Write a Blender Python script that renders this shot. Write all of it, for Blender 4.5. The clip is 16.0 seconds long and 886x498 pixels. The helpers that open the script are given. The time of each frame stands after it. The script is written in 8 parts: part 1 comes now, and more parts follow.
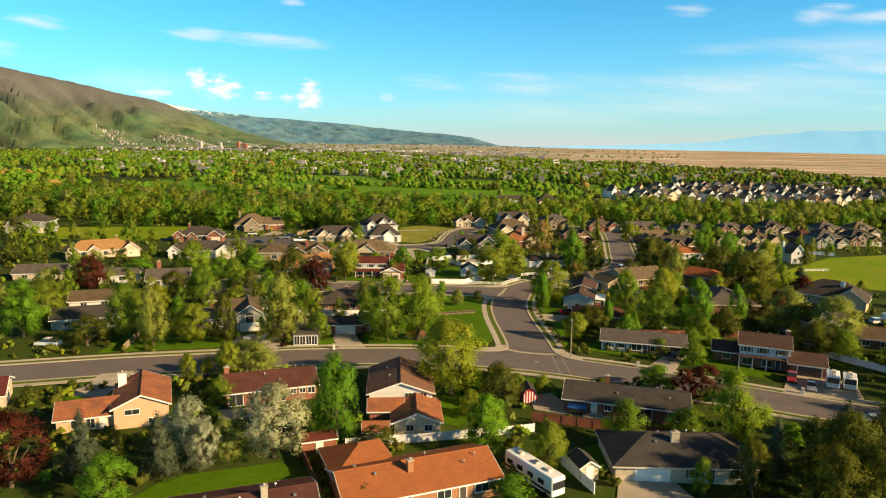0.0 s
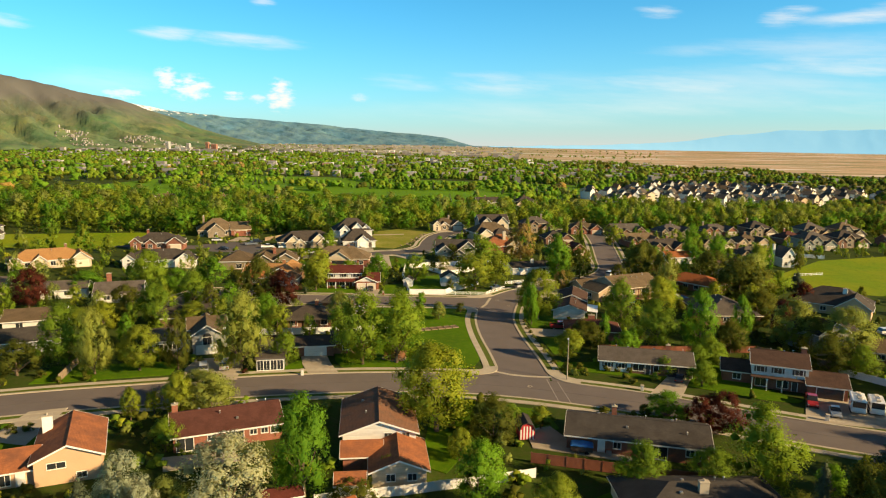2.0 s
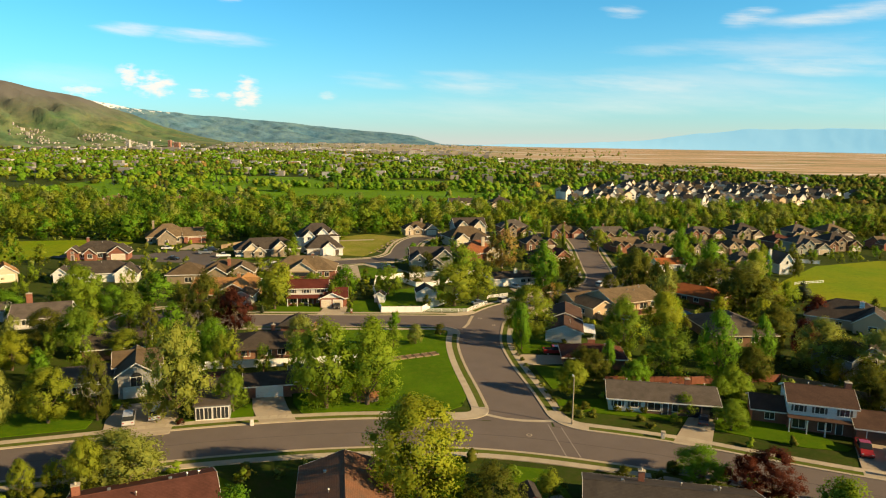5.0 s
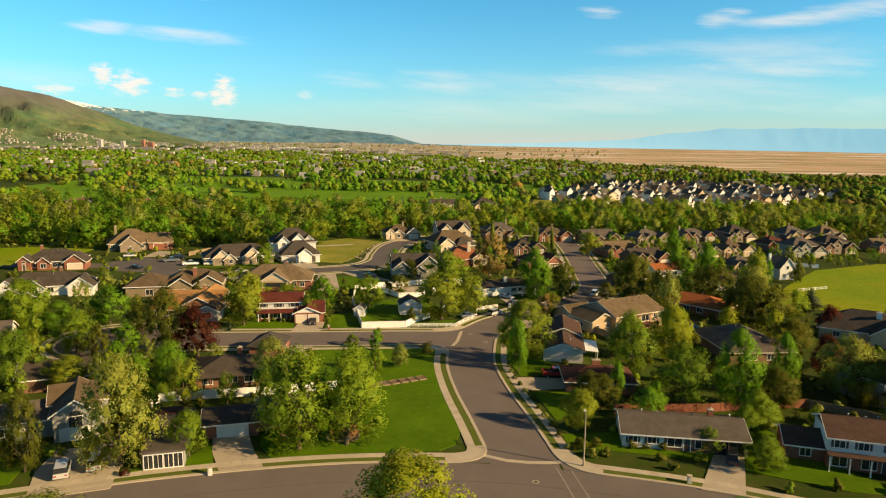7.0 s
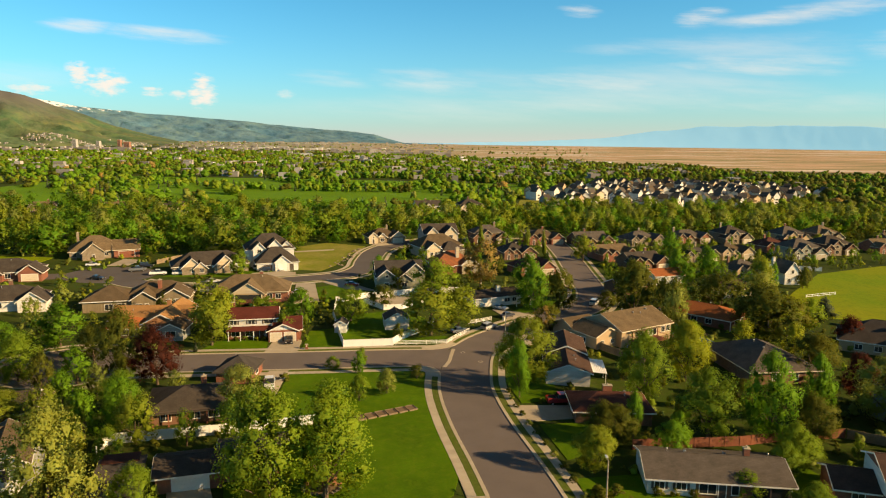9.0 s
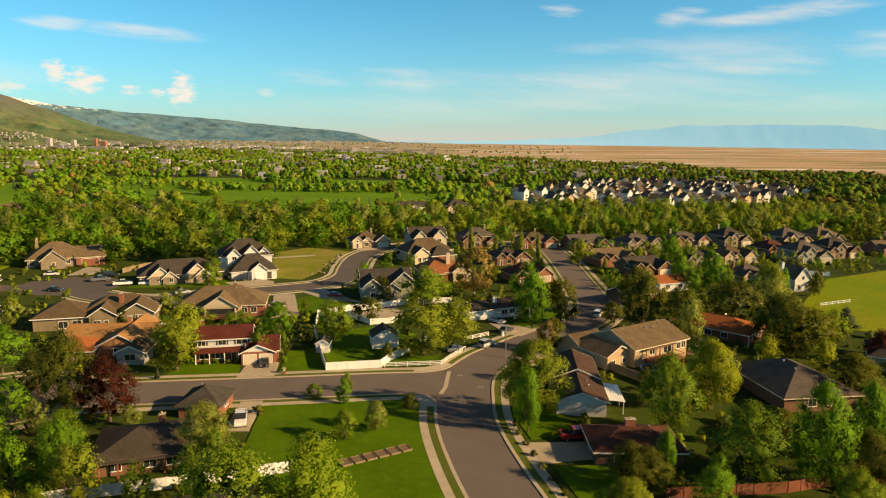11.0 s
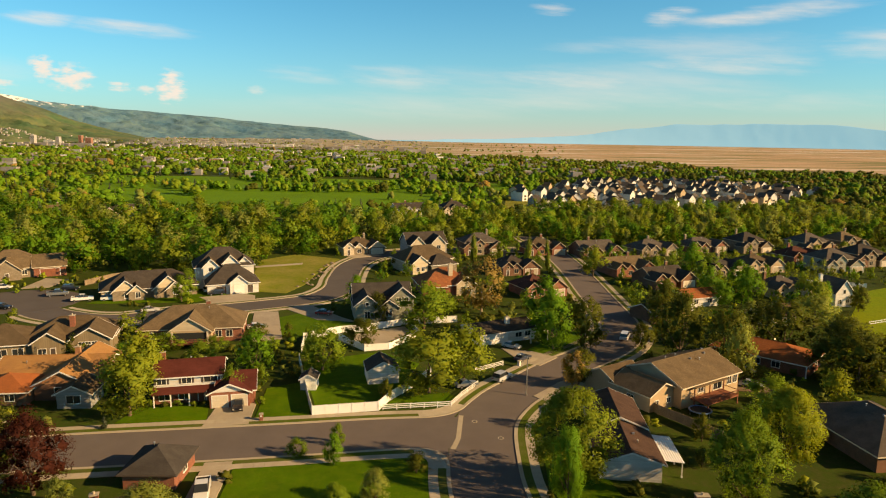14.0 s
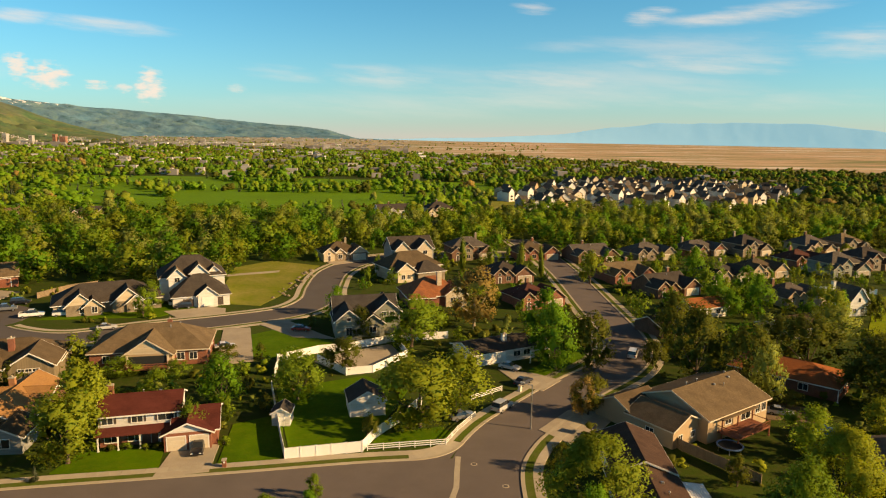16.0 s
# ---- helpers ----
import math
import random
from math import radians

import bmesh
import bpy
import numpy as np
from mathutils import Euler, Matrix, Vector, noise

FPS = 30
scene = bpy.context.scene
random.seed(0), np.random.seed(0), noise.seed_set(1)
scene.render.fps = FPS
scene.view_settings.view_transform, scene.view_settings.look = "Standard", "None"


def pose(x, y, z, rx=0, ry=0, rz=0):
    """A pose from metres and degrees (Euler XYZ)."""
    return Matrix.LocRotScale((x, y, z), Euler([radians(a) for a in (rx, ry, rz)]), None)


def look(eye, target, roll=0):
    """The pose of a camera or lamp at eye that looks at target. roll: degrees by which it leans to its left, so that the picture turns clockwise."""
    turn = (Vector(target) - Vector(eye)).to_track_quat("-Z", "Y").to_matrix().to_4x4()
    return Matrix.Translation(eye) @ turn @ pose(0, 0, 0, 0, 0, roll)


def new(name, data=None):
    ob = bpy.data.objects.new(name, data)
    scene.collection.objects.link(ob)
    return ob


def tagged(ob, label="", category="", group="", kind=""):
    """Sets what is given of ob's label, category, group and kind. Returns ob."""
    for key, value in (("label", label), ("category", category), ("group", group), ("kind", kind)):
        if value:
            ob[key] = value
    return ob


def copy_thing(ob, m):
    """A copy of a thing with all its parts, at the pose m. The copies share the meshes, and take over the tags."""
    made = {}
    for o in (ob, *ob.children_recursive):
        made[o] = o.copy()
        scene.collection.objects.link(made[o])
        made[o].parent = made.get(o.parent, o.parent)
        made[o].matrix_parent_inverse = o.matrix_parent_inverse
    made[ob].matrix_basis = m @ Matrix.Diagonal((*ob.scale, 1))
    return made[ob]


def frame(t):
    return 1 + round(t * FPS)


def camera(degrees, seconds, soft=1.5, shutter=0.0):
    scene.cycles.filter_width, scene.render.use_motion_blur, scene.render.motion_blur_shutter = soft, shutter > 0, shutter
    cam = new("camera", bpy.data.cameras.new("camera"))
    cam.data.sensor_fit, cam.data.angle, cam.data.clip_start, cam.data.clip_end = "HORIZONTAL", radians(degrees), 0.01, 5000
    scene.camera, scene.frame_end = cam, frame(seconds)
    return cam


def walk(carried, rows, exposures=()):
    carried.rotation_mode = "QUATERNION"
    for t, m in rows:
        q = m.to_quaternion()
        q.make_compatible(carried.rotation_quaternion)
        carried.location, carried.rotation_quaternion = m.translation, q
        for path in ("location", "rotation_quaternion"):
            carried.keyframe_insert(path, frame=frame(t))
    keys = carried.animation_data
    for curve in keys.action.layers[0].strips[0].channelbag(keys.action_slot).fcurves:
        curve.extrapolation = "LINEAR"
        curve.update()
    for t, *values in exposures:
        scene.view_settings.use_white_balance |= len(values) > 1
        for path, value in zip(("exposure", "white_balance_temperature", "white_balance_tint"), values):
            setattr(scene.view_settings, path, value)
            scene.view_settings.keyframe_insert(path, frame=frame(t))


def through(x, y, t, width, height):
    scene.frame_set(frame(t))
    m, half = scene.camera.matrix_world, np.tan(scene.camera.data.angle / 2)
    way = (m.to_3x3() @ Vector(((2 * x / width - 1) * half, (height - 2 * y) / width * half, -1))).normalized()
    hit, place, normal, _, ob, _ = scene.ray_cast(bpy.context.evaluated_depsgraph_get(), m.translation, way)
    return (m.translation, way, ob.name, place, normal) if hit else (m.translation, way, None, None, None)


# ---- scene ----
cam = camera(66.3, 16.0, soft=1.15)
PATH = [
    (0, (1.108, -154.690, 47.777), (0.113, -144.861, 46.228), 0.79),
    (0.5, (0.173, -150.533, 47.680), (-0.707, -140.694, 46.128), 0.79),
    (1, (-0.653, -146.440, 47.616), (-1.417, -136.590, 46.068), 0.79),
    (1.5, (-1.463, -142.344, 47.576), (-2.142, -132.488, 46.031), 0.79),
    (2, (-2.153, -138.249, 47.589), (-2.762, -128.387, 46.048), 0.69),
    (2.5, (-2.867, -134.310, 47.595), (-3.401, -124.445, 46.048), 0.79),
    (3, (-3.535, -130.363, 47.592), (-4.004, -120.494, 46.049), 0.79),
    (3.5, (-4.055, -126.296, 47.617), (-4.440, -116.425, 46.067), 0.69),
    (4, (-4.529, -122.293, 47.623), (-4.834, -112.418, 46.072), 0.69),
    (6.5, (-6.893, -101.888, 47.497), (-6.828, -92.012, 45.925), 0.69),
    (7, (-7.413, -97.889, 47.522), (-7.267, -88.013, 45.959), 0.69),
    (7.5, (-7.794, -93.964, 47.504), (-7.578, -84.089, 45.940), 0.69),
    (8, (-8.071, -89.990, 47.481), (-7.786, -80.118, 45.912), 0.49),
    (8.5, (-8.377, -85.984, 47.486), (-8.037, -76.114, 45.915), 0.59),
    (9, (-8.805, -81.867, 47.510), (-8.400, -72.000, 45.934), 0.49),
    (11.5, (-10.907, -61.074, 47.301), (-10.187, -51.229, 45.705), 0.49),
    (12, (-11.294, -57.008, 47.249), (-10.524, -47.167, 45.647), 0.49),
    (12.5, (-11.700, -52.921, 47.162), (-10.904, -43.082, 45.559), 0.59),
    (13, (-11.966, -48.926, 47.070), (-11.171, -39.087, 45.466), 0.69),
    (13.5, (-12.245, -44.868, 47.047), (-11.441, -35.032, 45.435), 0.59),
    (14, (-12.397, -40.718, 47.007), (-11.597, -30.882, 45.394), 0.69),
    (14.5, (-12.372, -36.502, 46.974), (-11.528, -26.670, 45.356), 0.69),
    (15, (-12.475, -32.456, 46.931), (-11.556, -22.632, 45.307), 0.69),
    (15.5, (-12.570, -28.507, 46.853), (-11.580, -18.690, 45.227), 0.69),
    (16, (-12.736, -24.545, 46.803), (-11.676, -14.735, 45.176), 0.69),
]
walk(cam, [(t, look(eye, target, roll)) for t, eye, target, roll in PATH],
     [(0, 0.83, 7350, 13), (4, 0.81, 7700, 13), (9, 0.69, 8250, 16), (16, 0.57, 9000, 20)])
# ---- world, sun, exposure ----
SUN_AZ, SUN_EL = radians(-20), radians(22)  # from the +x side, a little behind the camera
TO_SUN = Vector((math.cos(SUN_EL) * math.cos(SUN_AZ), math.cos(SUN_EL) * math.sin(SUN_AZ), math.sin(SUN_EL)))


def node(tree, kind, **sets):
    n = tree.nodes.new(kind)
    for key, value in sets.items():
        if key in n.inputs:
            n.inputs[key].default_value = value
    return n


def maths(tree, op, a, b=0.0, c=0.0, clamp=False):
    n = tree.nodes.new("ShaderNodeMath")
    n.operation, n.use_clamp = op, clamp
    for i, v in enumerate((a, b, c)):
        if isinstance(v, (int, float)):
            n.inputs[i].default_value = v
        else:
            tree.links.new(v, n.inputs[i])
    return n.outputs[0]


def blend(tree, fac, a, b, kind="MIX"):
    n = tree.nodes.new("ShaderNodeMix")
    n.data_type, n.blend_type = "RGBA", kind
    for i, v in ((0, fac), (6, a), (7, b)):
        if isinstance(v, (int, float)):
            n.inputs[i].default_value = v
        elif isinstance(v, tuple):
            n.inputs[i].default_value = (*v[:3], 1)
        else:
            tree.links.new(v, n.inputs[i])
    return n.outputs[2]


def ramp(tree, fac, stops):
    n = tree.nodes.new("ShaderNodeValToRGB")
    while len(n.color_ramp.elements) < len(stops):
        n.color_ramp.elements.new(0.5)
    for e, (p, c) in zip(n.color_ramp.elements, stops):
        e.position = p
        e.color = (*c, 1) if isinstance(c, tuple) else (c, c, c, 1)
    tree.links.new(fac, n.inputs[0])
    return n.outputs[0]


world = bpy.data.worlds.new("world")
world.use_nodes = True
scene.world = world
wt = world.node_tree
wt.nodes.clear()
sky = wt.nodes.new("ShaderNodeTexSky")
sky.sky_type, sky.sun_disc = "NISHITA", False
sky.sun_elevation, sky.sun_rotation = SUN_EL, radians(90) - SUN_AZ
sky.altitude, sky.air_density, sky.dust_density, sky.ozone_density = 1300, 1.0, 1.0, 3.0
way = wt.nodes.new("ShaderNodeTexCoord").outputs["Generated"]
sep = wt.nodes.new("ShaderNodeSeparateXYZ")
wt.links.new(way, sep.inputs[0])
az = maths(wt, "ARCTAN2", sep.outputs[0], sep.outputs[1])
el = maths(wt, "ARCSINE", sep.outputs[2])
low = blend(wt, 1.0, sky.outputs[0], (0.165, 1.14, 1.41), "MULTIPLY")
deep = blend(wt, 1.0, sky.outputs[0], (0.6, 0.43, 0.32), "MULTIPLY")
climb = wt.nodes.new("ShaderNodeMapRange")  # the sky deepens towards the zenith, dimmed and warmed above the view to cut cyan fill
climb.interpolation_type = "SMOOTHSTEP"
climb.inputs[1].default_value, climb.inputs[2].default_value = radians(10), radians(42)
wt.links.new(el, climb.inputs[0])
tinted = blend(wt, climb.outputs[0], low, deep)
plane = wt.nodes.new("ShaderNodeCombineXYZ")
wt.links.new(az, plane.inputs[0])
wt.links.new(maths(wt, "MULTIPLY", el, 2.6), plane.inputs[1])


wisp = wt.nodes.new("ShaderNodeCombineXYZ")
wt.links.new(az, wisp.inputs[0])
wt.links.new(maths(wt, "ADD", maths(wt, "MULTIPLY", el, 7.0), maths(wt, "MULTIPLY", az, 0.5)), wisp.inputs[1])


def cloud(x, y, w, h, tilt, strength, scale, puff=False):
    """One cloud at azimuth x and elevation y (degrees), w by h, ragged by noise; puff: a heaped cloud, else a thin streak."""
    dx, dy = maths(wt, "SUBTRACT", az, radians(x)), maths(wt, "SUBTRACT", el, radians(y))
    dy = maths(wt, "SUBTRACT", dy, maths(wt, "MULTIPLY", dx, tilt))
    r = maths(wt, "ADD", maths(wt, "POWER", maths(wt, "ABSOLUTE", maths(wt, "DIVIDE", dx, radians(w))), 2.0),
              maths(wt, "POWER", maths(wt, "ABSOLUTE", maths(wt, "DIVIDE", dy, radians(h))), 2.0))
    body = maths(wt, "SUBTRACT", 1.0, r, clamp=True)
    n = node(wt, "ShaderNodeTexNoise", Scale=scale, Detail=7.0, Roughness=0.62)
    wt.links.new(plane.outputs[0] if puff else wisp.outputs[0], n.inputs["Vector"])
    rag = maths(wt, "MULTIPLY", maths(wt, "SUBTRACT", n.outputs["Fac"], 0.5), 3.6 if puff else 3.0)
    shape = maths(wt, "MULTIPLY", maths(wt, "ADD", body, rag), maths(wt, "POWER", body, 0.35))
    edge = wt.nodes.new("ShaderNodeMapRange")
    edge.interpolation_type = "SMOOTHSTEP"
    for i, v in ((1, 0.1), (2, 1.25 if puff else 1.7), (3, 0.0), (4, strength * (0.95 if puff else 0.8))):
        edge.inputs[i].default_value = v
    wt.links.new(shape, edge.inputs[0])
    return edge.outputs[0]


CLOUDS = [
    (-19.5, 7.75, 6.5, 0.75, -0.03, 0.75, 9), (-25.0, 8.0, 3.2, 0.8, 0.02, 0.85, 9), (-36, 8.0, 2.6, 0.7, -0.05, 0.9, 12), (-38.5, 5.9, 1.8, 1.0, 0, 0.8, 14),
    (-25.4, 4.6, 1.1, 1.2, 0.0, 0.95, 60, True), (-23.6, 4.0, 1.9, 1.25, 0.0, 1.0, 50, True), (-20.5, 3.5, 1.2, 0.5, 0.0, 0.8, 60, True),
    (-16.9, 3.55, 1.5, 1.7, 0.0, 1.0, 50, True), (-28.5, 3.4, 1.9, 0.6, 0.0, 0.75, 60, True), (-18.6, 3.3, 0.9, 0.45, 0.0, 0.7, 60, True), (-10.5, 3.6, 1.0, 0.5, 0, 0.4, 50, True),
    (1.5, 4.7, 6.5, 1.5, -0.08, 0.6, 7), (-7, 4.9, 4.5, 0.9, -0.1, 0.45, 8), (16, 4.6, 10.5, 1.3, -0.06, 0.65, 6), (12, 3.2, 16, 1.4, 0, 0.45, 5),
    (27, 5.8, 9, 1.3, -0.05, 0.7, 7), (29, 9.2, 8.5, 0.95, 0.07, 1.0, 7), (22.5, 9.4, 2.6, 1.0, 0.1, 0.8, 12), (13.2, 10.2, 2.2, 0.7, -0.1, 0.6, 14),
    (-18, 10.8, 1.4, 0.6, 0, 0.8, 14), (37, 6.8, 6, 1.6, 0, 0.65, 8), (30, 3.0, 12, 1.2, 0, 0.4, 5), (18, 7.3, 10, 0.7, 0.02, 0.3, 8),
    (17, 4.2, 24, 2.6, 0.0, 0.42, 4), (25, 7.0, 13, 1.5, -0.04, 0.45, 5), (3, 2.6, 20, 1.6, 0.0, 0.35, 4), (-30, 4.2, 7, 1.6, 0.0, 0.3, 6)]
cover = None
for c in CLOUDS:
    one = cloud(*c)
    cover = one if cover is None else maths(wt, "MAXIMUM", cover, one)
thick = maths(wt, "POWER", 2.718, maths(wt, "MULTIPLY", maths(wt, "MAXIMUM", el, 0.0), -15.0))
hazed = blend(wt, maths(wt, "MULTIPLY", thick, 0.88), tinted, (4.25, 4.65, 4.85))
white = blend(wt, cover, hazed, (6.2, 6.5, 6.7))
wbg = wt.nodes.new("ShaderNodeBackground")
wbg.inputs[1].default_value = 0.089
wt.links.new(white, wbg.inputs[0])
wout = wt.nodes.new("ShaderNodeOutputWorld")
wt.links.new(wbg.outputs[0], wout.inputs[0])

sun = new("sun", bpy.data.lights.new("sun", "SUN"))
sun.data.energy, sun.data.angle, sun.data.color = 5.0, radians(0.6), (1.0, 0.77, 0.44)
sun.matrix_world = look(TO_SUN * 100, (0, 0, 0))
# ---- materials ----
SLOPE = -0.01571


def clamp(v, a, b):
    return max(a, min(b, v))


def gz(x, y):
    """Height of the ground: it falls gently towards +x and lifts slowly far away."""
    s = x if abs(x) < 450 else math.copysign(450 + (abs(x) - 450) * 0.15, x)
    k = clamp((y - 900) / 3900, 0, 1)
    return SLOPE * s + 28 * k * k * (3 - 2 * k)


def material(name, color, rough=0.85, vary=0.25, scale=0.6, fine=9.0, bump=0.15, metal=0.0, other=None, spec=0.3, random_tint=0.0, island=0.0):
    """Plain surface with variation at two scales, object coordinates in metres."""
    m = bpy.data.materials.new(name)
    m.use_nodes = True
    t = m.node_tree
    bsdf = t.nodes["Principled BSDF"]
    where = t.nodes.new("ShaderNodeNewGeometry").outputs["Position"]
    big = node(t, "ShaderNodeTexNoise", Scale=scale, Detail=4.0, Roughness=0.6)
    small = node(t, "ShaderNodeTexNoise", Scale=fine, Detail=3.0, Roughness=0.7)
    for n in (big, small):
        t.links.new(where, n.inputs["Vector"])
    other = other or tuple(c * (1 - vary) for c in color)
    col = blend(t, ramp(t, big.outputs["Fac"], [(0.32, 0.0), (0.68, 1.0)]), color, other)
    col = blend(t, 1.0, col, ramp(t, small.outputs["Fac"], [(0.25, 1 - vary), (0.75, 1 + vary * 0.6)]), "MULTIPLY")
    if random_tint or island:
        src = t.nodes.new("ShaderNodeObjectInfo").outputs["Random"] if random_tint else t.nodes.new("ShaderNodeNewGeometry").outputs["Random Per Island"]
        k = random_tint or island
        col = blend(t, 1.0, col, ramp(t, src, [(0.0, 1 - k), (1.0, 1 + k)]), "MULTIPLY")
    t.links.new(col, bsdf.inputs["Base Color"])
    bsdf.inputs["Roughness"].default_value, bsdf.inputs["Metallic"].default_value = rough, metal
    bsdf.inputs["Specular IOR Level"].default_value = spec
    if bump:
        b = node(t, "ShaderNodeBump", Strength=bump, Distance=0.05)
        t.links.new(small.outputs["Fac"], b.inputs["Height"])
        t.links.new(b.outputs[0], bsdf.inputs["Normal"])
    return m


def courses(m, size_u, size_v, mortar, strength, depth=0.6, axis="wall"):
    """Adds rows of bricks, boards or shingles to a material made by material()."""
    t = m.node_tree
    bsdf = t.nodes["Principled BSDF"]
    coord = t.nodes.new("ShaderNodeTexCoord").outputs["Object"]
    sp = t.nodes.new("ShaderNodeSeparateXYZ")
    t.links.new(coord, sp.inputs[0])
    put = t.nodes.new("ShaderNodeCombineXYZ")
    u = maths(t, "ADD", sp.outputs[0], sp.outputs[1])
    t.links.new(u, put.inputs[0])
    t.links.new(sp.outputs[2], put.inputs[1])
    br = node(t, "ShaderNodeTexBrick", Scale=1.0)
    br.inputs["Color1"].default_value = (1, 1, 1, 1)
    br.inputs["Color2"].default_value = (0.72, 0.72, 0.72, 1)
    br.inputs["Mortar"].default_value = (strength, strength, strength, 1)
    br.inputs["Mortar Size"].default_value = mortar
    br.inputs["Brick Width"].default_value, br.inputs["Row Height"].default_value = size_u, size_v
    t.links.new(put.outputs[0], br.inputs["Vector"])
    old = bsdf.inputs["Base Color"].links[0].from_socket
    t.links.new(blend(t, depth, old, blend(t, 1.0, old, br.outputs["Color"], "MULTIPLY")), bsdf.inputs["Base Color"])
    return m


ROOFS, WALLS = {}, {}


def roof_mat(name, color, other=None):
    if name not in ROOFS:
        ROOFS[name] = courses(material("shingles_" + name, color, 0.9, 0.3, 0.5, 14.0, 0.3, other=other, spec=0.08), 0.4, 0.075, 0.012, 0.55, 0.55)
    return ROOFS[name]


R_ORANGE = roof_mat("orange", (0.42, 0.14, 0.055), (0.34, 0.12, 0.05))
R_TERRA = roof_mat("terracotta", (0.42, 0.155, 0.07), (0.24, 0.1, 0.06))
R_RED = roof_mat("red", (0.15, 0.042, 0.034))
R_MAROON = roof_mat("maroon", (0.14, 0.058, 0.046))
R_UMBER = roof_mat("umber", (0.115, 0.07, 0.055))
R_BROWN = roof_mat("brown", (0.158, 0.115, 0.074))
R_TAN = roof_mat("tan", (0.22, 0.16, 0.1))
R_DARK = roof_mat("dark", (0.095, 0.08, 0.07))
R_GREY = roof_mat("grey", (0.15, 0.128, 0.112))
R_SLATE = roof_mat("slate", (0.088, 0.079, 0.074))
R_WORN = roof_mat("weathered", (0.27, 0.125, 0.075), (0.17, 0.11, 0.08))
R_GOLD = roof_mat("golden", (0.46, 0.25, 0.1), (0.38, 0.2, 0.09))
W_BRICK = courses(material("brick_red", (0.29, 0.115, 0.075), 0.9, 0.25, 0.8, 12, 0.2), 0.3, 0.1, 0.015, 1.3, 0.8)
W_BRICKD = courses(material("brick_brown", (0.22, 0.115, 0.075), 0.9, 0.25, 0.8, 12, 0.2), 0.3, 0.1, 0.015, 1.3, 0.8)
W_ORANGE = courses(material("brick_orange", (0.42, 0.2, 0.1), 0.9, 0.2, 0.8, 12, 0.2), 0.3, 0.1, 0.015, 1.25, 0.8)
W_WHITE = courses(material("siding_white", (0.74, 0.73, 0.7), 0.6, 0.08, 0.4, 6, 0.05), 4.0, 0.2, 0.012, 0.7, 0.7)
W_CREAM = courses(material("siding_cream", (0.62, 0.52, 0.38), 0.7, 0.1, 0.4, 6, 0.05), 4.0, 0.2, 0.012, 0.7, 0.7)
W_PEACH = material("stucco_peach", (0.6, 0.4, 0.26), 0.9, 0.1, 0.4, 14, 0.15)
W_TAN = material("stucco_tan", (0.46, 0.34, 0.22), 0.9, 0.12, 0.4, 14, 0.15)
W_GREY = courses(material("siding_grey", (0.33, 0.34, 0.34), 0.7, 0.1, 0.4, 6, 0.05), 4.0, 0.2, 0.012, 0.7, 0.7)
W_SAGE = courses(material("siding_sage", (0.28, 0.29, 0.24), 0.7, 0.1, 0.4, 6, 0.05), 4.0, 0.2, 0.012, 0.7, 0.7)
W_BOARD = courses(material("board_batten", (0.28, 0.22, 0.14), 0.8, 0.15, 0.4, 6, 0.05), 0.4, 6.0, 0.03, 0.6, 0.8)
W_STONE = courses(material("stone_veneer", (0.36, 0.29, 0.21), 0.9, 0.35, 1.2, 8, 0.4), 0.5, 0.25, 0.03, 0.6, 0.8)
WHITE = material("white_paint", (0.78, 0.77, 0.74), 0.55, 0.06, 0.5, 5, 0.03)
CREAM = material("cream_paint", (0.66, 0.58, 0.46), 0.55, 0.06, 0.5, 5, 0.03)
TAUPE = material("taupe_paint", (0.48, 0.4, 0.3), 0.6, 0.1, 0.5, 5, 0.03)
DARKTRIM = material("dark_trim", (0.09, 0.07, 0.06), 0.6, 0.15, 0.5, 5, 0.03)
VINYL = material("white_vinyl", (0.82, 0.82, 0.81), 0.4, 0.04, 0.5, 5, 0.02)
WOOD = courses(material("weathered_wood", (0.36, 0.27, 0.18), 0.85, 0.25, 0.8, 9, 0.2), 0.15, 6, 0.04, 0.5, 0.7)
REDWOOD = material("stained_wood", (0.28, 0.1, 0.06), 0.75, 0.25, 0.8, 9, 0.2)
CONCRETE = material("concrete", (0.47, 0.41, 0.32), 0.9, 0.15, 0.5, 10, 0.1, random_tint=0.07)
KERB = material("kerb_concrete", (0.46, 0.4, 0.31), 0.9, 0.15, 0.7, 10, 0.1)
DRIVE = material("driveway_concrete", (0.43, 0.37, 0.29), 0.9, 0.2, 0.25, 8, 0.08)
ASPHALT = material("asphalt", (0.158, 0.134, 0.127), 0.92, 0.15, 0.16, 12, 0.12, spec=0.2)
ASPHALT_NEW = material("asphalt_fresh", (0.118, 0.105, 0.102), 0.92, 0.15, 0.16, 12, 0.12, spec=0.2)
PATCH = material("asphalt_seal", (0.3, 0.27, 0.25), 0.9, 0.2, 0.4, 10, 0.05)
GLASS = material("window_glass", (0.03, 0.035, 0.04), 0.08, 0.1, 0.5, 2, 0.0, spec=0.6)
METAL = material("galvanised", (0.45, 0.45, 0.44), 0.4, 0.1, 1, 8, 0.05, metal=0.8)
BARK = material("bark", (0.16, 0.115, 0.08), 0.95, 0.35, 2.0, 9, 0.5)
BARK_PALE = material("pale_bark", (0.42, 0.36, 0.28), 0.95, 0.35, 2.0, 9, 0.4)


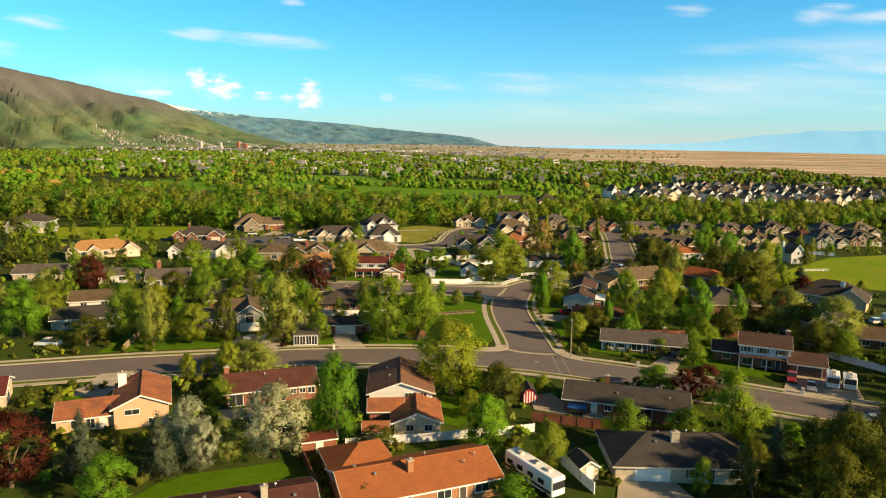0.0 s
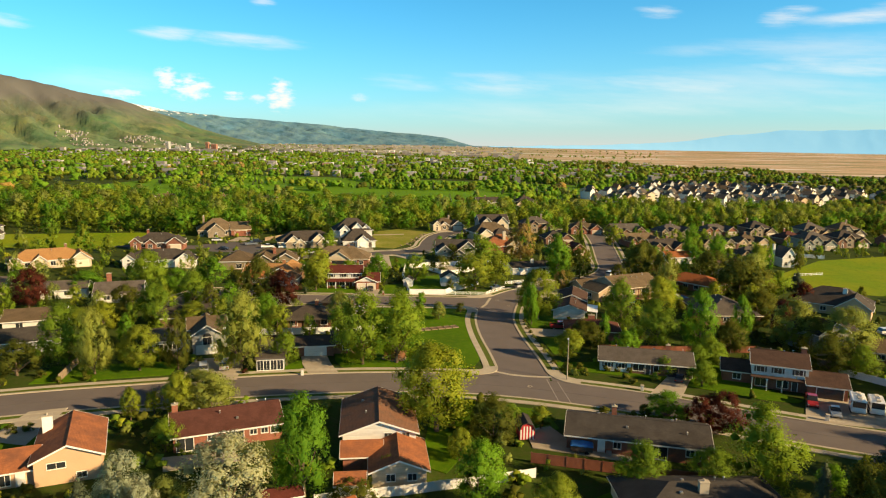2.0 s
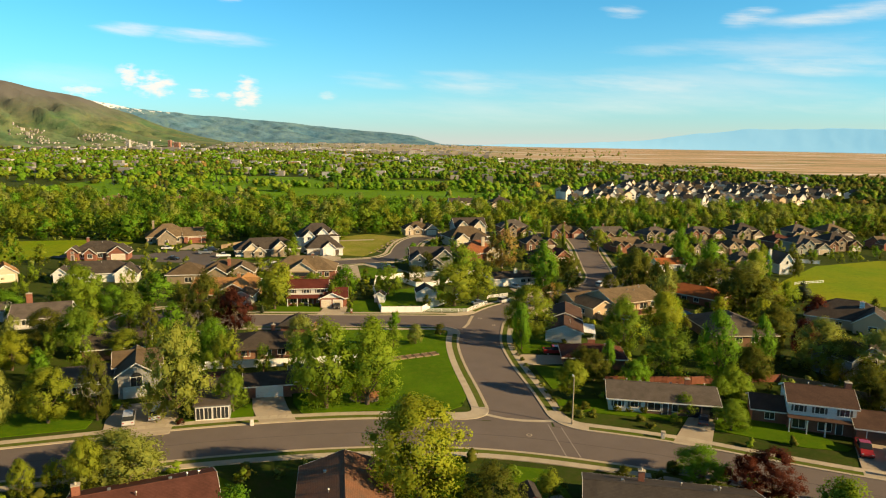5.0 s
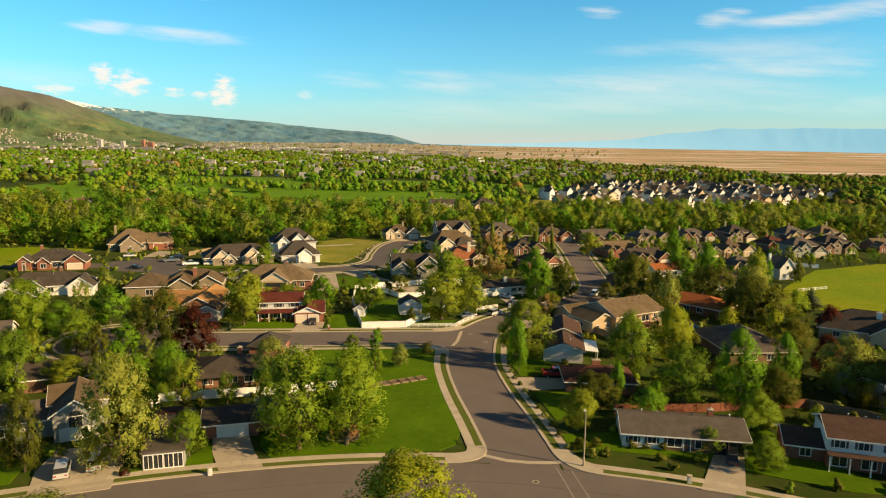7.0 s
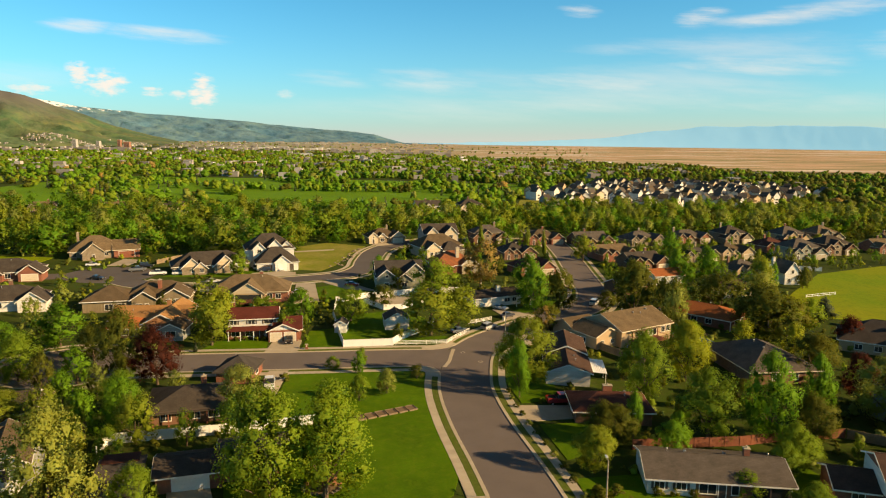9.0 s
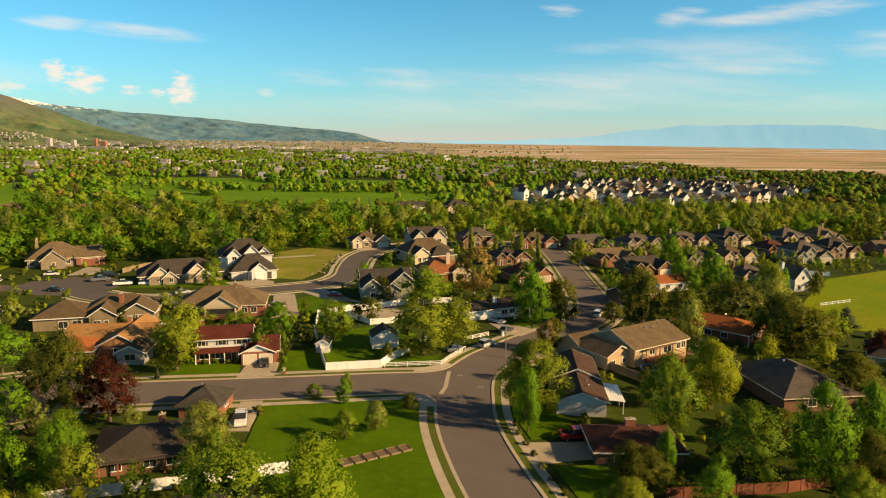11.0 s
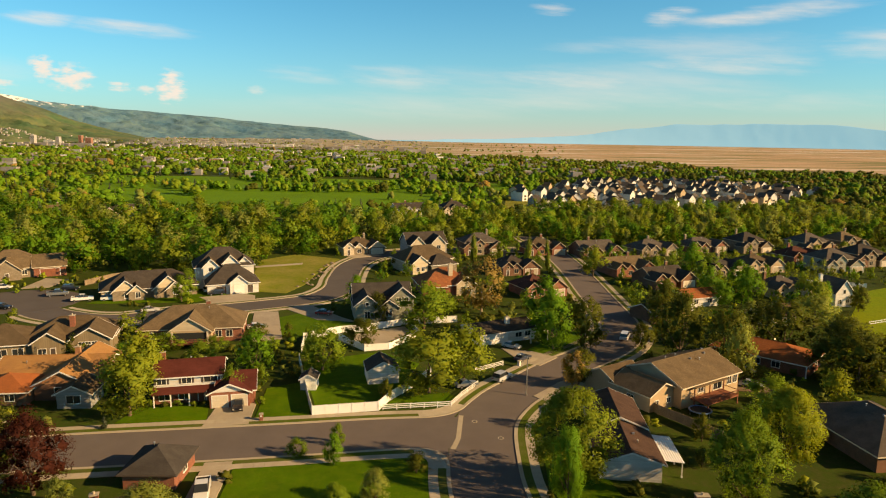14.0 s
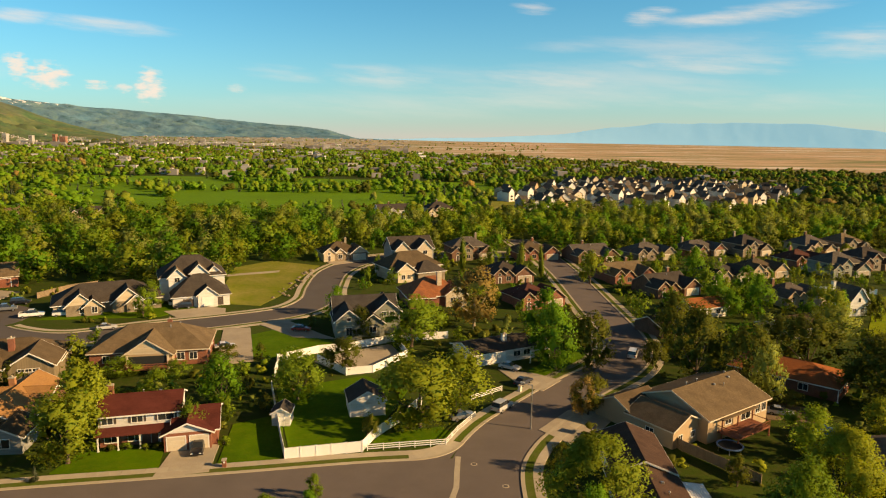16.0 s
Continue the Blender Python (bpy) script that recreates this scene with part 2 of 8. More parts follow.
def leaf_mat(name, color, other, gloss=0.7, through=0.42):
    m = bpy.data.materials.new("leaves_" + name)
    m.use_nodes = True
    t = m.node_tree
    bsdf = t.nodes["Principled BSDF"]
    isl = t.nodes.new("ShaderNodeNewGeometry").outputs["Random Per Island"]
    ob = t.nodes.new("ShaderNodeObjectInfo").outputs["Random"]
    col = blend(t, isl, color, other)
    col = blend(t, 1.0, col, ramp(t, ob, [(0.0, (0.82, 0.87, 0.84)), (0.5, (1.0, 1.0, 1.0)), (1.0, (1.16, 1.1, 0.95))]), "MULTIPLY")
    t.links.new(col, bsdf.inputs["Base Color"])
    bsdf.inputs["Roughness"].default_value = gloss
    bsdf.inputs["Specular IOR Level"].default_value = 0.12
    tr = t.nodes.new("ShaderNodeBsdfTranslucent")
    t.links.new(blend(t, 1.0, col, (1.15, 1.15, 0.75), "MULTIPLY"), tr.inputs[0])
    mix = t.nodes.new("ShaderNodeMixShader")
    mix.inputs[0].default_value = through
    t.links.new(bsdf.outputs[0], mix.inputs[1])
    t.links.new(tr.outputs[0], mix.inputs[2])
    t.links.new(mix.outputs[0], t.nodes["Material Output"].inputs["Surface"])
    return m


LEAF = {
    "maple": leaf_mat("maple", (0.215, 0.325, 0.036), (0.155, 0.245, 0.026)),
    "bright": leaf_mat("bright", (0.165, 0.335, 0.03), (0.12, 0.26, 0.022)),
    "elm": leaf_mat("elm", (0.295, 0.35, 0.042), (0.215, 0.268, 0.03)),
    "willow": leaf_mat("willow", (0.3, 0.35, 0.085), (0.22, 0.268, 0.06)),
    "dark": leaf_mat("dark", (0.145, 0.165, 0.026), (0.095, 0.112, 0.018)),
    "plum": leaf_mat("plum", (0.13, 0.036, 0.024), (0.07, 0.02, 0.014)),
    "blossom": leaf_mat("blossom", (0.46, 0.483, 0.345), (0.333, 0.368, 0.241)),
    "amber": leaf_mat("amber", (0.42, 0.29, 0.1), (0.31, 0.23, 0.075)),
    "spruce": leaf_mat("spruce", (0.1, 0.125, 0.075), (0.055, 0.072, 0.045), through=0.1),
    "poplar": leaf_mat("poplar", (0.196, 0.253, 0.0345), (0.115, 0.161, 0.023)),
}


def grass_mat(name, a, b, c, scale=0.06, stripe=0.0):
    m = bpy.data.materials.new(name)
    m.use_nodes = True
    t = m.node_tree
    bsdf = t.nodes["Principled BSDF"]
    where = t.nodes.new("ShaderNodeNewGeometry").outputs["Position"]
    big = node(t, "ShaderNodeTexNoise", Scale=scale, Detail=5.0, Roughness=0.6)
    mid = node(t, "ShaderNodeTexNoise", Scale=0.7, Detail=5.0, Roughness=0.7)
    fine = node(t, "ShaderNodeTexNoise", Scale=6.0, Detail=4.0, Roughness=0.75)
    for n in (big, mid, fine):
        t.links.new(where, n.inputs["Vector"])
    col = blend(t, ramp(t, big.outputs["Fac"], [(0.35, 0.0), (0.65, 1.0)]), a, b)
    col = blend(t, ramp(t, mid.outputs["Fac"], [(0.45, 0.0), (0.8, 0.8)]), col, c)
    col = blend(t, 1.0, col, ramp(t, fine.outputs["Fac"], [(0.2, 0.6), (0.8, 1.35)]), "MULTIPLY")
    t.links.new(col, bsdf.inputs["Base Color"])
    bsdf.inputs["Roughness"].default_value, bsdf.inputs["Specular IOR Level"].default_value = 0.95, 0.05
    b = node(t, "ShaderNodeBump", Strength=0.5, Distance=0.08)
    t.links.new(fine.outputs["Fac"], b.inputs["Height"])
    t.links.new(b.outputs[0], bsdf.inputs["Normal"])
    return m


LAWN = grass_mat("lawn_grass", (0.074, 0.16, 0.006), (0.05, 0.115, 0.005), (0.11, 0.165, 0.01), 0.12)
FIELD = grass_mat("field_grass", (0.14, 0.24, 0.01), (0.23, 0.26, 0.014), (0.085, 0.155, 0.008), 0.03)
DRYLOT = grass_mat("dry_lot", (0.17, 0.2, 0.02), (0.27, 0.24, 0.07), (0.12, 0.18, 0.016), 0.09)
BARE = material("bare_soil", (0.21, 0.145, 0.09), 0.95, 0.3, 0.3, 5, 0.4)
VERGE = grass_mat("verge_grass", (0.075, 0.125, 0.012), (0.1, 0.12, 0.03), (0.14, 0.14, 0.05), 0.15)
# ---- building helpers ----
def link_mesh(name, bm, mat):
    me = bpy.data.meshes.new(name)
    bm.to_mesh(me)
    bm.free()
    for m in mat if isinstance(mat, (list, tuple)) else [mat]:
        me.materials.append(m)
    return me


def part(name, bm, mat, parent=None, label="", loc=(0, 0, 0), rz=0.0):
    """Links a bmesh, or shares a mesh, as one object under a thing or a part."""
    me = bm if isinstance(bm, bpy.types.Mesh) else link_mesh(name, bm, mat)
    ob = new(name, me)
    ob.parent = parent
    ob.location, ob.rotation_euler = loc, (0, 0, rz)
    return tagged(ob, label)


def thing(name, x, y, rz=0.0, label="", category="", group="", z=None):
    ob = new(name)
    ob.location, ob.rotation_euler = (x, y, gz(x, y) if z is None else z), (0, 0, radians(rz))
    return tagged(ob, label, category, group)


def box(bm, x0, x1, y0, y1, z0, z1, bevel=0.0, mi=0):
    v = [bm.verts.new((x, y, z)) for z in (z0, z1) for y in (y0, y1) for x in (x0, x1)]
    fs = [bm.faces.new([v[i] for i in q]) for q in ((0, 2, 3, 1), (4, 5, 7, 6), (0, 1, 5, 4), (2, 6, 7, 3), (0, 4, 6, 2), (1, 3, 7, 5))]
    for f in fs:
        f.material_index = mi
    if bevel:
        bmesh.ops.bevel(bm, geom=list({e for f in fs for e in f.edges}), offset=bevel, segments=1, affect="EDGES")
    return v


def tube(bm, p, q, r0, r1, n=8, mi=0):
    p, q = Vector(p), Vector(q)
    d = (q - p).normalized()
    a = d.orthogonal().normalized()
    b = d.cross(a)
    rings = [[bm.verts.new(c + r * (math.cos(2 * math.pi * i / n) * a + math.sin(2 * math.pi * i / n) * b)) for i in range(n)] for c, r in ((p, r0), (q, r1))]
    for i in range(n):
        bm.faces.new((rings[0][i], rings[0][(i + 1) % n], rings[1][(i + 1) % n], rings[1][i])).material_index = mi
    bm.faces.new(rings[0][::-1]).material_index = mi
    bm.faces.new(rings[1]).material_index = mi


def curve_points(pts, step=2.0):
    """Catmull-Rom through the points, resampled at even steps."""
    P = [Vector(p).to_2d() for p in pts]
    P = [2 * P[0] - P[1], *P, 2 * P[-1] - P[-2]]
    fine = []
    for i in range(1, len(P) - 2):
        a, b, c, d = P[i - 1:i + 3]
        for k in range(16):
            t = k / 16
            fine.append(0.5 * (2 * b + (c - a) * t + (2 * a - 5 * b + 4 * c - d) * t * t + (3 * b - a - 3 * c + d) * t ** 3))
    fine.append(P[-2])
    out, left = [fine[0]], step
    for a, b in zip(fine, fine[1:]):
        seg = (b - a).length
        pos = 0.0
        while seg - pos >= left:
            pos += left
            out.append(a.lerp(b, pos / seg))
            left = step
        left -= seg - pos
    return out


def normals2d(line):
    res = []
    for i, p in enumerate(line):
        d = (line[min(i + 1, len(line) - 1)] - line[max(i - 1, 0)]).normalized()
        res.append(Vector((-d.y, d.x)))
    return res


def offset(line, d):
    return [p + n * d for p, n in zip(line, normals2d(line))]


def strip(bm, line, d0, d1, z0, z1):
    """A raised band between two offsets of a line, z0 to z1 above the ground."""
    a, b = offset(line, d0), offset(line, d1)
    prev = None
    for p, q in zip(a, b):
        gp, gq = gz(p.x, p.y), gz(q.x, q.y)
        ring = [bm.verts.new((p.x, p.y, gp + z0)), bm.verts.new((p.x, p.y, gp + z1)), bm.verts.new((q.x, q.y, gq + z1)), bm.verts.new((q.x, q.y, gq + z0))]
        if prev:
            for i in range(3):
                bm.faces.new((prev[i], prev[i + 1], ring[i + 1], ring[i]))
        else:
            bm.faces.new(ring)
        prev = ring
    bm.faces.new(prev[::-1])
    bmesh.ops.recalc_face_normals(bm, faces=bm.faces[:])


def slab_mesh(name, outline, top, mat, label="", kind="structure", category="", parent=None, bottom=-0.05, wavy=0.0):
    """A flat raised patch of the ground with the given outline."""
    bm = bmesh.new()
    if wavy:
        line = curve_points([*outline, outline[0]], 1.5)[:-1]
        outline = [p + Vector((noise.noise((p.x * 0.3, p.y * 0.3, 1)), noise.noise((p.x * 0.3, p.y * 0.3, 7)))) * wavy for p in line]
    tops = [bm.verts.new((p[0], p[1], gz(p[0], p[1]) + top)) for p in outline]
    lows = [bm.verts.new((p[0], p[1], gz(p[0], p[1]) + bottom)) for p in outline]
    f = bm.faces.new(tops)
    n = len(tops)
    for i in range(n):
        bm.faces.new((tops[i], lows[i], lows[(i + 1) % n], tops[(i + 1) % n]))
    if len(outline) > 4:
        bmesh.ops.triangulate(bm, faces=[f])
    bmesh.ops.recalc_face_normals(bm, faces=bm.faces[:])
    ob = part(name, bm, mat, parent)
    return tagged(ob, label, category, kind=kind)


# ---- ground ----
def grid_sheet(name, xs, ys, height, mat):
    verts = [(x, y, height(x, y)) for y in ys for x in xs]
    n = len(xs)
    faces = [(j * n + i, j * n + i + 1, (j + 1) * n + i + 1, (j + 1) * n + i) for j in range(len(ys) - 1) for i in range(n - 1)]
    me = bpy.data.meshes.new(name)
    me.from_pydata(verts, [], faces)
    me.polygons.foreach_set("use_smooth", [True] * len(me.polygons))
    me.materials.append(mat)
    return new(name, me)


def graded(near, step, far, ratio=1.12):
    out = [i * step for i in range(int(near / step) + 1)]
    while out[-1] < far:
        step *= ratio
        out.append(min(out[-1] + step, far))
    return out


right_side = graded(300, 25, 4700)
xs = [-v for v in right_side[:0:-1]] + right_side
ys = [-v for v in graded(200, 25, 900)[:0:-1]] + graded(900, 25, 4780)


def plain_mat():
    """Grass near by, then pale dry flats far out by the lake, painted haze-grey towards -x."""
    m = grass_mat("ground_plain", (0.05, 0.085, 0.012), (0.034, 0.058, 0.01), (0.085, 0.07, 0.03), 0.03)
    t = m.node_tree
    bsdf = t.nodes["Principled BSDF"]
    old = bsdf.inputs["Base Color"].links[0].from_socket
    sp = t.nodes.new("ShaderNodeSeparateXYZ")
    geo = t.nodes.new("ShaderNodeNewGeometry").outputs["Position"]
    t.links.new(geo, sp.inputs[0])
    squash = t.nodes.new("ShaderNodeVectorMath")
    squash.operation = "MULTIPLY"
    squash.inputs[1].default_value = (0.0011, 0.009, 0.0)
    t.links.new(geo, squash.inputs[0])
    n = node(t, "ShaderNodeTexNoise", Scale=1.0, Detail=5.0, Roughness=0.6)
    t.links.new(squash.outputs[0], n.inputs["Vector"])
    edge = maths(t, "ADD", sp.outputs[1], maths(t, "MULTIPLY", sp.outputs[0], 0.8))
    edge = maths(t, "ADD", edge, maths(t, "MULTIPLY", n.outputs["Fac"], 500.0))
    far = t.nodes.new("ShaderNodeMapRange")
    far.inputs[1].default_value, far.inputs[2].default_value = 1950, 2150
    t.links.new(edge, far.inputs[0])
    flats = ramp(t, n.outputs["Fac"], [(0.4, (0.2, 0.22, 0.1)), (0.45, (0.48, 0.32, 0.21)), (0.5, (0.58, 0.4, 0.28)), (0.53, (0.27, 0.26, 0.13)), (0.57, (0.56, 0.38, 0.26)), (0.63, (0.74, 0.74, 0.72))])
    west = t.nodes.new("ShaderNodeMapRange")  # greyish green to the west stands for haze, dry pink flats to the east
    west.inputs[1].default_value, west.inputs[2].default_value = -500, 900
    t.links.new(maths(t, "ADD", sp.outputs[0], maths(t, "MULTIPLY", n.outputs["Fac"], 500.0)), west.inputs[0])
    hazed_flats = ramp(t, n.outputs["Fac"], [(0.4, (0.2, 0.23, 0.13)), (0.5, (0.33, 0.32, 0.24)), (0.58, (0.24, 0.26, 0.16)), (0.66, (0.4, 0.38, 0.32))])
    t.links.new(blend(t, far.outputs[0], old, blend(t, west.outputs[0], hazed_flats, flats)), bsdf.inputs["Base Color"])
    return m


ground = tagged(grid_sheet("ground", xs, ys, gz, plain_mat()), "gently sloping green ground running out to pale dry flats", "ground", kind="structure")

# ---- hills and distance ----
def range_mat(name, low, high, snow=None, rock=(0.2, 0.15, 0.1), brown=None):
    m = bpy.data.materials.new(name)
    m.use_nodes = True
    t = m.node_tree
    bsdf = t.nodes["Principled BSDF"]
    geo = t.nodes.new("ShaderNodeNewGeometry")
    n = node(t, "ShaderNodeTexNoise", Scale=0.006, Detail=8.0, Roughness=0.65)
    t.links.new(geo.outputs["Position"], n.inputs["Vector"])
    n2 = node(t, "ShaderNodeTexNoise", Scale=0.03, Detail=6.0, Roughness=0.7)
    t.links.new(geo.outputs["Position"], n2.inputs["Vector"])
    col = blend(t, ramp(t, n.outputs["Fac"], [(0.38, 0.0), (0.62, 1.0)]), low, high)
    col = blend(t, ramp(t, n2.outputs["Fac"], [(0.5, 0.0), (0.75, 0.7)]), col, rock)
    scrub = node(t, "ShaderNodeTexNoise", Scale=0.014, Detail=9.0, Roughness=0.75)
    t.links.new(geo.outputs["Position"], scrub.inputs["Vector"])
    col = blend(t, 1.0, col, ramp(t, scrub.outputs["Fac"], [(0.36, (0.5, 0.6, 0.55)), (0.5, (1.0, 1.0, 1.0)), (0.64, (1.45, 1.3, 1.0))]), "MULTIPLY")
    if brown:
        sp = t.nodes.new("ShaderNodeSeparateXYZ")
        t.links.new(geo.outputs["Position"], sp.inputs[0])
        k = t.nodes.new("ShaderNodeMapRange")
        k.inputs[1].default_value, k.inputs[2].default_value = 170, 290
        t.links.new(maths(t, "ADD", sp.outputs[2], maths(t, "MULTIPLY", n.outputs["Fac"], 120.0)), k.inputs[0])
        col = blend(t, k.outputs[0], col, brown)
    if snow:
        sp = t.nodes.new("ShaderNodeSeparateXYZ")
        t.links.new(geo.outputs["Position"], sp.inputs[0])
        h = maths(t, "ADD", sp.outputs[2], maths(t, "MULTIPLY", n2.outputs["Fac"], 200.0))
        k = t.nodes.new("ShaderNodeMapRange")
        k.inputs[1].default_value, k.inputs[2].default_value = snow, snow + 14
        t.links.new(h, k.inputs[0])
        col = blend(t, k.outputs[0], col, (0.8, 0.82, 0.85))
    t.links.new(col, bsdf.inputs["Base Color"])
    bsdf.inputs["Roughness"].default_value, bsdf.inputs["Specular IOR Level"].default_value = 0.95, 0.1
    return m


def hill_range(name, mat, az0, az1, skyline, foot, crest, label, relief=0.3, seed=0.0, back=60, lean=7.0, freq=0.22):
    """A range of hills on a sweep of azimuths (degrees from +y to +x), with spurs that run down its face aslant."""
    na, nd = 260, 40
    verts, faces = [], []
    for i in range(na + 1):
        u = i / na
        deg = az0 + (az1 - az0) * u
        a = radians(deg)
        top = max(skyline(u), 0.0)
        for j in range(nd + 1):
            v = j / nd
            f = min(v / 0.94, 1)
            r = foot(u) + (crest(u) - foot(u)) * f + (back * (v - 0.94) / 0.06 if v > 0.94 else 0)
            x, y = r * math.sin(a), r * math.cos(a) - 60
            spur = 1 - abs(noise.fractal(((deg + lean * f) * freq + seed, f * 0.9, seed), 0.9, 2.2, 4)) * 2.2
            fine = noise.fractal((x * 0.008, y * 0.008, seed), 0.9, 2.1, 4)
            face = f ** 1.15
            z = top * (face + relief * (spur - 0.55) * 4 * f * (1 - f) * 0.8 + 0.05 * fine * f * (1 - f) * 4)
            if v > 0.94:
                z = top * (1 - (v - 0.94) * 3)
            verts.append((x, y, max(z, -4) + gz(x, y) - 8 * (v == 0)))
    for i in range(na):
        for j in range(nd):
            k = i * (nd + 1) + j
            faces.append((k, k + nd + 1, k + nd + 2, k + 1))
    me = bpy.data.meshes.new(name)
    me.from_pydata(verts, [], faces)
    me.polygons.foreach_set("use_smooth", [True] * len(me.polygons))
    me.materials.append(mat)
    return tagged(new(name, me), label, "hills", kind="structure")


def lerp_list(stops):
    def f(u):
        for (a, p), (b, q) in zip(stops, stops[1:]):
            if u <= b:
                k = (u - a) / (b - a)
                return p + (q - p) * k
        return stops[-1][1]
    return f


def jag(f, amp, freq, seed):
    return lambda u: f(u) + amp * (noise.fractal((u * freq, seed, 0.5), 0.9, 2.0, 4))


# hillside green and brown, with a little haze blue painted in
NEAR_HILL = range_mat("hillside_hazed_green", (0.075, 0.145, 0.075), (0.14, 0.175, 0.09), rock=(0.15, 0.15, 0.11), brown=(0.125, 0.125, 0.12))
# the blue of this range is distance haze mixed into its base colours
MID_HILL = range_mat("hills_painted_haze", (0.075, 0.19, 0.29), (0.115, 0.22, 0.29), snow=316, rock=(0.09, 0.19, 0.29))
near_hill = hill_range("backdrop_hillside", NEAR_HILL, -64, -19, jag(lerp_list([(0, 640), (0.42, 400), (0.58, 318), (0.71, 248), (0.776, 218), (0.816, 172), (0.856, 132), (0.9, 80), (0.955, 34), (1, 6)]), 7, 12, 1.7),
           lerp_list([(0, 1500), (1, 2900)]), lerp_list([(0, 3300), (1, 3900)]), "green and brown hillside under the mountains", relief=0.42, freq=0.22, lean=12.0)
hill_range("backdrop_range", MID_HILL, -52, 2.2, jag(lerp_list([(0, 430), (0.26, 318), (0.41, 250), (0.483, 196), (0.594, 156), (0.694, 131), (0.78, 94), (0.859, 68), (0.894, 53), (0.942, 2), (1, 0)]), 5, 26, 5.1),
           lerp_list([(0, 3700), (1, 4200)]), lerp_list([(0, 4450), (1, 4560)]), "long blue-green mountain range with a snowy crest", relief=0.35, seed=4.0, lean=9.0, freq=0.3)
# aerial haze painted as a blue base colour plus a faint glow
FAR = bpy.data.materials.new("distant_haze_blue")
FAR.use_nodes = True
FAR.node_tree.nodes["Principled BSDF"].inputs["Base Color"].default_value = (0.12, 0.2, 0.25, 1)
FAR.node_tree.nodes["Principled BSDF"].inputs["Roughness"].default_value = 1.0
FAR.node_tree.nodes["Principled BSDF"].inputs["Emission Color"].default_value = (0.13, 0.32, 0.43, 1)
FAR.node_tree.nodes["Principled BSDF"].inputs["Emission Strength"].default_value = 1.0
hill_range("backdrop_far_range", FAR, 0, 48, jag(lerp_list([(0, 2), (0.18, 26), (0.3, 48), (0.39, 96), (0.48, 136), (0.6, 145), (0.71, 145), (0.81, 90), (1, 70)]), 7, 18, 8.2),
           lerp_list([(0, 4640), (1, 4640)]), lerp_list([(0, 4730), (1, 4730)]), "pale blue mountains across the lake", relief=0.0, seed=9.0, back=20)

# ---- roads ----
MAIN = curve_points([(-150, -58), (-115, -43.5), (-97, -35.5), (-80, -28), (-62, -21.3), (-45, -15), (-25, -10), (-8, -8.2), (5, -8.8), (18, -11.3), (30, -14.6), (43, -19.8), (55, -24.3), (68, -28), (85, -31), (120, -34), (170, -36)])
SIDE = curve_points([(6.6, -6), (6.5, 1), (5, 12), (2.4, 28), (1.1, 42), (1.7, 53), (3.8, 66), (8.5, 75.5), (15, 83.5), (26, 95.5), (38, 107), (45, 118), (48.7, 131), (50.2, 145), (52.3, 165), (55, 190), (57, 215), (58, 245), (56, 290)])
LEFT = curve_points([(3, 62.6), (-6, 62.4), (-15, 61.8), (-30, 60), (-46, 58.3), (-61, 56.7), (-80, 54)])
CUL = curve_points([(-112, 147), (-98, 134), (-82, 129.5), (-65, 138), (-48, 145.5), (-34, 154), (-28, 167), (-27.5, 185), (-25.5, 207), (-18, 226), (-4, 240), (25, 246), (57, 248)])
WEST = curve_points([(-112, 147), (-150, 141), (-200, 150), (-260, 165)])


def road(name, line, half, mat, label, top=0.02):
    bm = bmesh.new()
    strip(bm, line, -half, half, -0.05, top)
    return tagged(part(name, bm, mat), label, "road", kind="structure")


road("road_main", MAIN, 5.6, ASPHALT, "worn grey asphalt street with faint seams")
road("road_side", SIDE, 5.2, ASPHALT, "curving grey asphalt side street", 0.026)
road("road_left", LEFT, 5.9, ASPHALT, "grey asphalt street meeting the side street", 0.032)
slab_mesh("road_bulb", [(-80 + 12.6 * math.cos(a * math.pi / 20), 54 + 12.6 * math.sin(a * math.pi / 20)) for a in range(40)], 0.028, ASPHALT, "round asphalt end of a street", category="road")
road("road_cul_de_sac", CUL, 5.0, ASPHALT_NEW, "darker newer asphalt street", 0.02)
road("road_west", WEST, 4.6, ASPHALT_NEW, "darker newer asphalt lane", 0.026)
slab_mesh("road_turning_circle", [(-112 + 15 * math.cos(a * math.pi / 16), 148 + 14 * math.sin(a * math.pi / 16)) for a in range(32)], 0.036, ASPHALT_NEW, "round asphalt turning circle", category="road")


def near(p, line, d):
    return any((p - q).length < d for q in line)


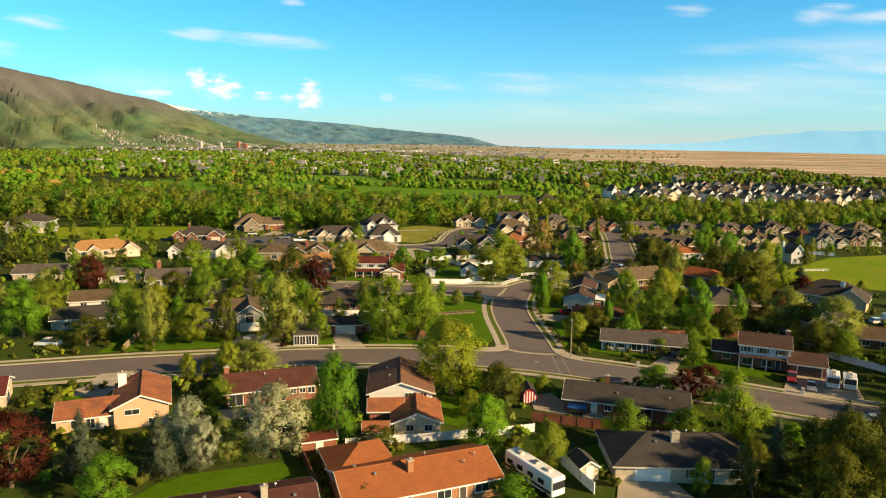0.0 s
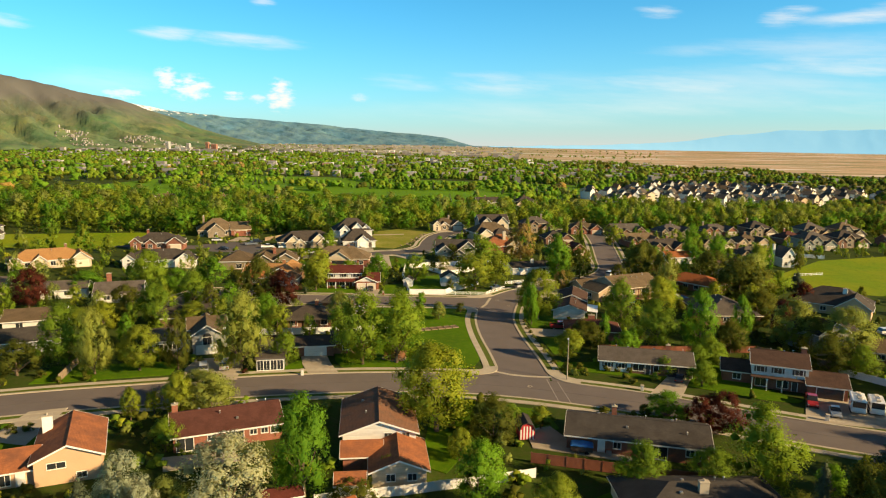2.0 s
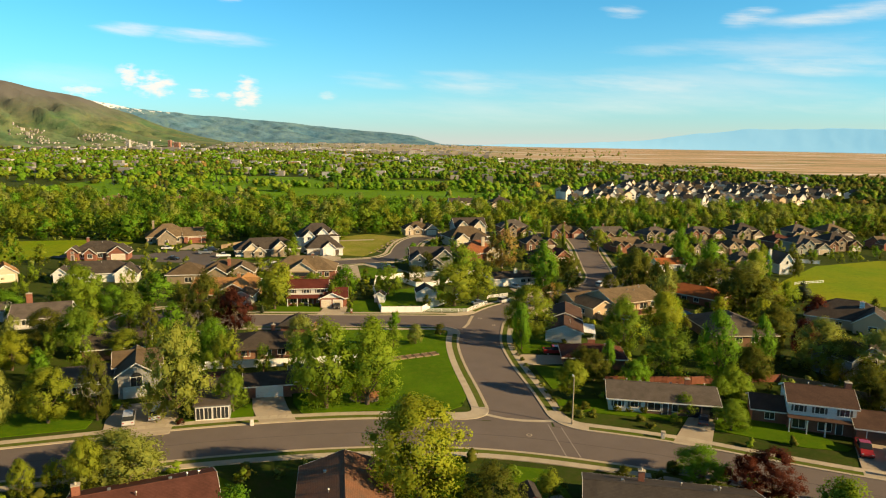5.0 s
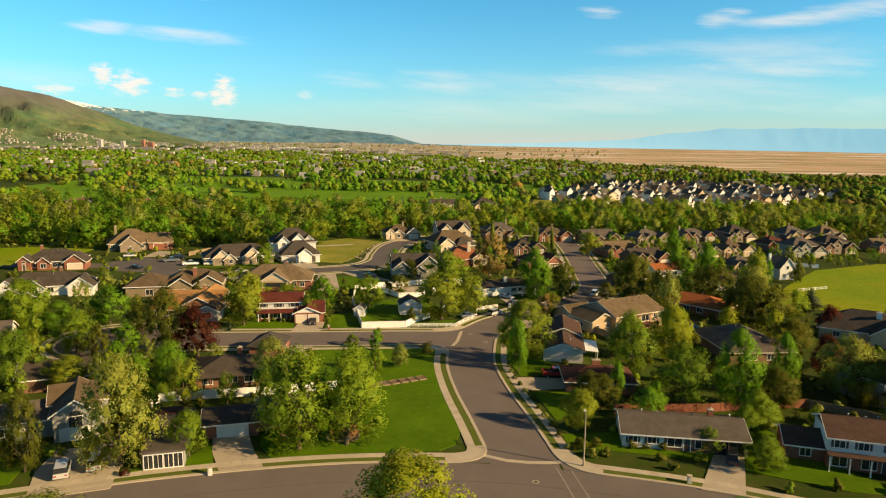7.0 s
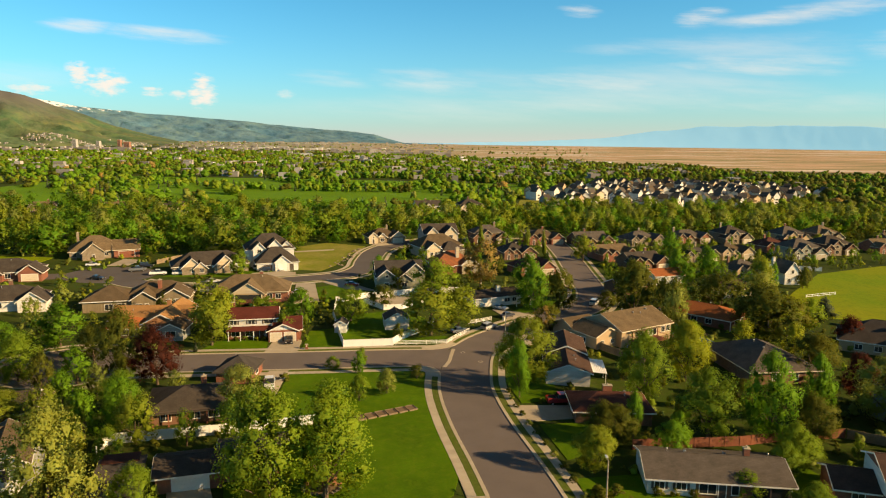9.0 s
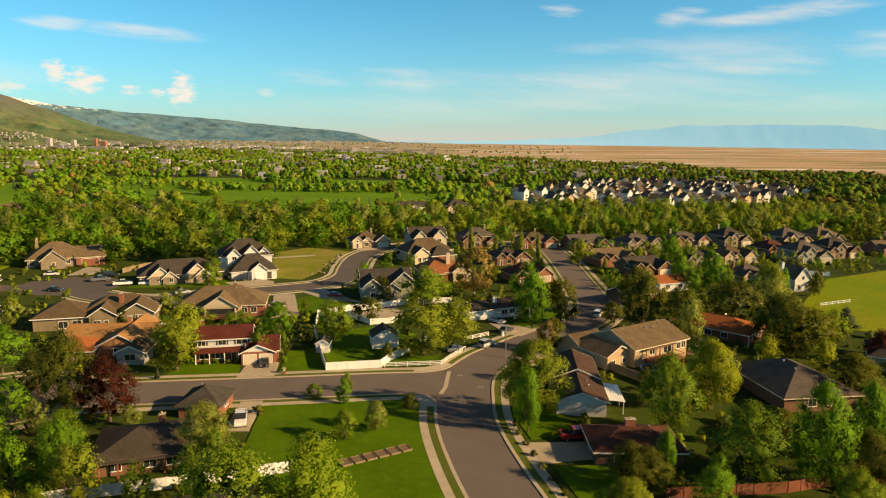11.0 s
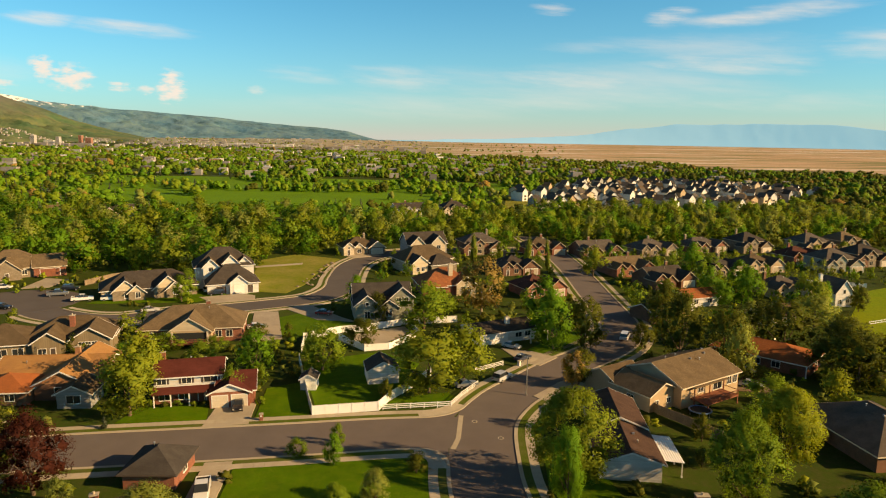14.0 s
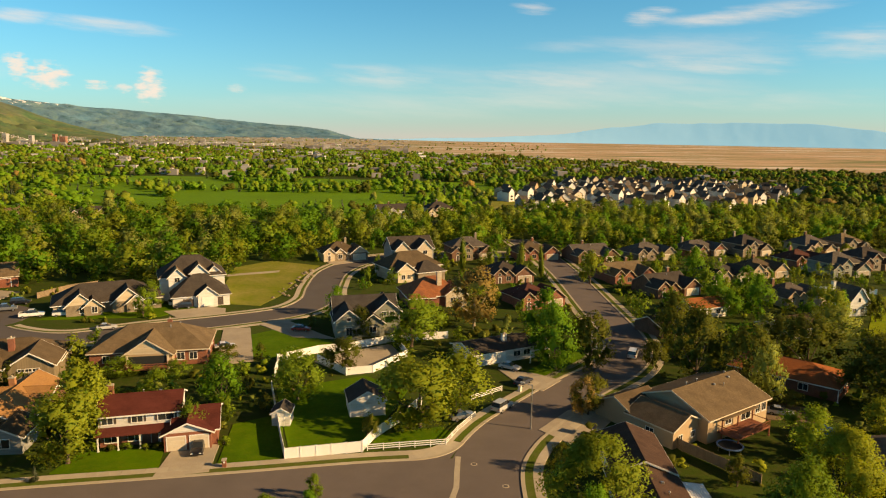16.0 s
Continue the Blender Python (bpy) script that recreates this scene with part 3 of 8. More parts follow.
def kerbs(line, half, skip, sides=(1, -1), start=0, walk_gap=1.5, walk_width=1.4, slabs=()):
    """Kerb and gutter along a road, with a grass verge and a pavement behind it; skip: other roads that cut it."""
    for side in sides:
        run = []
        runs = []
        for p, q in zip(offset(line, side * (half + 0.3)), line):
            if any(near(p, other, d) for other, d in skip):
                if len(run) > 2:
                    runs.append(run)
                run = []
            else:
                run.append(q)
        if len(run) > 2:
            runs.append(run)
        for run in runs:
            bm = bmesh.new()
            strip(bm, run, side * (half - 0.25), side * (half + 0.32), -0.05, 0.14)
            tagged(part("kerb", bm, KERB), "pale concrete kerb along the street", "kerb", kind="structure")
            bm = bmesh.new()
            strip(bm, run, side * (half + 0.324), side * (half + walk_gap), -0.05, 0.12)
            tagged(part("verge", bm, VERGE), "narrow grass verge behind the kerb", "verge", kind="structure")
            bm = bmesh.new()
            strip(bm, run, side * (half + walk_gap + 0.02), side * (half + walk_gap + walk_width), -0.05, 0.1)
            path = tagged(part("pavement", bm, CONCRETE), "pale concrete pavement of square slabs", "pavement", kind="structure")
            if slabs:
                mid = offset(run, side * (half + walk_gap + walk_width / 2))
                mid = curve_points(mid, 1.5)
                for p, n in zip(mid, normals2d(mid)):
                    if slabs[0] < p.x < slabs[1] and slabs[2] < p.y < slabs[3]:
                        part("slab", SLAB, None, path, loc=(p.x, p.y, gz(p.x, p.y) + 0.06), rz=math.atan2(-n.x, n.y))


bm = bmesh.new()
box(bm, -0.735, 0.735, -0.69, 0.69, 0, 0.08)
SLAB = link_mesh("slab", bm, CONCRETE)
BULB = [Vector((-80 + 12.6 * math.cos(radians(a)), 54 + 12.6 * math.sin(radians(a)))) for a in range(38, 336, 6)]
kerbs(BULB, 0.1, [], sides=(-1,))
kerbs(MAIN, 5.6, [(SIDE, 10.4)], sides=(1,), slabs=(-80, 75, -40, 5))
kerbs(MAIN, 5.6, [], sides=(-1,), slabs=(-80, 75, -40, 5))
kerbs(SIDE, 5.2, [(MAIN, 10.8), (LEFT, 10.6), (CUL, 6)], sides=(1,), slabs=(-20, 40, 0, 100))
kerbs(SIDE, 5.2, [(MAIN, 10.8), (CUL, 6)], sides=(-1,), slabs=(-20, 40, 0, 100))
kerbs(LEFT, 5.9, [(SIDE, 9.9), ([Vector((-80, 54))], 13.2)], slabs=(-60, 0, 40, 75))
kerbs(CUL, 5.0, [(SIDE, 6.0), (WEST, 15)], walk_gap=1.2)


def corner(road_a, half_a, gap_a, road_b, half_b, gap_b, spot):
    """A rounded kerb return with its pavement where two streets meet, nearest to spot."""
    spot, ends = Vector(spot), []
    for line, half, other, gap in ((road_a, half_a, road_b, gap_a), (road_b, half_b, road_a, gap_b)):
        best = None
        for side in (1, -1):
            edge = offset(line, side * (half + 0.3))
            for i, p in enumerate(edge):
                if not near(p, other, gap) and (best is None or (p - spot).length < best[0]):
                    q = offset(line, side * half)[i]
                    way_on = (line[min(i + 1, len(line) - 1)] - line[max(i - 1, 0)]).normalized()
                    best = ((p - spot).length, q, way_on)
        ends.append(best)
    (_, p, u), (_, q, v) = ends
    k = ((q - p).x * v.y - (q - p).y * v.x) / (u.x * v.y - u.y * v.x)
    c = p + u * k
    curve = [p * (1 - t) ** 2 + c * 2 * t * (1 - t) + q * t * t for t in (i / 12 for i in range(13))]
    n = normals2d(curve)[6]
    out = 1 if n.dot(curve[6] - c) > 0 else -1
    slab_mesh("road_corner", [*curve, c], 0.038, ASPHALT, "asphalt filling the rounded street corner", category="road")
    bm = bmesh.new()
    strip(bm, curve, -out * 0.25, out * 0.32, -0.05, 0.14)
    tagged(part("kerb", bm, KERB), "pale rounded concrete kerb at a street corner", "kerb", kind="structure")
    bm = bmesh.new()
    strip(bm, curve, out * 0.324, out * 2.9, -0.05, 0.11)
    tagged(part("pavement", bm, CONCRETE), "pale concrete corner ramp of the pavement", "pavement", kind="structure")


for road_a, half_a, gap_a, gap_b, spots in ((LEFT, 5.9, 9.9, 10.6, ((-4, 57), (-1, 69))), (MAIN, 5.6, 10.4, 10.8, ((1, -2), (13, -3)))):
    for spot in spots:
        corner(road_a, half_a, gap_a, SIDE, 5.2, gap_b, spot)
# ---- house kit ----
SHARED = {}


def shared(key, make, mat):
    if key not in SHARED:
        SHARED[key] = link_mesh(str(key[0]), make(), mat)
    return SHARED[key]


def house(x, y, rot, label, group=""):
    h = thing("house", x, y, rot, label, "house", group)
    return h


def in_wing(w, px, py):
    """From a wing's own frame (ridge along x) to the house's frame."""
    c, s = math.cos(w["rz"]), math.sin(w["rz"])
    return w["x"] + c * px - s * py, w["y"] + s * px + c * py


def wing(h, x, y, L, D, eave, rise, axis="x", kind="gable", wall=None, roof=None, trim=None, over=0.55, z0=-0.6, gable=None):
    """A block of a house: walls, roof slab and fascia. L runs along the ridge, D across it. axis y: the ridge runs front to back."""
    rz = 0.0 if axis == "x" else math.pi / 2
    w = dict(h=h, x=x, y=y, L=L, D=D, eave=eave, rise=rise, rz=rz)
    hl, hd, k = L / 2, D / 2, rise / (D / 2)
    ze, zr, th = eave - over * k + 0.08, eave + rise + 0.08, 0.17
    ol, od = hl + over * 0.8, hd + over
    bm = bmesh.new()
    if kind == "gable":
        ring = [[bm.verts.new((sx * hl, py, pz)) for py, pz in ((-hd, z0), (hd, z0), (hd, eave), (0, eave + rise - 0.02), (-hd, eave))] for sx in (-1, 1)]
        a, b = ring
        bm.faces.new(a[::-1])
        bm.faces.new(b)
        for i in (1, 4):
            j = (i + 1) % 5
            bm.faces.new((a[i], a[j], b[j], b[i]))
    else:
        box(bm, -hl, hl, -hd, hd, z0, eave)
    bmesh.ops.recalc_face_normals(bm, faces=bm.faces[:])
    part("wall", bm, wall, h, loc=(x, y, 0), rz=rz)
    if gable and kind == "gable":
        for sx in (-1, 1):
            bm = bmesh.new()
            v = [bm.verts.new((sx * (hl + d), py, pz)) for d in (0.0, 0.03) for py, pz in ((-hd, eave), (hd, eave), (0, eave + rise - 0.03))]
            bm.faces.new(v[3:] if sx > 0 else v[3:][::-1])
            for i in range(3):
                j = (i + 1) % 3
                bm.faces.new((v[i], v[j], v[3 + j], v[3 + i]))
            bmesh.ops.recalc_face_normals(bm, faces=bm.faces[:])
            part("gable", bm, gable, h, loc=(x, y, 0), rz=rz)
    bm = bmesh.new()
    if kind == "gable":
        prof = [(-od, ze), (0, zr), (od, ze), (od, ze - th), (0, zr - th), (-od, ze - th)]
        a, b = [[bm.verts.new((sx * ol, py, pz)) for py, pz in prof] for sx in (-1, 1)]
        for i in range(6):
            j = (i + 1) % 6
            bm.faces.new((a[i], a[j], b[j], b[i]))
        for q in ((0, 1, 4, 5), (1, 2, 3, 4)):
            bm.faces.new([a[i] for i in q])
            bm.faces.new([b[i] for i in q][::-1])
    else:
        run = max(hl - hd, 0.05)
        rr = (eave + rise + 0.08)
        ends = [(-ol - over * 0.2, -od), (ol + over * 0.2, -od), (ol + over * 0.2, od), (-ol - over * 0.2, od)]
        top = [bm.verts.new((px, py, ze)) for px, py in ends]
        low = [bm.verts.new((px, py, ze - th)) for px, py in ends]
        r0, r1 = bm.verts.new((-run, 0, rr)), bm.verts.new((run, 0, rr))
        for q in ((top[0], top[1], r1, r0), (top[1], top[2], r1), (top[2], top[3], r0, r1), (top[3], top[0], r0), low[::-1]):
            bm.faces.new(q)
        for i in range(4):
            j = (i + 1) % 4
            bm.faces.new((low[i], low[j], top[j], top[i]))
    bmesh.ops.recalc_face_normals(bm, faces=bm.faces[:])
    part("roof", bm, roof, h, loc=(x, y, 0), rz=rz)
    lip = 0.03
    ex = ol if kind == "gable" else ol + over * 0.2
    for sy in (-1, 1):
        bm = bmesh.new()
        box(bm, -ex, ex, *sorted((sy * (od + 0.004), sy * (od + 0.004 + lip))), ze - th - 0.06, ze - 0.01)
        part("fascia", bm, trim or WHITE, h, loc=(x, y, 0), rz=rz)
    for sx in (-1, 1):
        bm = bmesh.new()
        if kind == "gable":
            v = [[bm.verts.new((sx * (ol + d), py, pz)) for py, pz in ((-od, ze + 0.012), (0, zr + 0.012), (od, ze + 0.012), (od, ze - th - 0.07), (0, zr - th - 0.07), (-od, ze - th - 0.07))] for d in (0.004, 0.05)]
            for q in ((0, 1, 4, 5), (1, 2, 3, 4)):
                bm.faces.new([v[0][i] for i in q])
                bm.faces.new([v[1][i] for i in q][::-1])
            for i in range(6):
                bm.faces.new((v[0][i], v[0][(i + 1) % 6], v[1][(i + 1) % 6], v[1][i]))
            bmesh.ops.recalc_face_normals(bm, faces=bm.faces[:])
            part("barge_board", bm, trim or WHITE, h, loc=(x, y, 0), rz=rz)
        else:
            box(bm, *sorted((sx * (ex + 0.004), sx * (ex + 0.004 + lip))), -od, od, ze - th - 0.06, ze - 0.01)
            part("fascia", bm, trim or WHITE, h, loc=(x, y, 0), rz=rz)
    bm = bmesh.new()
    ridge = hl if kind == "gable" else max(hl - hd, 0.3)
    tube(bm, (-ridge - 0.3 * (kind == "gable"), 0, zr - 0.01), (ridge + 0.3 * (kind == "gable"), 0, zr - 0.01), 0.09, 0.09, 6)
    part("ridge_cap", bm, roof, h, loc=(x, y, 0), rz=rz)
    return w


def face_spot(w, face, u, out):
    """Place and turn on a face of a wing: f front (-y), b back, r and l the ends; u runs along the face from its middle."""
    d, l = w["D"] / 2 + out, w["L"] / 2 + out
    px, py, turn = {"f": (u, -d, 0), "b": (-u, d, math.pi), "r": (l, u, math.pi / 2), "l": (-l, -u, -math.pi / 2)}[face]
    hx, hy = in_wing(w, px, py)
    return hx, hy, w["rz"] + turn


def window(w, face, u, z, wide=1.5, high=1.2, trim=None, shutters=None):
    trim = trim or WHITE
    x, y, rz = face_spot(w, face, u, 0.0)

    def frame_bm():
        bm = bmesh.new()
        a, b, t = wide / 2, high / 2, 0.09
        box(bm, -a - t, -a, -0.07, 0.01, -b - t, b + t)
        box(bm, a, a + t, -0.07, 0.01, -b - t, b + t)
        box(bm, -a, a, -0.07, 0.01, b, b + t)
        box(bm, -a - t, a + t, -0.11, 0.01, -b - t - 0.04, -b)
        if wide > 0.9:
            box(bm, -0.03, 0.03, -0.06, 0.0, -b, b)
        return bm

    def pane_bm():
        bm = bmesh.new()
        box(bm, -wide / 2, wide / 2, -0.03, 0.0, -high / 2, high / 2)
        return bm
    f = part("window", shared(("window", wide, high, trim.name), frame_bm, trim), None, w["h"], loc=(x, y, z), rz=rz)
    part("pane", shared(("pane", wide, high), pane_bm, GLASS), None, f)
    if shutters:
        def shutter_bm():
            bm = bmesh.new()
            outline = [(-0.005, -high / 2)]
            for i in range(int(high / 0.12)):
                z = -high / 2 + i * 0.12
                outline += [(-0.06, z), (-0.04, z + 0.118)]
            outline.append((-0.005, outline[-1][1]))
            a, b = [[bm.verts.new((sx, p, q)) for p, q in outline] for sx in (-0.17, 0.17)]
            for q in range(len(outline)):
                r = (q + 1) % len(outline)
                bm.faces.new((a[q], a[r], b[r], b[q]))
            bm.faces.new(a[::-1])
            bm.faces.new(b)
            bmesh.ops.recalc_face_normals(bm, faces=bm.faces[:])
            return bm
        for s in (-1, 1):
            part("shutter", shared(("shutter", high, shutters.name), shutter_bm, shutters), None, f, loc=(s * (wide / 2 + 0.3), 0, 0))
    return f


def windows(w, face, spots, z, wide=1.5, high=1.2, trim=None, shutters=None):
    for u in spots:
        window(w, face, u, z, wide, high, trim, shutters)


def garage(w, face, u, wide=4.9, high=2.15, mat=None, open_dark=False):
    mat = mat or CREAM
    x, y, rz = face_spot(w, face, u, 0.0)

    def door_bm():
        bm = bmesh.new()
        rows, cols = 4, max(int(wide / 0.62), 2)
        for r in range(rows):
            z0, z1 = r * high / rows + 0.01, (r + 1) * high / rows - 0.01
            box(bm, -wide / 2, wide / 2, -0.035, 0.0, z0, z1)
            for c in range(cols):
                x0 = -wide / 2 + c * wide / cols
                box(bm, x0 + 0.07, x0 + wide / cols - 0.07, -0.055, -0.03, z0 + 0.09, z1 - 0.09)
        return bm

    def frame_bm():
        bm = bmesh.new()
        a, t = wide / 2, 0.14
        box(bm, -a - t, -a, -0.08, 0.0, 0, high + t)
        box(bm, a, a + t, -0.08, 0.0, 0, high + t)
        box(bm, -a, a, -0.08, 0.0, high, high + t)
        return bm
    ob = part("garage_door", shared(("garage_door", wide, high, mat.name), door_bm, mat), None, w["h"], loc=(x, y, 0.02), rz=rz)
    part("door_frame", shared(("door_frame", wide, high), frame_bm, WHITE), None, ob)


def door(w, face, u, mat=None, z=0.15):
    x, y, rz = face_spot(w, face, u, 0.0)

    def door_bm():
        bm = bmesh.new()
        box(bm, -0.46, 0.46, -0.05, 0.0, 0, 2.05)
        for px in (-0.24, 0.24):
            for z0, z1 in ((0.2, 0.9), (1.05, 1.9)):
                box(bm, px - 0.15, px + 0.15, -0.07, -0.04, z0, z1)
        return bm

    def frame_bm():
        bm = bmesh.new()
        box(bm, -0.58, -0.46, -0.09, 0.0, 0, 2.17)
        box(bm, 0.46, 0.58, -0.09, 0.0, 0, 2.17)
        box(bm, -0.46, 0.46, -0.09, 0.0, 2.05, 2.17)
        return bm
    mat = mat or DARKTRIM
    ob = part("door", shared(("door", mat.name), door_bm, mat), None, w["h"], loc=(x, y, z), rz=rz)
    part("door_frame", shared(("door_trim",), frame_bm, WHITE), None, ob)


def chimney(h, x, y, base, top, mat, sx=0.9, sy=0.7):
    bm = bmesh.new()
    box(bm, -sx / 2, sx / 2, -sy / 2, sy / 2, base, top)
    c = part("chimney", bm, mat, h, loc=(x, y, 0))
    bm = bmesh.new()
    box(bm, -sx / 2 - 0.08, sx / 2 + 0.08, -sy / 2 - 0.08, sy / 2 + 0.08, top - 0.02, top + 0.1, 0.02)
    tube(bm, (0, 0, top + 0.1), (0, 0, top + 0.4), 0.15, 0.13, 8)
    part("chimney_cap", bm, CONCRETE, c)


def vents(w, spots, mat=None):
    """Roof pipes and box vents at (u along the ridge, v across it)."""
    for i, (u, v) in enumerate(spots):
        x, y = in_wing(w, u, v)
        z = w["eave"] + w["rise"] * (1 - abs(v) / (w["D"] / 2)) + 0.05

        def vent_bm():
            bm = bmesh.new()
            if i % 2:
                box(bm, -0.2, 0.2, -0.2, 0.2, 0, 0.3, 0.04)
            else:
                tube(bm, (0, 0, -0.05), (0, 0, 0.45), 0.07, 0.07, 8)
                tube(bm, (0, 0, 0.45), (0, 0, 0.55), 0.16, 0.1, 8)
            return bm
        part("vent", shared(("vent", i % 2), vent_bm, METAL), None, w["h"], loc=(x, y, z))


def posts(h, spots, high, mat, size=0.18, base=0.0):
    for x, y in spots:
        def post_bm():
            bm = bmesh.new()
            box(bm, -size / 2, size / 2, -size / 2, size / 2, 0, high)
            box(bm, -size / 2 - 0.05, size / 2 + 0.05, -size / 2 - 0.05, size / 2 + 0.05, 0, 0.2)
            box(bm, -size / 2 - 0.05, size / 2 + 0.05, -size / 2 - 0.05, size / 2 + 0.05, high - 0.15, high)
            return bm
        part("post", shared(("post", high, size, mat.name), post_bm, mat), None, h, loc=(x, y, base))


def deck(h, x0, x1, y0, y1, z, mat, rail=True):
    bm = bmesh.new()
    box(bm, x0, x1, y0, y1, z - 0.3, z - 0.085)
    d = part("deck", bm, mat, h)

    def plank_bm():
        bm = bmesh.new()
        box(bm, x0, x1, 0, 0.28, 0, 0.08)
        return bm
    for i in range(int((y1 - y0) / 0.3)):
        part("plank", shared(("plank", x0, x1, mat.name), plank_bm, mat), None, d, loc=(0, y0 + i * 0.3, z - 0.08))
    posts(h, [(x0 + 0.1, y0 + 0.1), (x1 - 0.1, y0 + 0.1)], z - 0.1, mat)
    if rail:
        bm = bmesh.new()
        box(bm, x0, x1, y0, y0 + 0.08, z + 0.85, z + 0.95)
        box(bm, x0, x0 + 0.08, y0, y1, z + 0.85, z + 0.95)
        box(bm, x1 - 0.08, x1, y0, y1, z + 0.85, z + 0.95)
        for i in range(int((x1 - x0) / 0.25) + 1):
            box(bm, x0 + i * 0.25, x0 + i * 0.25 + 0.05, y0 + 0.01, y0 + 0.06, z, z + 0.86)
        part("railing", bm, mat, d)


def ac_unit(h, x, y):
    bm = bmesh.new()
    box(bm, -0.4, 0.4, -0.4, 0.4, 0, 0.8, 0.04)
    tube(bm, (0, 0, 0.8), (0, 0, 0.84), 0.33, 0.3, 10)
    part("cooler", bm, METAL, h, loc=(x, y, 0))


def new_build(x, y, rot, L, seed, wall, roof, label, stone=None, two=False, trim=None, garage_side=1, axis_gables=2):
    """A later house with a broad roof, stepped front gables and an attached garage."""
    rnd = random.Random(seed)
    trim = trim or (TAUPE if x > 0 and wall is not W_WHITE else WHITE)
    h = house(x, y, rot, label, "houses of the newer streets")
    e = 5.4 if two else 3.1
    D = rnd.uniform(10.5, 12.5)
    main = wing(h, 0, 0, L * 0.78, D, e, D * 0.27, "x", rnd.choice(("hip", "gable", "hip")), wall, roof, trim)
    windows(main, "f", [-L * 0.2, L * 0.05], 1.6, 1.5, 1.4, trim)
    if two:
        windows(main, "f", [-L * 0.22, 0, L * 0.2], 4.1, 1.3, 1.3, trim)
    windows(main, "b", [-L * 0.2, L * 0.1], 1.6)
    windows(main, "r", [0], 1.6 + 2.5 * two, 1.3, 1.2, trim)
    gx = garage_side * L * 0.33
    g = wing(h, gx, -D * 0.34, 7.5, 6.6, 2.9, 2.5, "y", "gable", stone or wall, roof, trim, gable=wall)
    garage(g, "l", 0, 4.6, 2.2, trim if rnd.random() < 0.6 else CREAM)
    for i in range(axis_gables):
        px = -garage_side * L * (0.08 + 0.24 * i)
        wd = rnd.uniform(3.6, 4.8)
        e2 = 2.9 + 0.7 * (i % 2) + (2.2 if two and i == 0 else 0)
        k = wing(h, px, -D * 0.42 - 0.5 * i, 5.0, wd, e2, wd * 0.42, "y", "gable", stone if (stone and i % 2 == 0) else wall, roof, trim, gable=wall)
        if i % 2 == 0:
            window(k, "l", 0, 1.6, 1.6, 1.5, trim)
            if e2 > 4:
                window(k, "l", 0, 4.0, 1.2, 1.2, trim)
        else:
            door(k, "l", 0)
            window(k, "l", 0, 3.1, 0.9, 0.6, trim)
    chimney(h, L * rnd.uniform(-0.25, 0.25), D * 0.2, e + 0.5, e + D * 0.27 + 1.0, stone or W_BRICKD)
    vents(main, [(L * 0.15, D * 0.15), (-L * 0.1, D * 0.2), (L * 0.05, -D * 0.1)])
    return h
# ---- the houses by the main street, near side ----
def ranch(x, y, rot, L, D, wall, roof, label, rise=None, kind="gable", trim=None, eave=2.75, gable=None):
    h = house(x, y, rot, label, "older houses along the street")
    w = wing(h, 0, 0, L, D, eave, rise or D * 0.16, "x", kind, wall, roof, trim, gable=gable)
    return h, w


h, w = ranch(-11.3, -67.9, 28, 21.5, 10.2, W_ORANGE, R_ORANGE, "long brick ranch house with a bright orange shingle roof", 1.9)
windows(w, "f", [-7, -3, 2.5, 8], 1.6, 1.9, 1.3)
door(w, "f", 5.2)
windows(w, "r", [0], 1.6)
windows(w, "b", [-6, 0, 6], 1.6)
chimney(h, -1.2, -1.8, 3, 5.5, W_ORANGE, 0.8, 0.8)
vents(w, [(6.5, -2.2), (-6, -1.5), (8.5, -1.2), (-8, 1.5), (2, 1.2)])
k = wing(h, -6.0, 7.2, 9, 8.5, 2.75, 1.9, "y", "hip", W_ORANGE, R_ORANGE)
windows(k, "b", [0], 1.6)
h, w = ranch(-31.5, -80.6, 25.5, 19, 10, W_BRICK, R_MAROON, "low house with a dull red shingle roof", 1.7)
chimney(h, 3.4, -1.0, 3, 5.6, CONCRETE, 0.8, 0.7)
vents(w, [(0.5, -1.0), (-3.5, 0.8), (5.0, 1.5), (7, -1.5), (-6, -1.3)])
windows(w, "r", [-2, 2], 1.6)
windows(w, "b", [-5, 0, 5], 1.6)

h = house(-61.3, -49.0, 28, "split-level peach stucco house with terracotta shingle roof", "older houses along the street")
w = wing(h, 0, 0, 12.5, 8.2, 3.7, 1.8, "y", "gable", W_PEACH, R_TERRA, WHITE)
windows(w, "l", [-1.4], 2.7, 2.2, 0.8)
windows(w, "l", [1.6], 0.9, 1.2, 0.8)
windows(w, "f", [-3, 2], 3.0)
chimney(h, -3.2, 3.5, 3, 6.4, WHITE, 1.3, 0.9)
k = wing(h, -8.2, -1.6, 8.6, 7.2, 2.6, 1.5, "x", "gable", W_PEACH, R_TERRA, WHITE)
window(k, "f", -1.5, 1.5, 1.4, 1.0)
door(k, "f", 2.4, WHITE)
window(k, "f", 0.6, 1.3, 1.2, 1.6)
garage(k, "l", 0, 2.6, 2.1, WHITE)
h, w = ranch(-92.5, -51.5, 30, 13, 9, W_CREAM, R_RED, "small house with a faded red roof", 1.7)
windows(w, "f", [-3, 3], 1.5)
windows(w, "r", [0], 1.5)

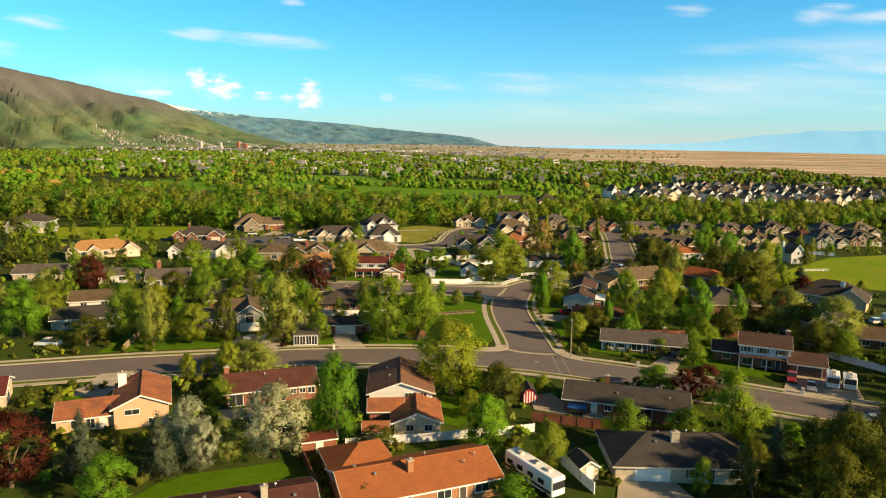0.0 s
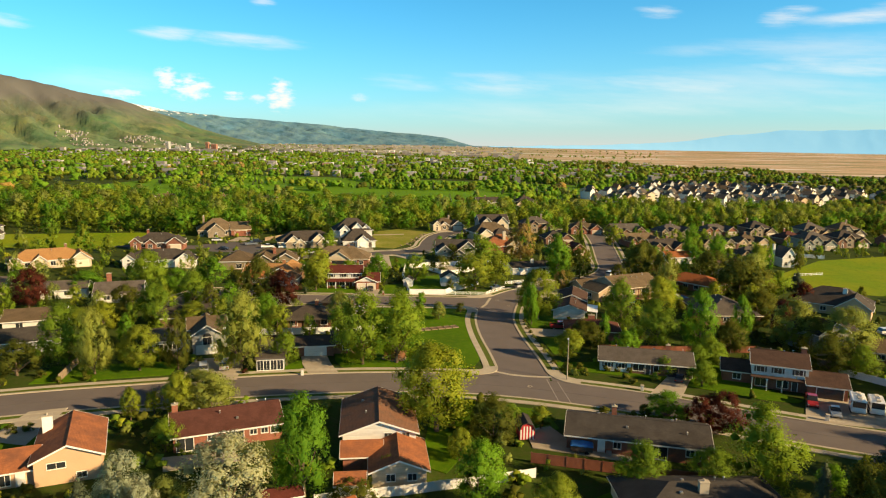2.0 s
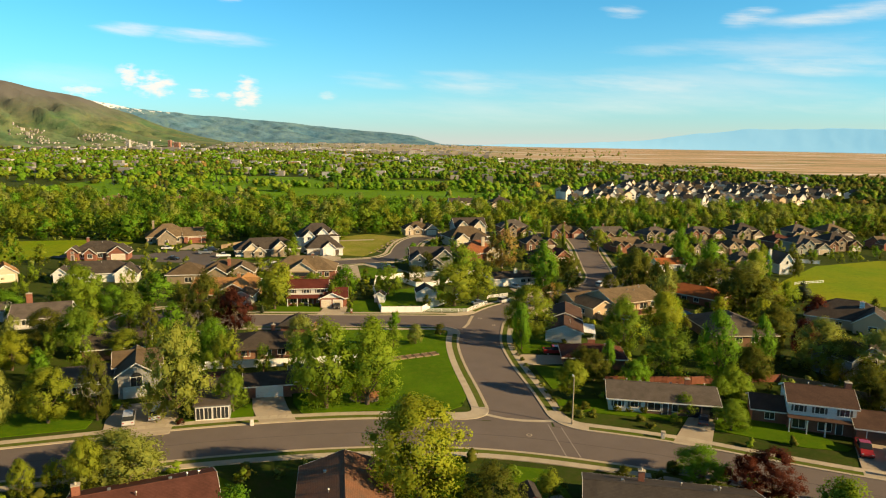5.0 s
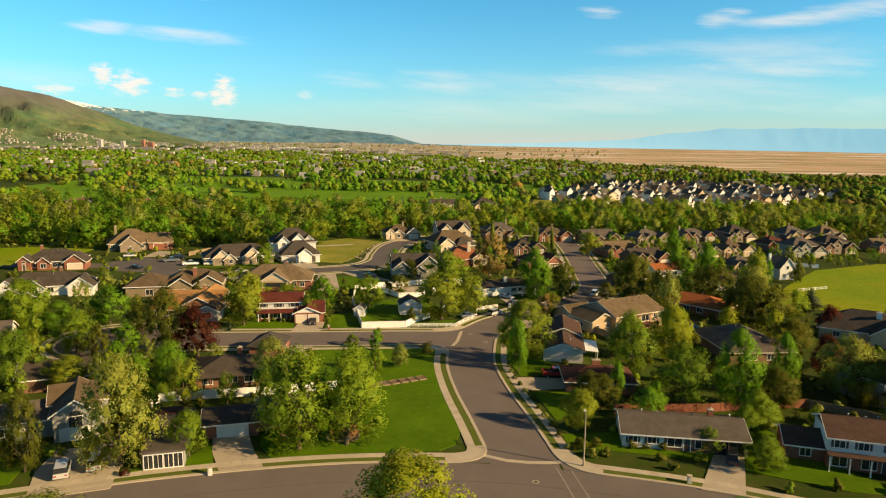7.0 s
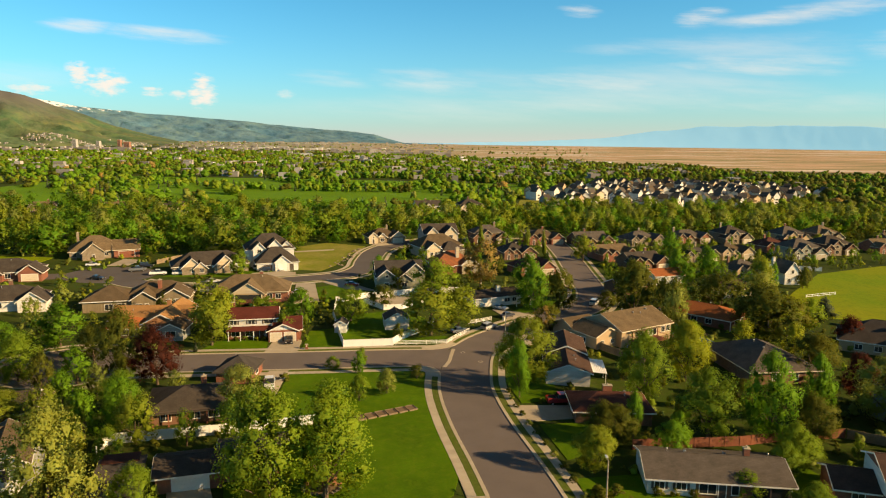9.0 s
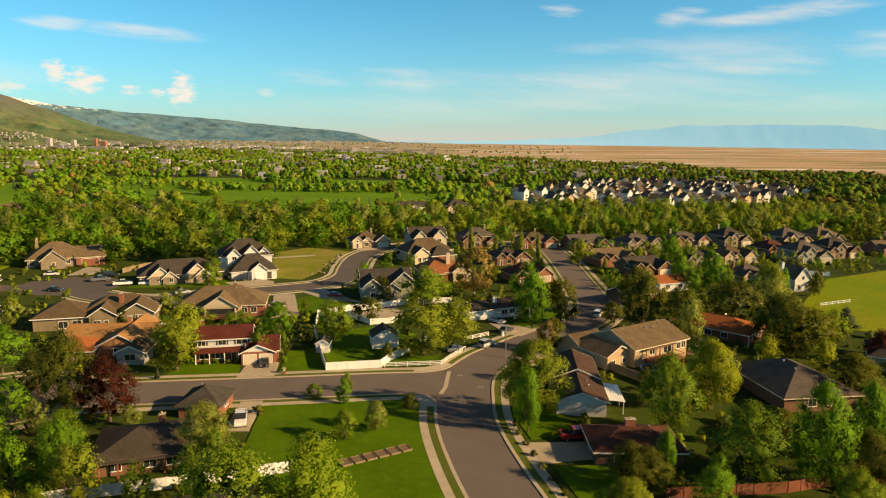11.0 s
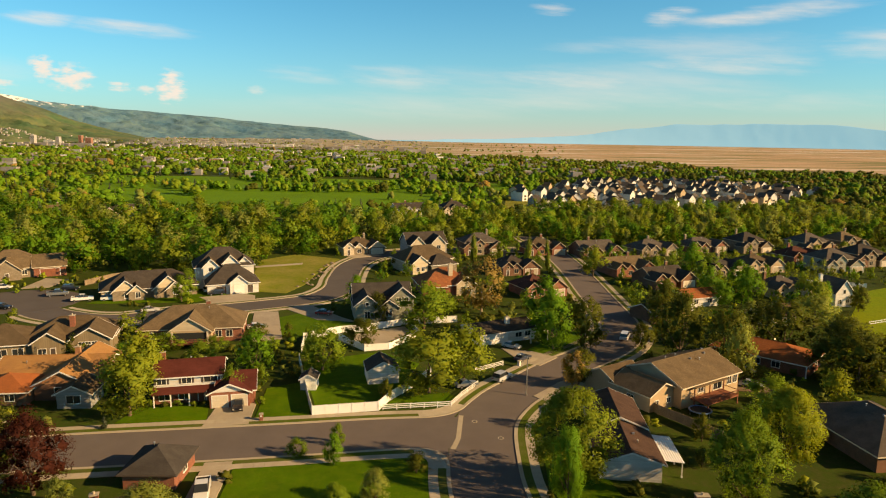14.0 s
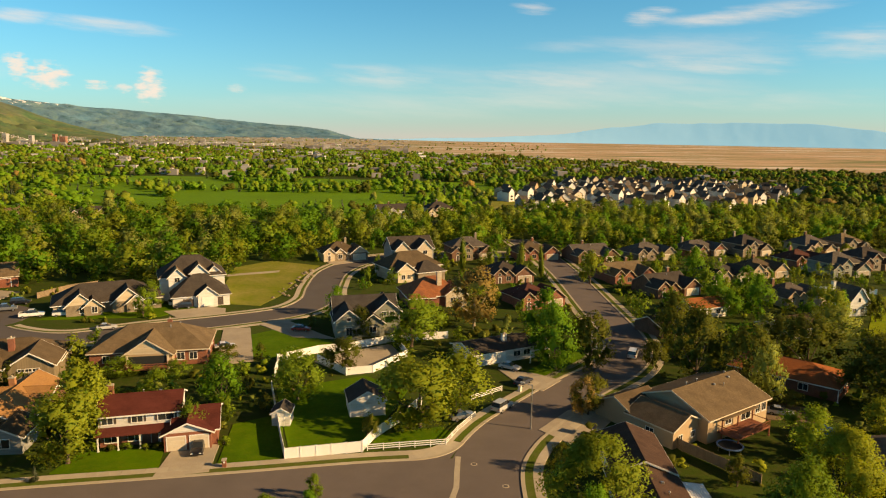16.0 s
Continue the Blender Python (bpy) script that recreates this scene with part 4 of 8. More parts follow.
h, w = ranch(-43.3, -36.4, 26, 16.2, 9.8, W_BRICK, R_MAROON, "long red-brick ranch house with a maroon roof", 1.7)
for u in (-6.4, 1.0):
    window(w, "f", u, 1.15, 2.4, 2.0)
windows(w, "f", [-2.6, 3.7, 5.4], 1.7, 1.0, 0.8)
window(w, "f", 7.0, 1.6, 1.2, 1.0)
windows(w, "r", [-1, 2], 1.6)
chimney(h, -7.6, 1.4, 2.5, 5.4, W_BRICK, 0.9, 0.8)
vents(w, [(-1, -1.4), (1.5, -3.0), (5, 0.9), (-4, 0.9), (6.4, 0.9), (3, 0.9)])

h = house(-18.6, -35.2, 10, "split-level brick house with a weathered brown and orange roof", "older houses along the street")
w = wing(h, 0, 0, 14, 11, 4.0, 1.9, "y", "gable", W_WHITE, R_WORN, WHITE)
windows(w, "l", [1.3, 4.0], 3.5, 1.1, 0.8)
windows(w, "f", [-3, 3], 3.2)
vents(w, [(-2.5, 2.0), (3, 2.5)])
k = wing(h, 2.6, -11.2, 9.5, 7.6, 2.4, 1.5, "y", "gable", W_CREAM, R_TERRA, WHITE)
windows(k, "l", [-1.2, 1.8], 1.3, 1.2, 1.0)
windows(k, "f", [-1.0], 1.3)
k = wing(h, -2.6, -8.6, 5.5, 4.6, 2.5, 1.1, "x", "gable", W_BRICK, R_TERRA, WHITE)

h, w = ranch(23.0, -32.4, -10, 21.5, 9.8, W_BRICK, R_SLATE, "long brick ranch house with a dark grey roof", 1.6)
windows(w, "f", [-3.0, 7.8], 1.6, 1.1, 1.0)
window(w, "f", 3.2, 1.2, 2.6, 2.0)
window(w, "f", 9.5, 1.4, 1.8, 1.4)
door(w, "f", -5.4, WHITE)
windows(w, "b", [-6, 0, 6], 1.6)
chimney(h, -3.5, 2.8, 2.8, 5.0, W_BRICK, 0.8, 0.6)
vents(w, [(1.5, 2.2), (5.5, 1.0), (6.2, 1.6), (-6, 1.4), (7.5, -2.6), (-1.5, -2.4)])
ac_unit(h, -4.2, -5.6)
h, w = ranch(26.8, -54.0, 5, 20.5, 11.6, W_CREAM, R_SLATE, "house with a wide dark slate-grey hip roof", 2.3, "hip", CREAM)
garage(w, "f", -4.9, 4.9, 2.1, WHITE)
windows(w, "f", [1.2, 7.6], 1.5, 1.6, 1.3, WHITE, DARKTRIM)
door(w, "f", 3.6)
chimney(h, -0.6, -1.6, 3, 5.9, CONCRETE, 1.2, 0.7)
vents(w, [(1.8, 0.7), (-2.5, 0.7), (3.2, 1.2), (-3.5, -1.8)])

# ---- across the main street ----
h, w = ranch(33.3, 7.2, -9, 19.0, 9.4, W_WHITE, R_GREY, "white-sided ranch house with a low grey-brown roof", 1.5)
windows(w, "f", [-7.9, -5.0], 1.6, 1.3, 1.0, WHITE, DARKTRIM)
window(w, "f", -1.5, 1.5, 2.2, 1.4)
door(w, "f", 0.4)
window(w, "f", 2.1, 1.5, 0.9, 1.3)
chimney(h, 4.8, 0.3, 3, 5.4, W_BRICK, 0.8, 0.7)
vents(w, [(-6, 0.8), (-3.5, 0.8), (8, 1.0), (2, 1.0)])
# no real opening: a dark sheet paints the shade under the carport
bm = bmesh.new()
box(bm, 4.4, 9.3, -4.85, -4.7, 0, 2.3)
part("carport_opening", bm, GLASS, h, "shaded carport opening")
posts(h, [(9.0, -4.95), (6.6, -4.95)], 2.5, DARKTRIM)
bm = bmesh.new()
box(bm, -3.1, 4.38, -4.706, -4.6, 0.0, 2.6)
part("brick_front", bm, W_BRICKD, h, "dark brick middle of the front wall")

h = house(58.6, -0.4, -17, "two-storey house of white siding over red brick", "older houses along the street")
w = wing(h, 0, 1.5, 10.2, 8.6, 5.2, 1.7, "x", "gable", W_BRICK, R_UMBER, WHITE)
bm = bmesh.new()
box(bm, -5.14, 5.14, -2.86, 5.86, 2.75, 5.14)
part("siding", bm, W_WHITE, h)
for u in (-3.6, -0.4, 3.4):
    f = window(w, "f", u, 4.05, 1.4, 1.1, WHITE, DARKTRIM)
    f.location.y -= 0.07
windows(w, "f", [-3.4, 0.6], 1.3, 2.0, 1.5)
door(w, "f", 2.8)
chimney(h, 4.6, 1.8, 2.5, 8.0, W_BRICK, 1.0, 0.8)
vents(w, [(-1.5, 0.7), (1.0, 0.7), (2.6, 0.7)])
bm = bmesh.new()
box(bm, -5.4, 5.6, -4.6, -2.85, 2.62, 2.8, 0.03)
part("porch_roof", bm, R_UMBER, h)
posts(h, [(-5.1, -4.4), (-2.4, -4.4), (0.4, -4.4)], 2.6, WHITE)
k = wing(h, -7.8, 2.2, 5.6, 7, 2.7, 1.4, "x", "gable", W_BRICK, R_UMBER, WHITE)
windows(k, "f", [0], 1.5)
k = wing(h, 8.4, -0.5, 7.0, 8.4, 2.7, 1.5, "x", "gable", W_BRICK, R_UMBER, WHITE)
garage(k, "f", 0.4, 4.6, 2.1, DARKTRIM)

h = house(79.8, 28.5, 20, "two-storey grey house with a dark gabled roof", "older houses along the street")
w = wing(h, 0, 0, 10, 9, 5.3, 2.6, "y", "gable", W_GREY, R_DARK, WHITE)
windows(w, "l", [-2, 2], 4.0, 1.2, 1.3)
windows(w, "l", [0], 1.5, 2.2, 1.4)
k = wing(h, 8, 2, 8, 8, 3.2, 2.0, "x", "gable", W_GREY, R_DARK, WHITE)
windows(k, "f", [-1, 2], 1.6)
h = house(105, 72, -32, "wide house with a steep dark-brown roof and tan gable", "older houses along the street")
w = wing(h, 0, 0, 20, 13, 3.2, 4.0, "x", "hip", W_TAN, R_DARK, WHITE)
k = wing(h, 6, -5, 8, 9, 3.2, 3.2, "y", "gable", W_PEACH, R_DARK, WHITE)
windows(k, "l", [0], 1.7, 2.0, 1.4)
windows(w, "f", [-6, -2], 1.6)
chimney(h, 3, -2, 4, 7.4, WHITE, 1.2, 0.8)
h = house(25.5, 31.5, -4, "low red-roofed house with a brick chimney", "older houses along the street")
w = wing(h, 0, 0, 13, 9, 2.6, 1.6, "x", "hip", W_BRICKD, R_MAROON, WHITE)
chimney(h, 0, 1.6, 3, 4.9, W_BRICK, 1.6, 0.8)
windows(w, "f", [-3, 2], 1.5)
windows(w, "l", [0], 1.5)
vents(w, [(2.5, -1), (3, 1.4)])

h = house(23.2, 56.5, -9, "white-sided gabled house with a dark brown roof", "older houses along the street")
w = wing(h, 0, -4.5, 12.5, 8.6, 2.9, 1.5, "y", "gable", W_WHITE, R_UMBER, WHITE, gable=W_WHITE)
k = wing(h, 0.3, 6.5, 12, 7.8, 3.3, 1.6, "y", "gable", W_WHITE, R_UMBER, WHITE)
windows(w, "b", [-2, 2], 1.6)
windows(w, "f", [3], 1.6)
vents(w, [(-2.2, -1.6), (0.6, -1.5)])
bm = bmesh.new()
top_row, low_row = [], []
for i in range(19):
    top_row.append([bm.verts.new((4.5 + i * 0.18, y, 2.6 - i * 0.015 + 0.04 * (i % 2))) for y in (-9.2, -0.6)])
    low_row.append([bm.verts.new((4.5 + i * 0.18, y, 2.53 - i * 0.015 + 0.04 * (i % 2))) for y in (-9.2, -0.6)])
for a, b, c, d in zip(top_row, top_row[1:], low_row, low_row[1:]):
    bm.faces.new((a[0], b[0], b[1], a[1]))
    bm.faces.new((c[1], d[1], d[0], c[0]))
    bm.faces.new((c[0], d[0], b[0], a[0]))
    bm.faces.new((a[1], b[1], d[1], c[1]))
part("awning", bm, VINYL, h, "white corrugated patio awning")
posts(h, [(7.5, -9.0), (7.5, -4.9), (7.5, -0.9)], 2.3, WHITE, 0.14)

h = house(42.8, 80.5, 29, "tan stucco house with a broad brown shingle roof and rear deck", "older houses along the street")
w = wing(h, 1.4, 0, 17, 13.5, 4.3, 2.6, "x", "gable", W_TAN, R_TAN, CREAM)
windows(w, "r", [-3.4, 0, 3], 2.9, 1.5, 1.3)
windows(w, "f", [5.6, 7.4], 2.9, 1.2, 1.4)
window(w, "f", 2.0, 2.9, 2.6, 2.0)
window(w, "f", -3.0, 2.9, 1.6, 1.3)
vents(w, [(-1, 0.8), (0.6, -1.5), (2.4, -2.2), (5.5, -1.0), (-4, 0.7), (7, 0.7)])
deck(h, -4.4, 4.6, -10.4, -6.8, 1.7, REDWOOD)
posts(h, [(-4.2, -7.4), (0.2, -7.4), (4.4, -7.4)], 4.0, REDWOOD)
bm = bmesh.new()
box(bm, -4.8, 5.0, -8.0, -6.6, 3.82, 4.0, 0.03)
part("porch_roof", bm, R_TAN, h)
k = wing(h, -9.8, -0.6, 8.8, 7.2, 3.4, 1.7, "y", "gable", W_TAN, R_TAN, CREAM)
windows(k, "l", [-1.8, 1.4], 1.6, 1.0, 0.9)
windows(k, "b", [0], 1.6)
k = wing(h, -9.2, 6.8, 8.0, 8.0, 3.1, 1.9, "x", "gable", W_TAN, R_BROWN, CREAM)
garage(k, "b", 0, 4.6, 2.2, CREAM)

h = house(71.2, 98.4, -48, "brick house with an orange hip roof and carport", "older houses along the street")
w = wing(h, 0, 0, 19.5, 11.5, 2.8, 2.1, "x", "hip", W_BRICK, R_ORANGE, WHITE)
windows(w, "f", [-4, 0, 4], 1.5, 1.6, 1.2)
windows(w, "r", [-2, 2], 1.5, 1.6, 1.2)
posts(h, [(10.1, -6.1), (10.1, 0)], 2.5, WHITE)
bm = bmesh.new()
box(bm, 9.76, 10.2, -6.0, 2, 0.0, 0.9)
part("carport_wall", bm, W_BRICK, h)
vents(w, [(1.5, 0.6), (-2, 1)])
h = house(63.5, 56.5, 4, "house with a broad slate-grey gabled roof", "older houses along the street")
w = wing(h, 2.5, 0.5, 19, 15, 3.0, 3.2, "y", "hip", W_BRICKD, R_GREY, CREAM)
windows(w, "l", [-2, 2], 1.6, 1.6, 1.2)
vents(w, [(1, 1), (-3, 1.2)])
h = house(79.0, 151.5, 16, "small white house with an orange roof", "older houses along the street")
w = wing(h, 0, 0, 11.5, 8, 3.0, 1.7, "x", "gable", W_WHITE, R_ORANGE, WHITE)
windows(w, "f", [-2.5, 2.5], 1.6)
h = house(124.3, 153.0, 8, "small white steep-gabled house with a porch", "older houses along the street")
w = wing(h, 0, 0, 8, 6, 4.6, 3.6, "y", "gable", W_WHITE, R_GREY, WHITE)
windows(w, "l", [0], 4.6, 0.9, 1.2)
windows(w, "l", [-1.4, 1.4], 1.6, 1.0, 1.2)
chimney(h, -3.6, 2, 3, 9.0, W_WHITE, 0.9, 0.9)
k = wing(h, 3.6, 2, 6, 5, 3, 2, "x", "gable", W_WHITE, R_GREY, WHITE)

# ---- left of the side street ----
h = house(-66.0, 6.8, 24, "grey house with a front gable and arched window", "older houses along the street")
w = wing(h, 1.4, 0, 11, 6.2, 4.6, 2.0, "y", "gable", W_GREY, R_BROWN, WHITE)
window(w, "l", 0, 3.0, 1.9, 1.7)
bm = bmesh.new()
tube(bm, (0, -0.06, 0), (0, 0.0, 0), 0.95, 0.95, 20)
part("arched_light", bm, GLASS, h, "round-headed window light", loc=(1.4, -5.5, 3.8))
garage(w, "l", 0.0, 4.4, 2.0, WHITE)
k = wing(h, -6.5, 1.5, 9, 8, 3.2, 1.6, "x", "gable", W_GREY, R_GREY, WHITE)
windows(k, "f", [-2, 1.5], 1.6)
k = wing(h, 1.6, 3, 8, 7.4, 4.8, 1.7, "x", "gable", W_GREY, R_BROWN, WHITE)
h = house(-47.6, 1.4, 14, "grey flat-roofed addition with a glazed front", "older houses along the street")
bm = bmesh.new()
box(bm, -2.8, 2.8, -8.0, 7.2, -0.5, 2.6)
w = dict(h=h, x=0, y=-0.4, L=5.6, D=15.2, eave=2.6, rise=0, rz=0.0)
part("wall", bm, W_GREY, h)
bm = bmesh.new()
box(bm, -3.1, 3.1, -8.3, 7.5, 2.6, 2.85, 0.03)
part("roof", bm, R_GREY, h, "flat grey felt roof")
windows(w, "f", [-2.0, -0.7, 0.7, 2.0], 1.25, 1.15, 2.0)
bm = bmesh.new()
box(bm, -2.6, 2.2, 5.6, 8.4, 2.85, 3.0)
part("dark_panel", bm, R_MAROON, h, "dark red roof panel")
h = house(-40.0, 7.8, 14, "brick garage with a dark roof and white door", "older houses along the street")
w = wing(h, 0, 0, 8.4, 6.8, 2.6, 1.1, "x", "gable", W_BRICK, R_DARK, WHITE)
garage(w, "f", 0.2, 4.6, 2.1, WHITE)
k = wing(h, 8.5, 2.0, 9, 8.5, 2.7, 1.4, "x", "gable", W_BRICK, R_GREY, WHITE)
windows(k, "f", [-1.5, 2], 1.5, 1.5, 1.3)
h = house(-47.8, 32.0, 14, "dark-roofed brick house with a red-posted porch", "older houses along the street")
w = wing(h, 0, 0, 12.5, 11, 2.7, 1.9, "x", "hip", W_BRICKD, R_DARK, DARKTRIM)
posts(h, [(-5.4, -6.4), (-3.0, -6.4), (0, -6.4), (3.0, -6.4), (5.4, -6.4)], 2.3, REDWOOD)
bm = bmesh.new()
box(bm, -5.9, 5.9, -6.7, -5.4, 2.25, 2.42, 0.02)
part("porch_roof", bm, R_DARK, h)
windows(w, "f", [-3.5, 1, 4], 1.4, 1.6, 1.3)
chimney(h, 2.2, 2, 3, 5.4, W_BRICK)
h = house(-43.7, 49.1, -4, "garage with a dark hipped roof beside a driveway", "older houses along the street")
w = wing(h, 0, 0, 7.6, 6.8, 2.6, 1.9, "y", "hip", W_BRICK, R_SLATE, DARKTRIM)
windows(w, "f", [0], 1.5)
vents(w, [(1, 1)])

h = house(-47.8, 79.2, 9, "two-storey white and brick house with dark red roof", "houses along the left street")
w = wing(h, 0, 0, 11.2, 7.6, 5.1, 1.6, "x", "gable", W_BRICK, R_RED, WHITE)
bm = bmesh.new()
box(bm, -5.64, 5.64, -3.86, 3.86, 2.9, 5.05)
part("siding", bm, W_WHITE, h)
for u in (-4.4, -0.3, 3.7):
    f = window(w, "f", u, 4.1, 1.5 if u < 3 else 2.2, 1.0, WHITE, DARKTRIM)
    f.location.y -= 0.07
bm = bmesh.new()
v = [bm.verts.new(p) for p in ((-5.9, -5.7, 2.5), (5.0, -5.7, 2.5), (5.0, -3.87, 3.1), (-5.9, -3.87, 3.1), (-5.9, -5.7, 2.34), (5.0, -5.7, 2.34), (5.0, -3.87, 2.94), (-5.9, -3.87, 2.94))]
for q in ((0, 1, 2, 3), (7, 6, 5, 4), (0, 4, 5, 1), (1, 5, 6, 2), (3, 2, 6, 7), (0, 3, 7, 4)):
    bm.faces.new([v[i] for i in q])
part("porch_roof", bm, R_RED, h)
posts(h, [(-5.5, -5.5), (-2.8, -5.5), (0.2, -5.5), (3.0, -5.5)], 2.35, WHITE)
windows(w, "f", [-4, -0.8], 1.4, 1.8, 1.4)
door(w, "f", 2.0, REDWOOD)
k = wing(h, 8.0, -1.8, 6.2, 9.0, 2.75, 1.8, "x", "gable", W_BRICK, R_RED, WHITE)
g2 = wing(h, 7.0, -4.6, 5.5, 6.6, 2.75, 1.5, "y", "gable", W_BRICK, R_RED, WHITE, gable=W_WHITE)
garage(g2, "l", -1.6, 2.5, 2.1, CREAM)
garage(g2, "l", 1.6, 2.5, 2.1, CREAM)
chimney(h, -5.0, 2.6, 4, 7.4, W_BRICK)
vents(w, [(0, 1.0), (2.5, 0.8)])
h = house(-73.5, 83.0, 2, "brick house with sprawling bright orange roof", "houses along the left street")
w = wing(h, 0, 3.5, 19, 9.6, 2.8, 2.2, "x", "gable", W_BRICKD, R_GOLD, WHITE)
k = wing(h, 4.2, 2, 17, 9.2, 2.9, 2.4, "y", "gable", W_BRICKD, R_GOLD, WHITE, gable=W_ORANGE)
windows(k, "l", [0], 1.6, 2.4, 1.4)
k2 = wing(h, -5.0, -4.6, 8, 8.6, 2.7, 1.8, "y", "hip", W_BRICKD, R_ORANGE, WHITE)
windows(k2, "l", [-1.6, 1.6], 1.5)
k3 = wing(h, 7.6, -7.4, 6, 5.4, 2.7, 1.3, "y", "gable", W_GREY, R_BROWN, WHITE)
windows(k3, "l", [0], 1.5, 2.2, 1.3)
chimney(h, 2.8, 4.6, 3, 6.2, W_ORANGE)
vents(w, [(-3, 0.9), (3, 1.4), (-5, -2), (6, -2.2)])

# ---- the newer streets ----
h = house(-57.6, 117.5, 6, "large brown-roofed brick house with a gabled patio", "houses of the newer streets")
w = wing(h, 0, 0, 22, 12.5, 3.4, 3.6, "x", "hip", W_BRICK, R_TAN, CREAM)
k = wing(h, 0.3, -4.6, 9, 9.0, 3.3, 3.0, "y", "gable", W_TAN, R_TAN, CREAM, gable=W_CREAM)
# dark sheet on the gable wall, its colour standing for patio shade
bm = bmesh.new()
box(bm, -3.4, 4.0, -9.2, -9.12, 0.1, 2.9)
part("patio_opening", bm, GLASS, h, "shaded patio opening")
posts(h, [(-3.4, -9.3), (4.1, -9.3)], 3.1, CREAM, 0.35)
deck(h, -3.6, 4.2, -11.0, -9.2, 0.9, REDWOOD)
windows(w, "f", [6, 8.4], 1.7, 1.4, 1.4)
windows(w, "r", [-2, 2.5], 1.9, 1.4, 1.1)
windows(w, "f", [-8, -5.6], 1.7, 1.2, 1.3)
vents(w, [(3.5, -1.2), (-2, 1), (5, 1.5)])
chimney(h, 3.0, 1.0, 4, 7.6, W_BRICK)
h = house(-84.0, 105.5, 12, "brown board-and-batten house with stepped gables", "houses of the newer streets")
w = wing(h, 4, 2, 17, 11, 3.6, 3.0, "x", "hip", W_BOARD, R_BROWN, WHITE)
k = wing(h, -8.5, -0.5, 12, 11, 3.5, 2.8, "x", "hip", W_BOARD, R_BROWN, WHITE)
k2 = wing(h, 8.6, -3.0, 8, 7.4, 3.9, 2.3, "y", "gable", W_BOARD, R_BROWN, WHITE)
windows(k2, "l", [-1.6, -0.4, 0.8], 2.9, 1.0, 0.5)
k3 = wing(h, 0.8, -3.4, 7, 6, 3.6, 2.0, "y", "gable", W_BOARD, R_BROWN, WHITE)
door(k3, "l", 0.8)
window(k3, "l", -1.2, 1.6)
windows(k, "f", [0.5, 3.5], 1.5, 2.0, 1.6)
chimney(h, 4.2, -0.6, 3, 7.4, W_BRICK, 1.0, 1.0)
h = house(-81.5, 157.5, 22, "stone-fronted house with white-trimmed stepped gables", "houses of the newer streets")
w = wing(h, 0, 1.5, 25, 12, 3.2, 3.6, "x", "hip", W_STONE, R_DARK, WHITE)
for px, wd, dd in ((-6.4, 6.6, 8.0), (-3.6, 4.2, 9.4), (4.6, 7.6, 8.0), (6.2, 4.2, 9.2)):
    k = wing(h, px, -2.2, dd, wd, 2.9 if wd > 5 else 2.6, wd * 0.45, "y", "gable", W_STONE, R_DARK, WHITE, gable=W_CREAM)
    window(k, "l", 0.3, 1.6, 1.2, 1.5)
    if wd < 4:
        window(k, "l", -1.1, 1.6, 0.7, 1.5)
windows(w, "f", [10.4, -10.6], 1.6, 1.4, 1.3)
h = house(-61.8, 169.5, 18, "tall dark-roofed white house with triple garage", "houses of the newer streets")
w = wing(h, -1.0, 4.5, 17, 12, 7.0, 4.6, "x", "hip", W_WHITE, R_DARK, WHITE)
for px, yy, ee in ((-5.2, -0.5, 7.2), (0.6, 0.3, 8.0), (4.8, 2.0, 7.0)):
    k = wing(h, px, yy, 6, 4.4, ee, 2.2, "y", "gable", W_WHITE, R_TAN, WHITE)
    window(k, "l", 0, ee - 1.0, 1.3, 1.2)
g1 = wing(h, 0.4, -5.2, 14.5, 11, 3.4, 4.4, "x", "hip", W_WHITE, R_DARK, WHITE)
g2 = wing(h, 1.9, -9.2, 5.2, 5.0, 3.5, 2.1, "y", "gable", W_WHITE, R_DARK, WHITE)
garage(g2, "l", 0, 2.8, 2.6, WHITE)
# two dark-coloured doors stand for the shade inside open garage bays
garage(g1, "f", -3.4, 2.8, 2.3, DARKTRIM)
garage(g1, "f", 4.2, 2.8, 2.3, DARKTRIM)
h = house(-129.5, 183.5, 25, "large brown stone house with an arched entry", "houses of the newer streets")
w = wing(h, -3, 2, 18, 14, 3.4, 4.6, "x", "hip", W_STONE, R_TAN, CREAM)
k = wing(h, -4.0, -5.5, 7, 7.5, 3.3, 3.2, "y", "gable", W_STONE, R_TAN, CREAM)
door(k, "l", 0)
k = wing(h, 7.5, 0, 9, 12, 3.3, 3.0, "x", "gable", W_BRICK, R_TAN, CREAM)
garage(k, "f", 0, 5.4, 2.4, REDWOOD)
windows(w, "f", [-7.5, 1.5, 3.5], 1.7, 1.3, 1.5)
chimney(h, -9, 5, 3, 9, W_STONE)
new_build(-25.0, 236.5, 18, 18, 11, W_CREAM, R_BROWN, "cream house with brown roof and garage gables", W_STONE)
h = house(-15.6, 135.5, 8, "sage-grey gabled house with stepped dark roofs", "houses of the newer streets")
w = wing(h, 1.5, 3, 15, 10.5, 4.6, 3.6, "x", "gable", W_SAGE, R_SLATE, WHITE)
k = wing(h, -3.2, -2.5, 9, 6.0, 4.8, 2.4, "y", "gable", W_SAGE, R_SLATE, WHITE)
windows(k, "l", [0], 2.0, 1.3, 1.9)
windows(k, "l", [0], 4.9, 0.8, 0.8)
k = wing(h, 2.6, -1.5, 7, 5.4, 3.4, 2.0, "y", "gable", W_SAGE, R_SLATE, WHITE)
windows(k, "l", [0], 1.7, 1.6, 1.3)
